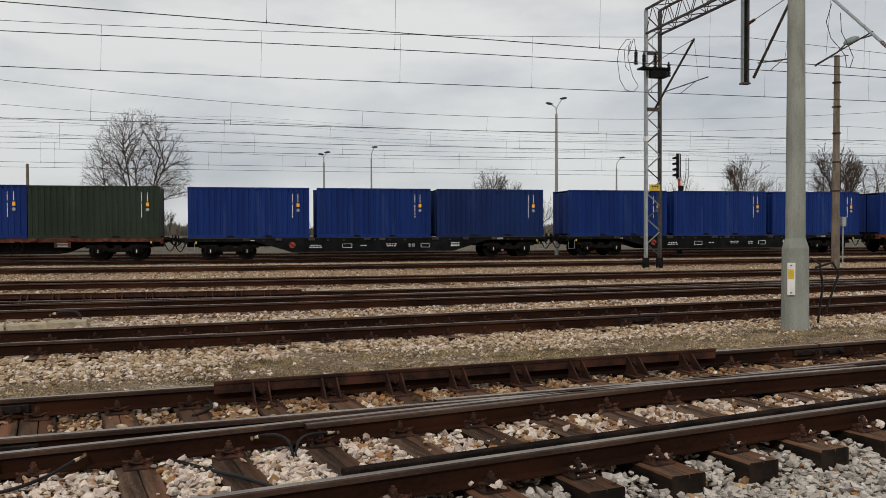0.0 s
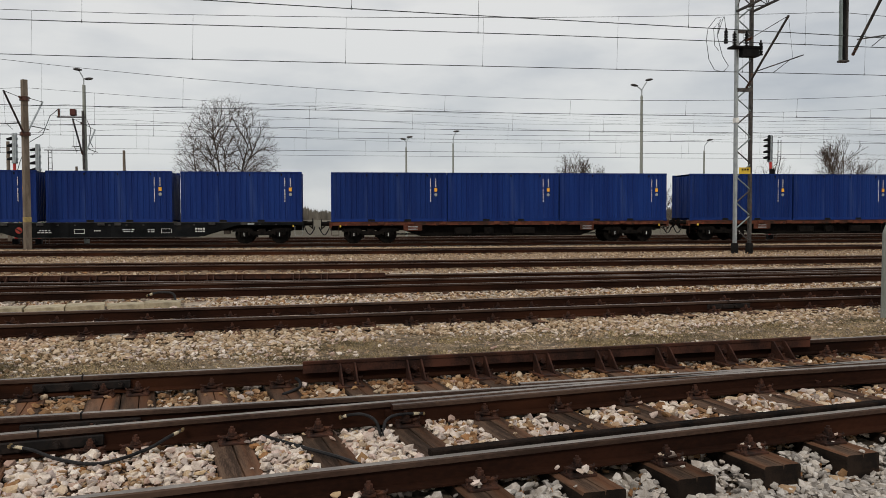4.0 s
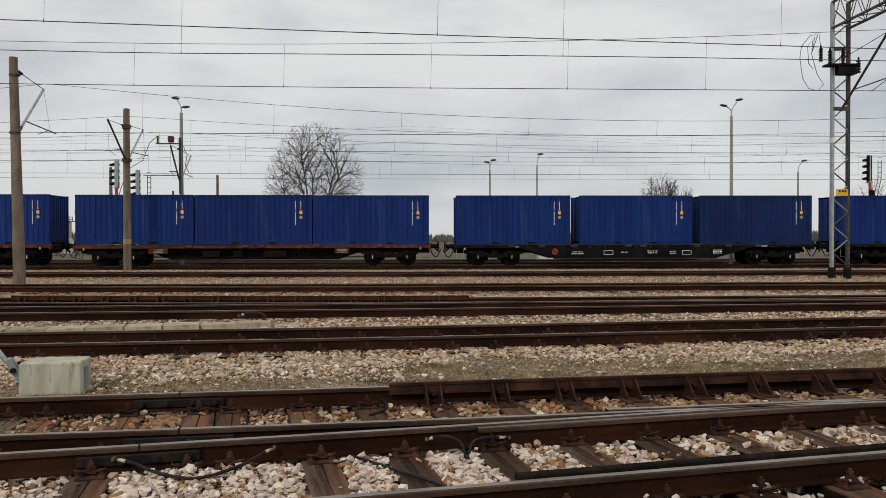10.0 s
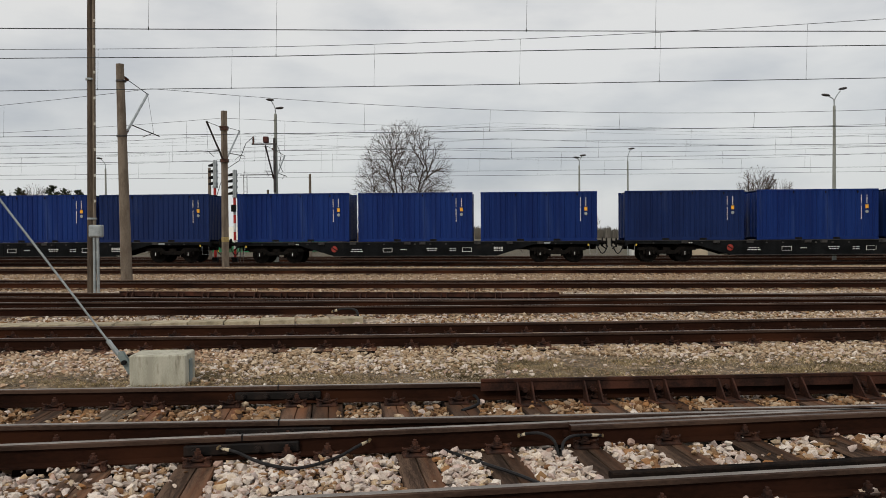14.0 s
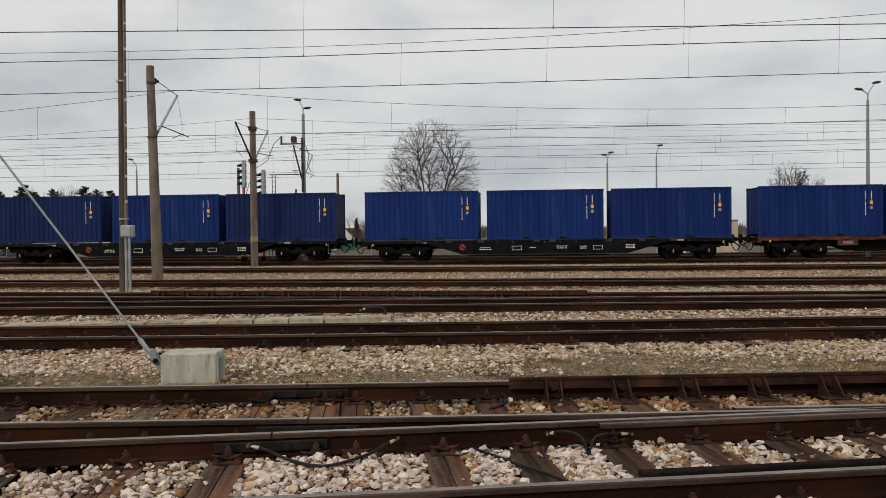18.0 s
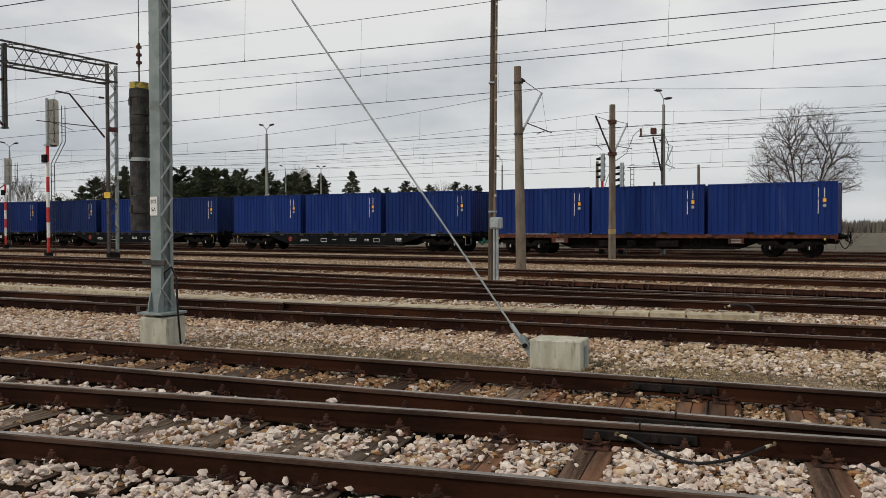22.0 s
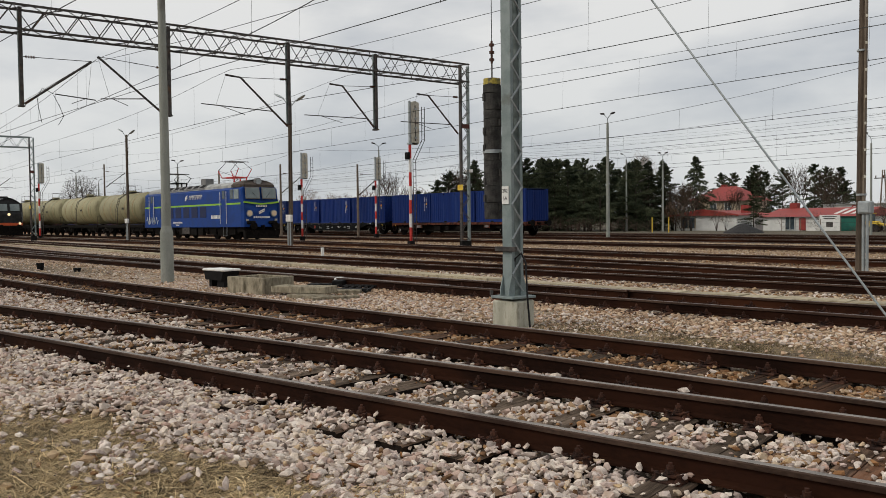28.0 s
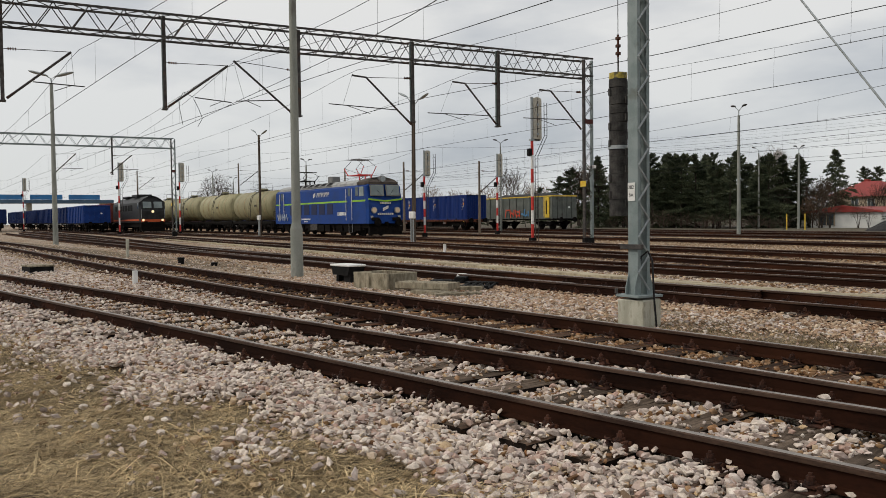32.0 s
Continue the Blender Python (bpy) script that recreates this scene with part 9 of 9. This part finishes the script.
def stones_mesh(name, label, centres, sizes, material, seed, flat=0.7, fine=True, shapes=None):
    rg = np.random.default_rng(seed)
    shapes = shapes or (HULLS if fine else HULLS_SMALL)
    centres, sizes = np.asarray(centres), np.asarray(sizes)
    pick = rg.integers(0, len(shapes), len(centres))
    V, T, start = [], [], 0
    for i, (base, tri) in enumerate(shapes):
        at = np.nonzero(pick == i)[0]
        if not len(at):
            continue
        q = rg.normal(size=(len(at), 4))
        q /= np.linalg.norm(q, axis=1, keepdims=True)
        w, x, y, z = q.T
        rot = np.stack([np.stack([1 - 2 * (y * y + z * z), 2 * (x * y - z * w), 2 * (x * z + y * w)], -1),
                        np.stack([2 * (x * y + z * w), 1 - 2 * (x * x + z * z), 2 * (y * z - x * w)], -1),
                        np.stack([2 * (x * z - y * w), 2 * (y * z + x * w), 1 - 2 * (x * x + y * y)], -1)], 1)
        v = np.einsum("nij,kj->nki", rot, base) * sizes[at][:, None, None]
        v[:, :, 2] *= flat
        v += centres[at][:, None, :]
        T.append((tri[None] + (start + np.arange(len(at)) * len(base))[:, None, None]).reshape(-1))
        V.append(v.reshape(-1, 3))
        start += len(at) * len(base)
    v, f = np.concatenate(V), np.concatenate(T)
    me = bpy.data.meshes.new(name)
    me.vertices.add(len(v))
    me.vertices.foreach_set("co", v.reshape(-1).astype(np.float32))
    me.loops.add(len(f))
    me.loops.foreach_set("vertex_index", f.astype(np.int32))
    me.polygons.add(len(f) // 3)
    me.polygons.foreach_set("loop_start", np.arange(0, len(f), 3, dtype=np.int32))
    me.polygons.foreach_set("use_smooth", np.zeros(len(f) // 3, bool))
    me.materials.append(material)
    me.update(calc_edges=True)
    return tagged(new(name, me), label, "ballast", kind="stuff")


AX = np.arange(-70, 40, 0.25)
LINES = {k: np.array([TRACK[k](x) for x in AX]) for k in ("a", "b", "m", "k", "k2")}


def line_y(k, x):
    return np.interp(x, AX, LINES[k])


def slope_of(k, x):
    return (np.interp(x + 0.5, AX, LINES[k]) - np.interp(x - 0.5, AX, LINES[k]))


def clear_of_track(x, y, key, keep, x_first, rg):
    """False where a rail stands, and mostly where a sleeper lies."""
    s = slope_of(key, x)
    c = 1 / np.sqrt(1 + s * s)
    off = (y - line_y(key, x)) * c
    along = x + (y - line_y(key, x)) * s * c * c
    ok = np.abs(np.abs(off) - 0.753) > 0.085
    u = ((along - x_first + 0.31) % 0.62) - 0.31
    at = x + 0.2 * (y - 6.1)
    cross = (at > -3.1) & (at < 9.9) if key in "ab" else np.zeros(len(x), bool)
    on = (np.abs(u) < 0.135) & (np.abs(off) < 1.27) & ~cross
    if key == "a":
        gap = np.min(np.abs(at[:, None] - np.array(TIMBERS)[None]), axis=1)
        on |= cross & (gap < 0.15) & (y > line_y("a", x) - 1.2) & (y < line_y("b", x) + 1.2)
    return ok & (~on | (rg.random(len(x)) < keep)), on


def near_ballast():
    rg = np.random.default_rng(11)
    n = 250000
    x = rg.uniform(-26, 10, n)
    x = np.where(rg.random(n) < 0.42, rg.uniform(-11, 8.5, n), x)
    lo, hi = line_y("a", x) - 3.5, line_y("b", x) + 1.15
    y = lo + (hi - lo) * rg.random(n)
    ragged = np.array([noise.noise((a * 0.8, b * 0.8, 3)) for a, b in zip(x[::1], y[::1])])
    out = line_y("a", x) - 2.4 + 0.75 * ragged - y
    keep = rg.random(n) > np.clip(out * 2.2 + 0.45, 0, 0.965)
    k1, on1 = clear_of_track(x, y, "a", np.where((x < -3.5) & (y < line_y("a", x) - 0.84), 0.45, np.where(x < -9, np.clip((-8 - x) * 0.2, 0.1, 0.9), np.where(x < -2.5, 0.08, 0.015))), -69.7, rg)
    k2, on2 = clear_of_track(x, y, "b", 0.03, -69.7, rg)
    at = x + 0.2 * (y - 6.1)
    heaped = (at > -1.72) & (at < -1.08) & (np.abs(y - line_y("a", x)) < 0.62) & (rg.random(n) < 0.75)
    keep &= (k1 & k2) | heaped
    # between the rails of the second track the stones are fewer and lie lower
    x, y, on, rag = x[keep], y[keep], (on1 | on2)[keep], ragged[keep]
    size = (0.014 + 0.0255 * rg.random(len(x)) ** 1.6) * np.where(on, 0.85, 1.0) * np.where(x < -11, 1.2, 1.0)
    z = -0.241 + 0.0028 * np.maximum(0, -x) + size * 0.35 + rg.uniform(-0.018, 0.054, len(x)) + 0.03 * rag
    z += 0.055 * np.clip((-3.0 - x) / 2.0, 0, 1) * (y < line_y("a", x) - 0.84) * (y > line_y("a", x) - 2.3) * (0.55 + rag)
    z -= 0.12 * np.clip((x - 0.5) / 2.0, 0, 1) * np.clip((line_y("a", x) - 0.75 - y) / 0.45, 0, 1)
    z += 0.022 * (np.abs(y - line_y("a", x)) < 0.72) * (x < 1.2) * (x > -3)
    z = np.where(on, -0.165 + 0.0028 * np.maximum(0, -x) + size * 0.5, z)
    d = np.clip((line_y("a", x) - 2.35 - y) / 1.3, 0, 1)
    z -= 0.13 * d * d * (3 - 2 * d) - 0.045 * (d > 0.15)
    in_b = (np.abs(y - line_y("b", x)) < 0.72) & (rg.random(len(x)) < 0.94) & (x < 9)
    mid = (y > line_y("a", x) - 0.75)
    in_b |= rg.random(len(x)) < np.where(mid & (x < -0.3), 0.3, np.where(mid & (x > 0.9), 0.5, 0.08))
    pts = np.stack([x, y, z], -1)
    close = (x > -11) & (x < 8.5)
    grey = (y < line_y("a", x) - 0.84) & (x > 0.8 + 0.8 * rag) & ~in_b
    stones_mesh("grey_ballast", "grey ballast stones beside the sleeper ends", pts[grey], size[grey], STONE_GREY, 35)
    for near, word in ((close, ""), (~close, "_beyond")):
        a, b = near & ~in_b & ~grey, near & in_b
        stones_mesh("ballast_stones" + word, "loose pale limestone ballast between the sleepers", pts[a], size[a], STONE, 21, fine=word == "")
        stones_mesh("rusty_ballast" + word, "rust-stained ballast stones between the rails", pts[b] - (0, 0, 0.008), size[b], STONE_BROWN, 22, fine=word == "")


def middle_ballast():
    rg = np.random.default_rng(12)
    n = 78000
    x = rg.uniform(-40, 16, n)
    lo, hi = line_y("b", x) + 1.1, line_y("m", x) - 0.85
    y = lo + (hi - lo) * rg.random(n)
    f = (y - lo) / (hi - lo)
    blot = np.array([noise.noise((p * 0.55, q * 1.5, 7)) + 0.5 * noise.noise((p * 1.7, q * 3.1, 2)) for p, q in zip(x, y)])
    bare = np.clip((x + 12) / 5, 0, 1) * np.clip((np.where(x > 0, 0.74, 0.5) + 0.3 * blot - f) * 5, 0, 1)
    bare = np.maximum(bare, np.clip(blot * 4.0 - 0.7, 0, 1) * 0.9 * (f < 0.8))
    left = (x < -22) & (f > 0.18 + 0.1 * blot) & (f < 0.86 + 0.1 * blot)
    keep = (rg.random(n) > 0.94 * bare) & (~left | (rg.random(n) < 0.07))
    x, y, f = x[keep], y[keep], f[keep]
    size = rg.uniform(0.015, 0.04, len(x)) * np.where(bare[keep] > 0.4, 0.75, 1.0)
    pts = np.stack([x, y, -0.205 + 0.0028 * np.maximum(0, -x) + size * 0.3 + rg.uniform(-0.01, 0.02, len(x))], -1)
    rusty = rg.random(len(x)) < np.where(f > 0.72, 0.85, np.where(x < -8, 0.5, 0.6))
    ochre = rusty & (x > -5 + 2 * f)
    stones_mesh("verge_ochre_stones", "ochre stones on the grassy strip between tracks", pts[ochre], size[ochre], STONE_OCHRE, 29, fine=False)
    stones_mesh("verge_stones", "scattered pale stones on the strip between tracks", pts[~rusty], size[~rusty], STONE, 23, fine=False)
    stones_mesh("verge_rusty_stones", "rust-brown stones on the strip between tracks", pts[rusty & ~ochre], size[rusty & ~ochre], STONE_TAN, 28, fine=False)
    # fine grit on the bare soil
    n = 90000
    x = rg.uniform(-12, 16, n)
    lo, hi = line_y("b", x) + 1.1, line_y("m", x) - 1.0
    y = lo + (hi - lo) * rg.random(n) ** 1.2
    blot = np.array([noise.noise((p * 1.1, q * 2.3, 5)) for p, q in zip(x, y)])
    ok = rg.random(n) < np.clip(0.72 + 1.1 * blot, 0.2, 1)
    x, y = x[ok], y[ok]
    size = 0.005 + 0.011 * rg.random(len(x)) ** 2
    lumps = np.array([0.03 * noise.noise((p * 0.9, q * 0.9, 0)) for p, q in zip(x, y)])
    stones_mesh("grit", "fine ochre grit on the bare soil strip", np.stack([x, y, -0.203 + 0.0028 * np.maximum(0, -x) + lumps], -1), size, STONE_OCHRE, 30, shapes=GRIT)
    n = 30000
    x = rg.uniform(-45, 22, n)
    lo, hi = line_y("m", x) - 0.9, line_y("k", x) - 0.8
    y = lo + (hi - lo) * rg.random(n)
    keep, on = clear_of_track(x, y, "m", 0.35, -119.7, rg)
    keep &= ~((np.abs(y - np.interp(x, [-45, -28, -18, -10.3, -6, -2.6], [13.4, 13.6, 13.7, 13.95, 14.8, 15.6])) < 0.46) & (x < -2.2))
    x, y = x[keep], y[keep]
    size = rg.uniform(0.02, 0.044, len(x))
    brown = rg.random(len(x)) < np.where(np.abs(y - line_y("m", x)) < 0.8, 0.7, 0.2)
    pts = np.stack([x, y, -0.2 + 0.0028 * np.maximum(0, -x) + size * 0.4], -1)
    ochre = ~brown & (rg.random(len(x)) < 0.55)
    pale = ~brown & ~ochre
    stones_mesh("siding_stones", "pale ballast stones along the siding", pts[pale], size[pale], STONE, 24, fine=False)
    stones_mesh("siding_ochre_stones", "ochre ballast stones along the siding", pts[ochre], size[ochre], STONE_OCHRE, 34, fine=False)
    stones_mesh("siding_rusty_stones", "rust-brown ballast stones along the siding", pts[brown], size[brown], STONE_BROWN, 25, fine=False)
    n = 46000
    x = rg.uniform(-60, 45, n)
    y = rg.uniform(16.5, 42.5, n)
    for k in ("k", "k2"):
        off = np.abs(np.abs(y - line_y(k, x)) - 0.753)
        ok = off > 0.09
        x, y = x[ok], y[ok]
    x, y = np.concatenate([x, rg.uniform(-45, 45, 12000)]), np.concatenate([y, rg.normal(42.2, 0.55, 12000)])
    size = rg.uniform(0.022, 0.046, len(x))
    pts = np.stack([x, y, -0.2 + 0.0028 * np.maximum(0, -x) + size * 0.4], -1)
    light = ((np.abs(y - 22.8) < 0.9) | (np.abs(y - 31) < 0.4)) & (rg.random(len(x)) < 0.6)
    stones_mesh("far_pale_stones", "pale stones between the far tracks", pts[light], size[light], STONE, 26, fine=False)
    bed = np.min([np.abs(y - line_y("k", x)), np.abs(y - line_y("k2", x)), np.abs(y - 25.9), np.abs(y - 35.7)], axis=0) < 1.15
    for name, at, mat, word in (("far_ochre_stones", ~light & ~bed, STONE_OCHRE, "ochre stones between the far tracks"), ("far_brown_stones", ~light & bed, STONE_BROWN, "rust-brown stones in the far track beds")):
        stones_mesh(name, word, pts[at], size[at], mat, 27, fine=False)


def left_ballast():
    rg = np.random.default_rng(14)
    n = 42000
    x = -24 - 40 * rg.random(n) ** 1.25
    lo, hi = line_y("a", x) - 3.0, line_y("m", x) - 0.9
    y = lo + (hi - lo) * rg.random(n)
    k1, on1 = clear_of_track(x, y, "a", 0.7, -69.7, rg)
    k2, on2 = clear_of_track(x, y, "b", 0.3, -69.7, rg)
    x, y, on = x[k1 & k2], y[k1 & k2], (on1 | on2)[k1 & k2]
    wild = np.array([noise.noise((p * 0.25, q * 0.8, 6)) for p, q in zip(x, y)])
    earth = (y > line_y("b", x) + 1.5 + 0.5 * wild) & (y < line_y("m", x) - 1.3 + 0.8 * wild) & (x < -23) & (rg.random(len(x)) < 0.94)
    x, y, on = x[~earth], y[~earth], on[~earth]
    size = rg.uniform(0.025, 0.055, len(x))
    pts = np.stack([x, y, -0.22 + 0.0028 * np.maximum(0, -x) + size * 0.4 + np.where(on, 0.05, 0)], -1)
    rusty = rg.random(len(x)) < np.where(y > line_y("b", x) + 0.8, 0.72, np.where(y > line_y("b", x) - 1.7, 0.65, 0.12))
    stones_mesh("distant_ballast", "pale ballast stones along the curving tracks", pts[~rusty], size[~rusty], STONE, 51, fine=False)
    stones_mesh("distant_rusty_ballast", "rust-brown ballast stones along the curving tracks", pts[rusty], size[rusty], STONE_OCHRE, 52, fine=False)


for pts, siz, mat, lab in RUBBLE:
    tagged(stones_mesh("rubble_heap", lab, pts, siz, mat, 77), category="rubble")
near_ballast()
middle_ballast()
left_ballast()
# single stones that lie on fastenings and sleepers
rg = np.random.default_rng(31)
pts, siz = [], []
for i in range(4, 17):
    x = TIMBERS[i] + 0.2 * 1.0
    y, h = on_track("a", x)
    for k in range(rg.integers(1, 5)):
        siz.append(rg.uniform(0.018, 0.034))
        pts.append((x + rg.uniform(-0.1, 0.1), y - 0.753 + rg.uniform(-0.2, -0.09), -0.15 + siz[-1] * rg.uniform(0.6, 1.2)))
for i in range(26):
    x = -14.0 + 0.5 * i
    y, h = on_track("a", x)
    for k in range(rg.integers(2, 7)):
        siz.append(rg.uniform(0.018, 0.036))
        side = -1 if rg.random() < 0.75 else 1
        pts.append((x + rg.uniform(-0.25, 0.25), y + side * (0.753 + rg.uniform(0.07, 0.17)), rise(x) - 0.17 + siz[-1] * rg.uniform(0.5, 1.6)))
for x, y, z, s in ((-0.06, 6.3, -0.13, 0.075), (-4.3, 5.5, -0.02, 0.045), (-5.27 + 1.1, 17.15, -0.1, 0.12)):
    pts.append((x, y, z))
    siz.append(s)
stones_mesh("loose_stones", "single pale stones lying on fastenings", np.array(pts), np.array(siz), STONE, 33)


def straw_mesh():
    rg = np.random.default_rng(41)
    n = 280000
    x = rg.uniform(-16, 3.5, n)
    x = np.where(rg.random(n) < 0.5, rg.uniform(-8, 1.5, n), x)
    top = line_y("a", x) - 2.15
    y = top - 4.4 * rg.random(n)
    patchy = np.array([noise.noise((a * 0.7, b * 0.7, 9)) for a, b in zip(x, y)])
    ok = (patchy > -0.45) | (rg.random(n) < 0.8)
    x, y = x[ok], y[ok]
    n = len(x)
    gz = np.array([ground_z(a, b) + 0.03 * noise.noise((a * 0.9, b * 0.9, 0)) + 0.012 * noise.noise((a * 3.1, b * 3.1, 5)) for a, b in zip(x, y)])
    flow = 0.6 + 1.6 * np.array([noise.noise((a * 0.5, b * 0.5, 1)) for a, b in zip(x, y)])
    a = flow + rg.normal(0, 1.15, n)
    L = 0.07 + 0.38 * rg.random(n) ** 1.7
    tilt = np.abs(rg.normal(0.03, 0.11, n))
    d = np.stack([np.cos(a) * np.cos(tilt), np.sin(a) * np.cos(tilt), np.sin(tilt)], -1)
    wv = np.stack([-np.sin(a), np.cos(a), np.zeros(n)], -1) * rg.uniform(0.0016, 0.004, n)[:, None]
    p = np.stack([x, y, gz + 0.008 + rg.uniform(0, 0.05, n)], -1)
    mid = p + d * (L * 0.5)[:, None] + np.array((0, 0, 0.012))
    e = p + d * L[:, None] - np.array((0, 0, 0.006))
    v = np.stack([p - wv, p + wv, mid + wv, mid - wv, e], 1).reshape(-1, 3)
    i = np.arange(n) * 5
    f4 = np.stack([i, i + 1, i + 2, i + 3], -1)
    f3 = np.stack([i + 3, i + 2, i + 4], -1)
    me = bpy.data.meshes.new("straw")
    me.from_pydata(v.tolist(), [], f4.tolist() + f3.tolist())
    me.materials.append(surf("dry_straw", (0.28, 0.205, 0.11), (0.5, 0.385, 0.22), 2.5, 0.85, cell=0.85))
    me.update()
    tagged(new("dry_grass", me), "matted dry yellow grass on the verge", "grass", kind="stuff")
    n = 210000
    x = rg.uniform(-14, 16, n)
    lo, hi = line_y("b", x) + 1.15, line_y("m", x) - 1.3
    y = lo + (hi - lo) * rg.random(n) ** 1.3 * 0.75
    tuft = np.array([noise.noise((p * 1.3, q * 2.2, 4)) for p, q in zip(x, y)])
    ok = rg.random(n) < np.clip((x + 12) / 6, 0.05, 1) * np.clip(0.45 + 1.6 * tuft, 0.08, 1)
    x, y = x[ok], y[ok]
    n = len(x)
    a = rg.uniform(0, 6.28, n)
    hgt = rg.uniform(0.008, 0.05, n)
    p = np.stack([x, y, -0.205 + 0.0028 * np.maximum(0, -x)], -1)
    wv = np.stack([np.cos(a), np.sin(a), np.zeros(n)], -1) * 0.004
    e = p + np.stack([np.cos(a * 3) * 0.04, np.sin(a * 3) * 0.04, hgt], -1)
    v = np.stack([p - wv, p + wv, e], 1).reshape(-1, 3)
    i = np.arange(n) * 3
    me = bpy.data.meshes.new("grass")
    me.from_pydata(v.tolist(), [], np.stack([i, i + 1, i + 2], -1).tolist())
    me.materials.append(surf("faded_grass", (0.085, 0.066, 0.032), (0.35, 0.27, 0.145), 2.5, 0.85, cell=0.6))
    me.update()
    tagged(new("short_grass", me), "short faded grass on the stony strip", "grass", kind="stuff")


straw_mesh()

motions()
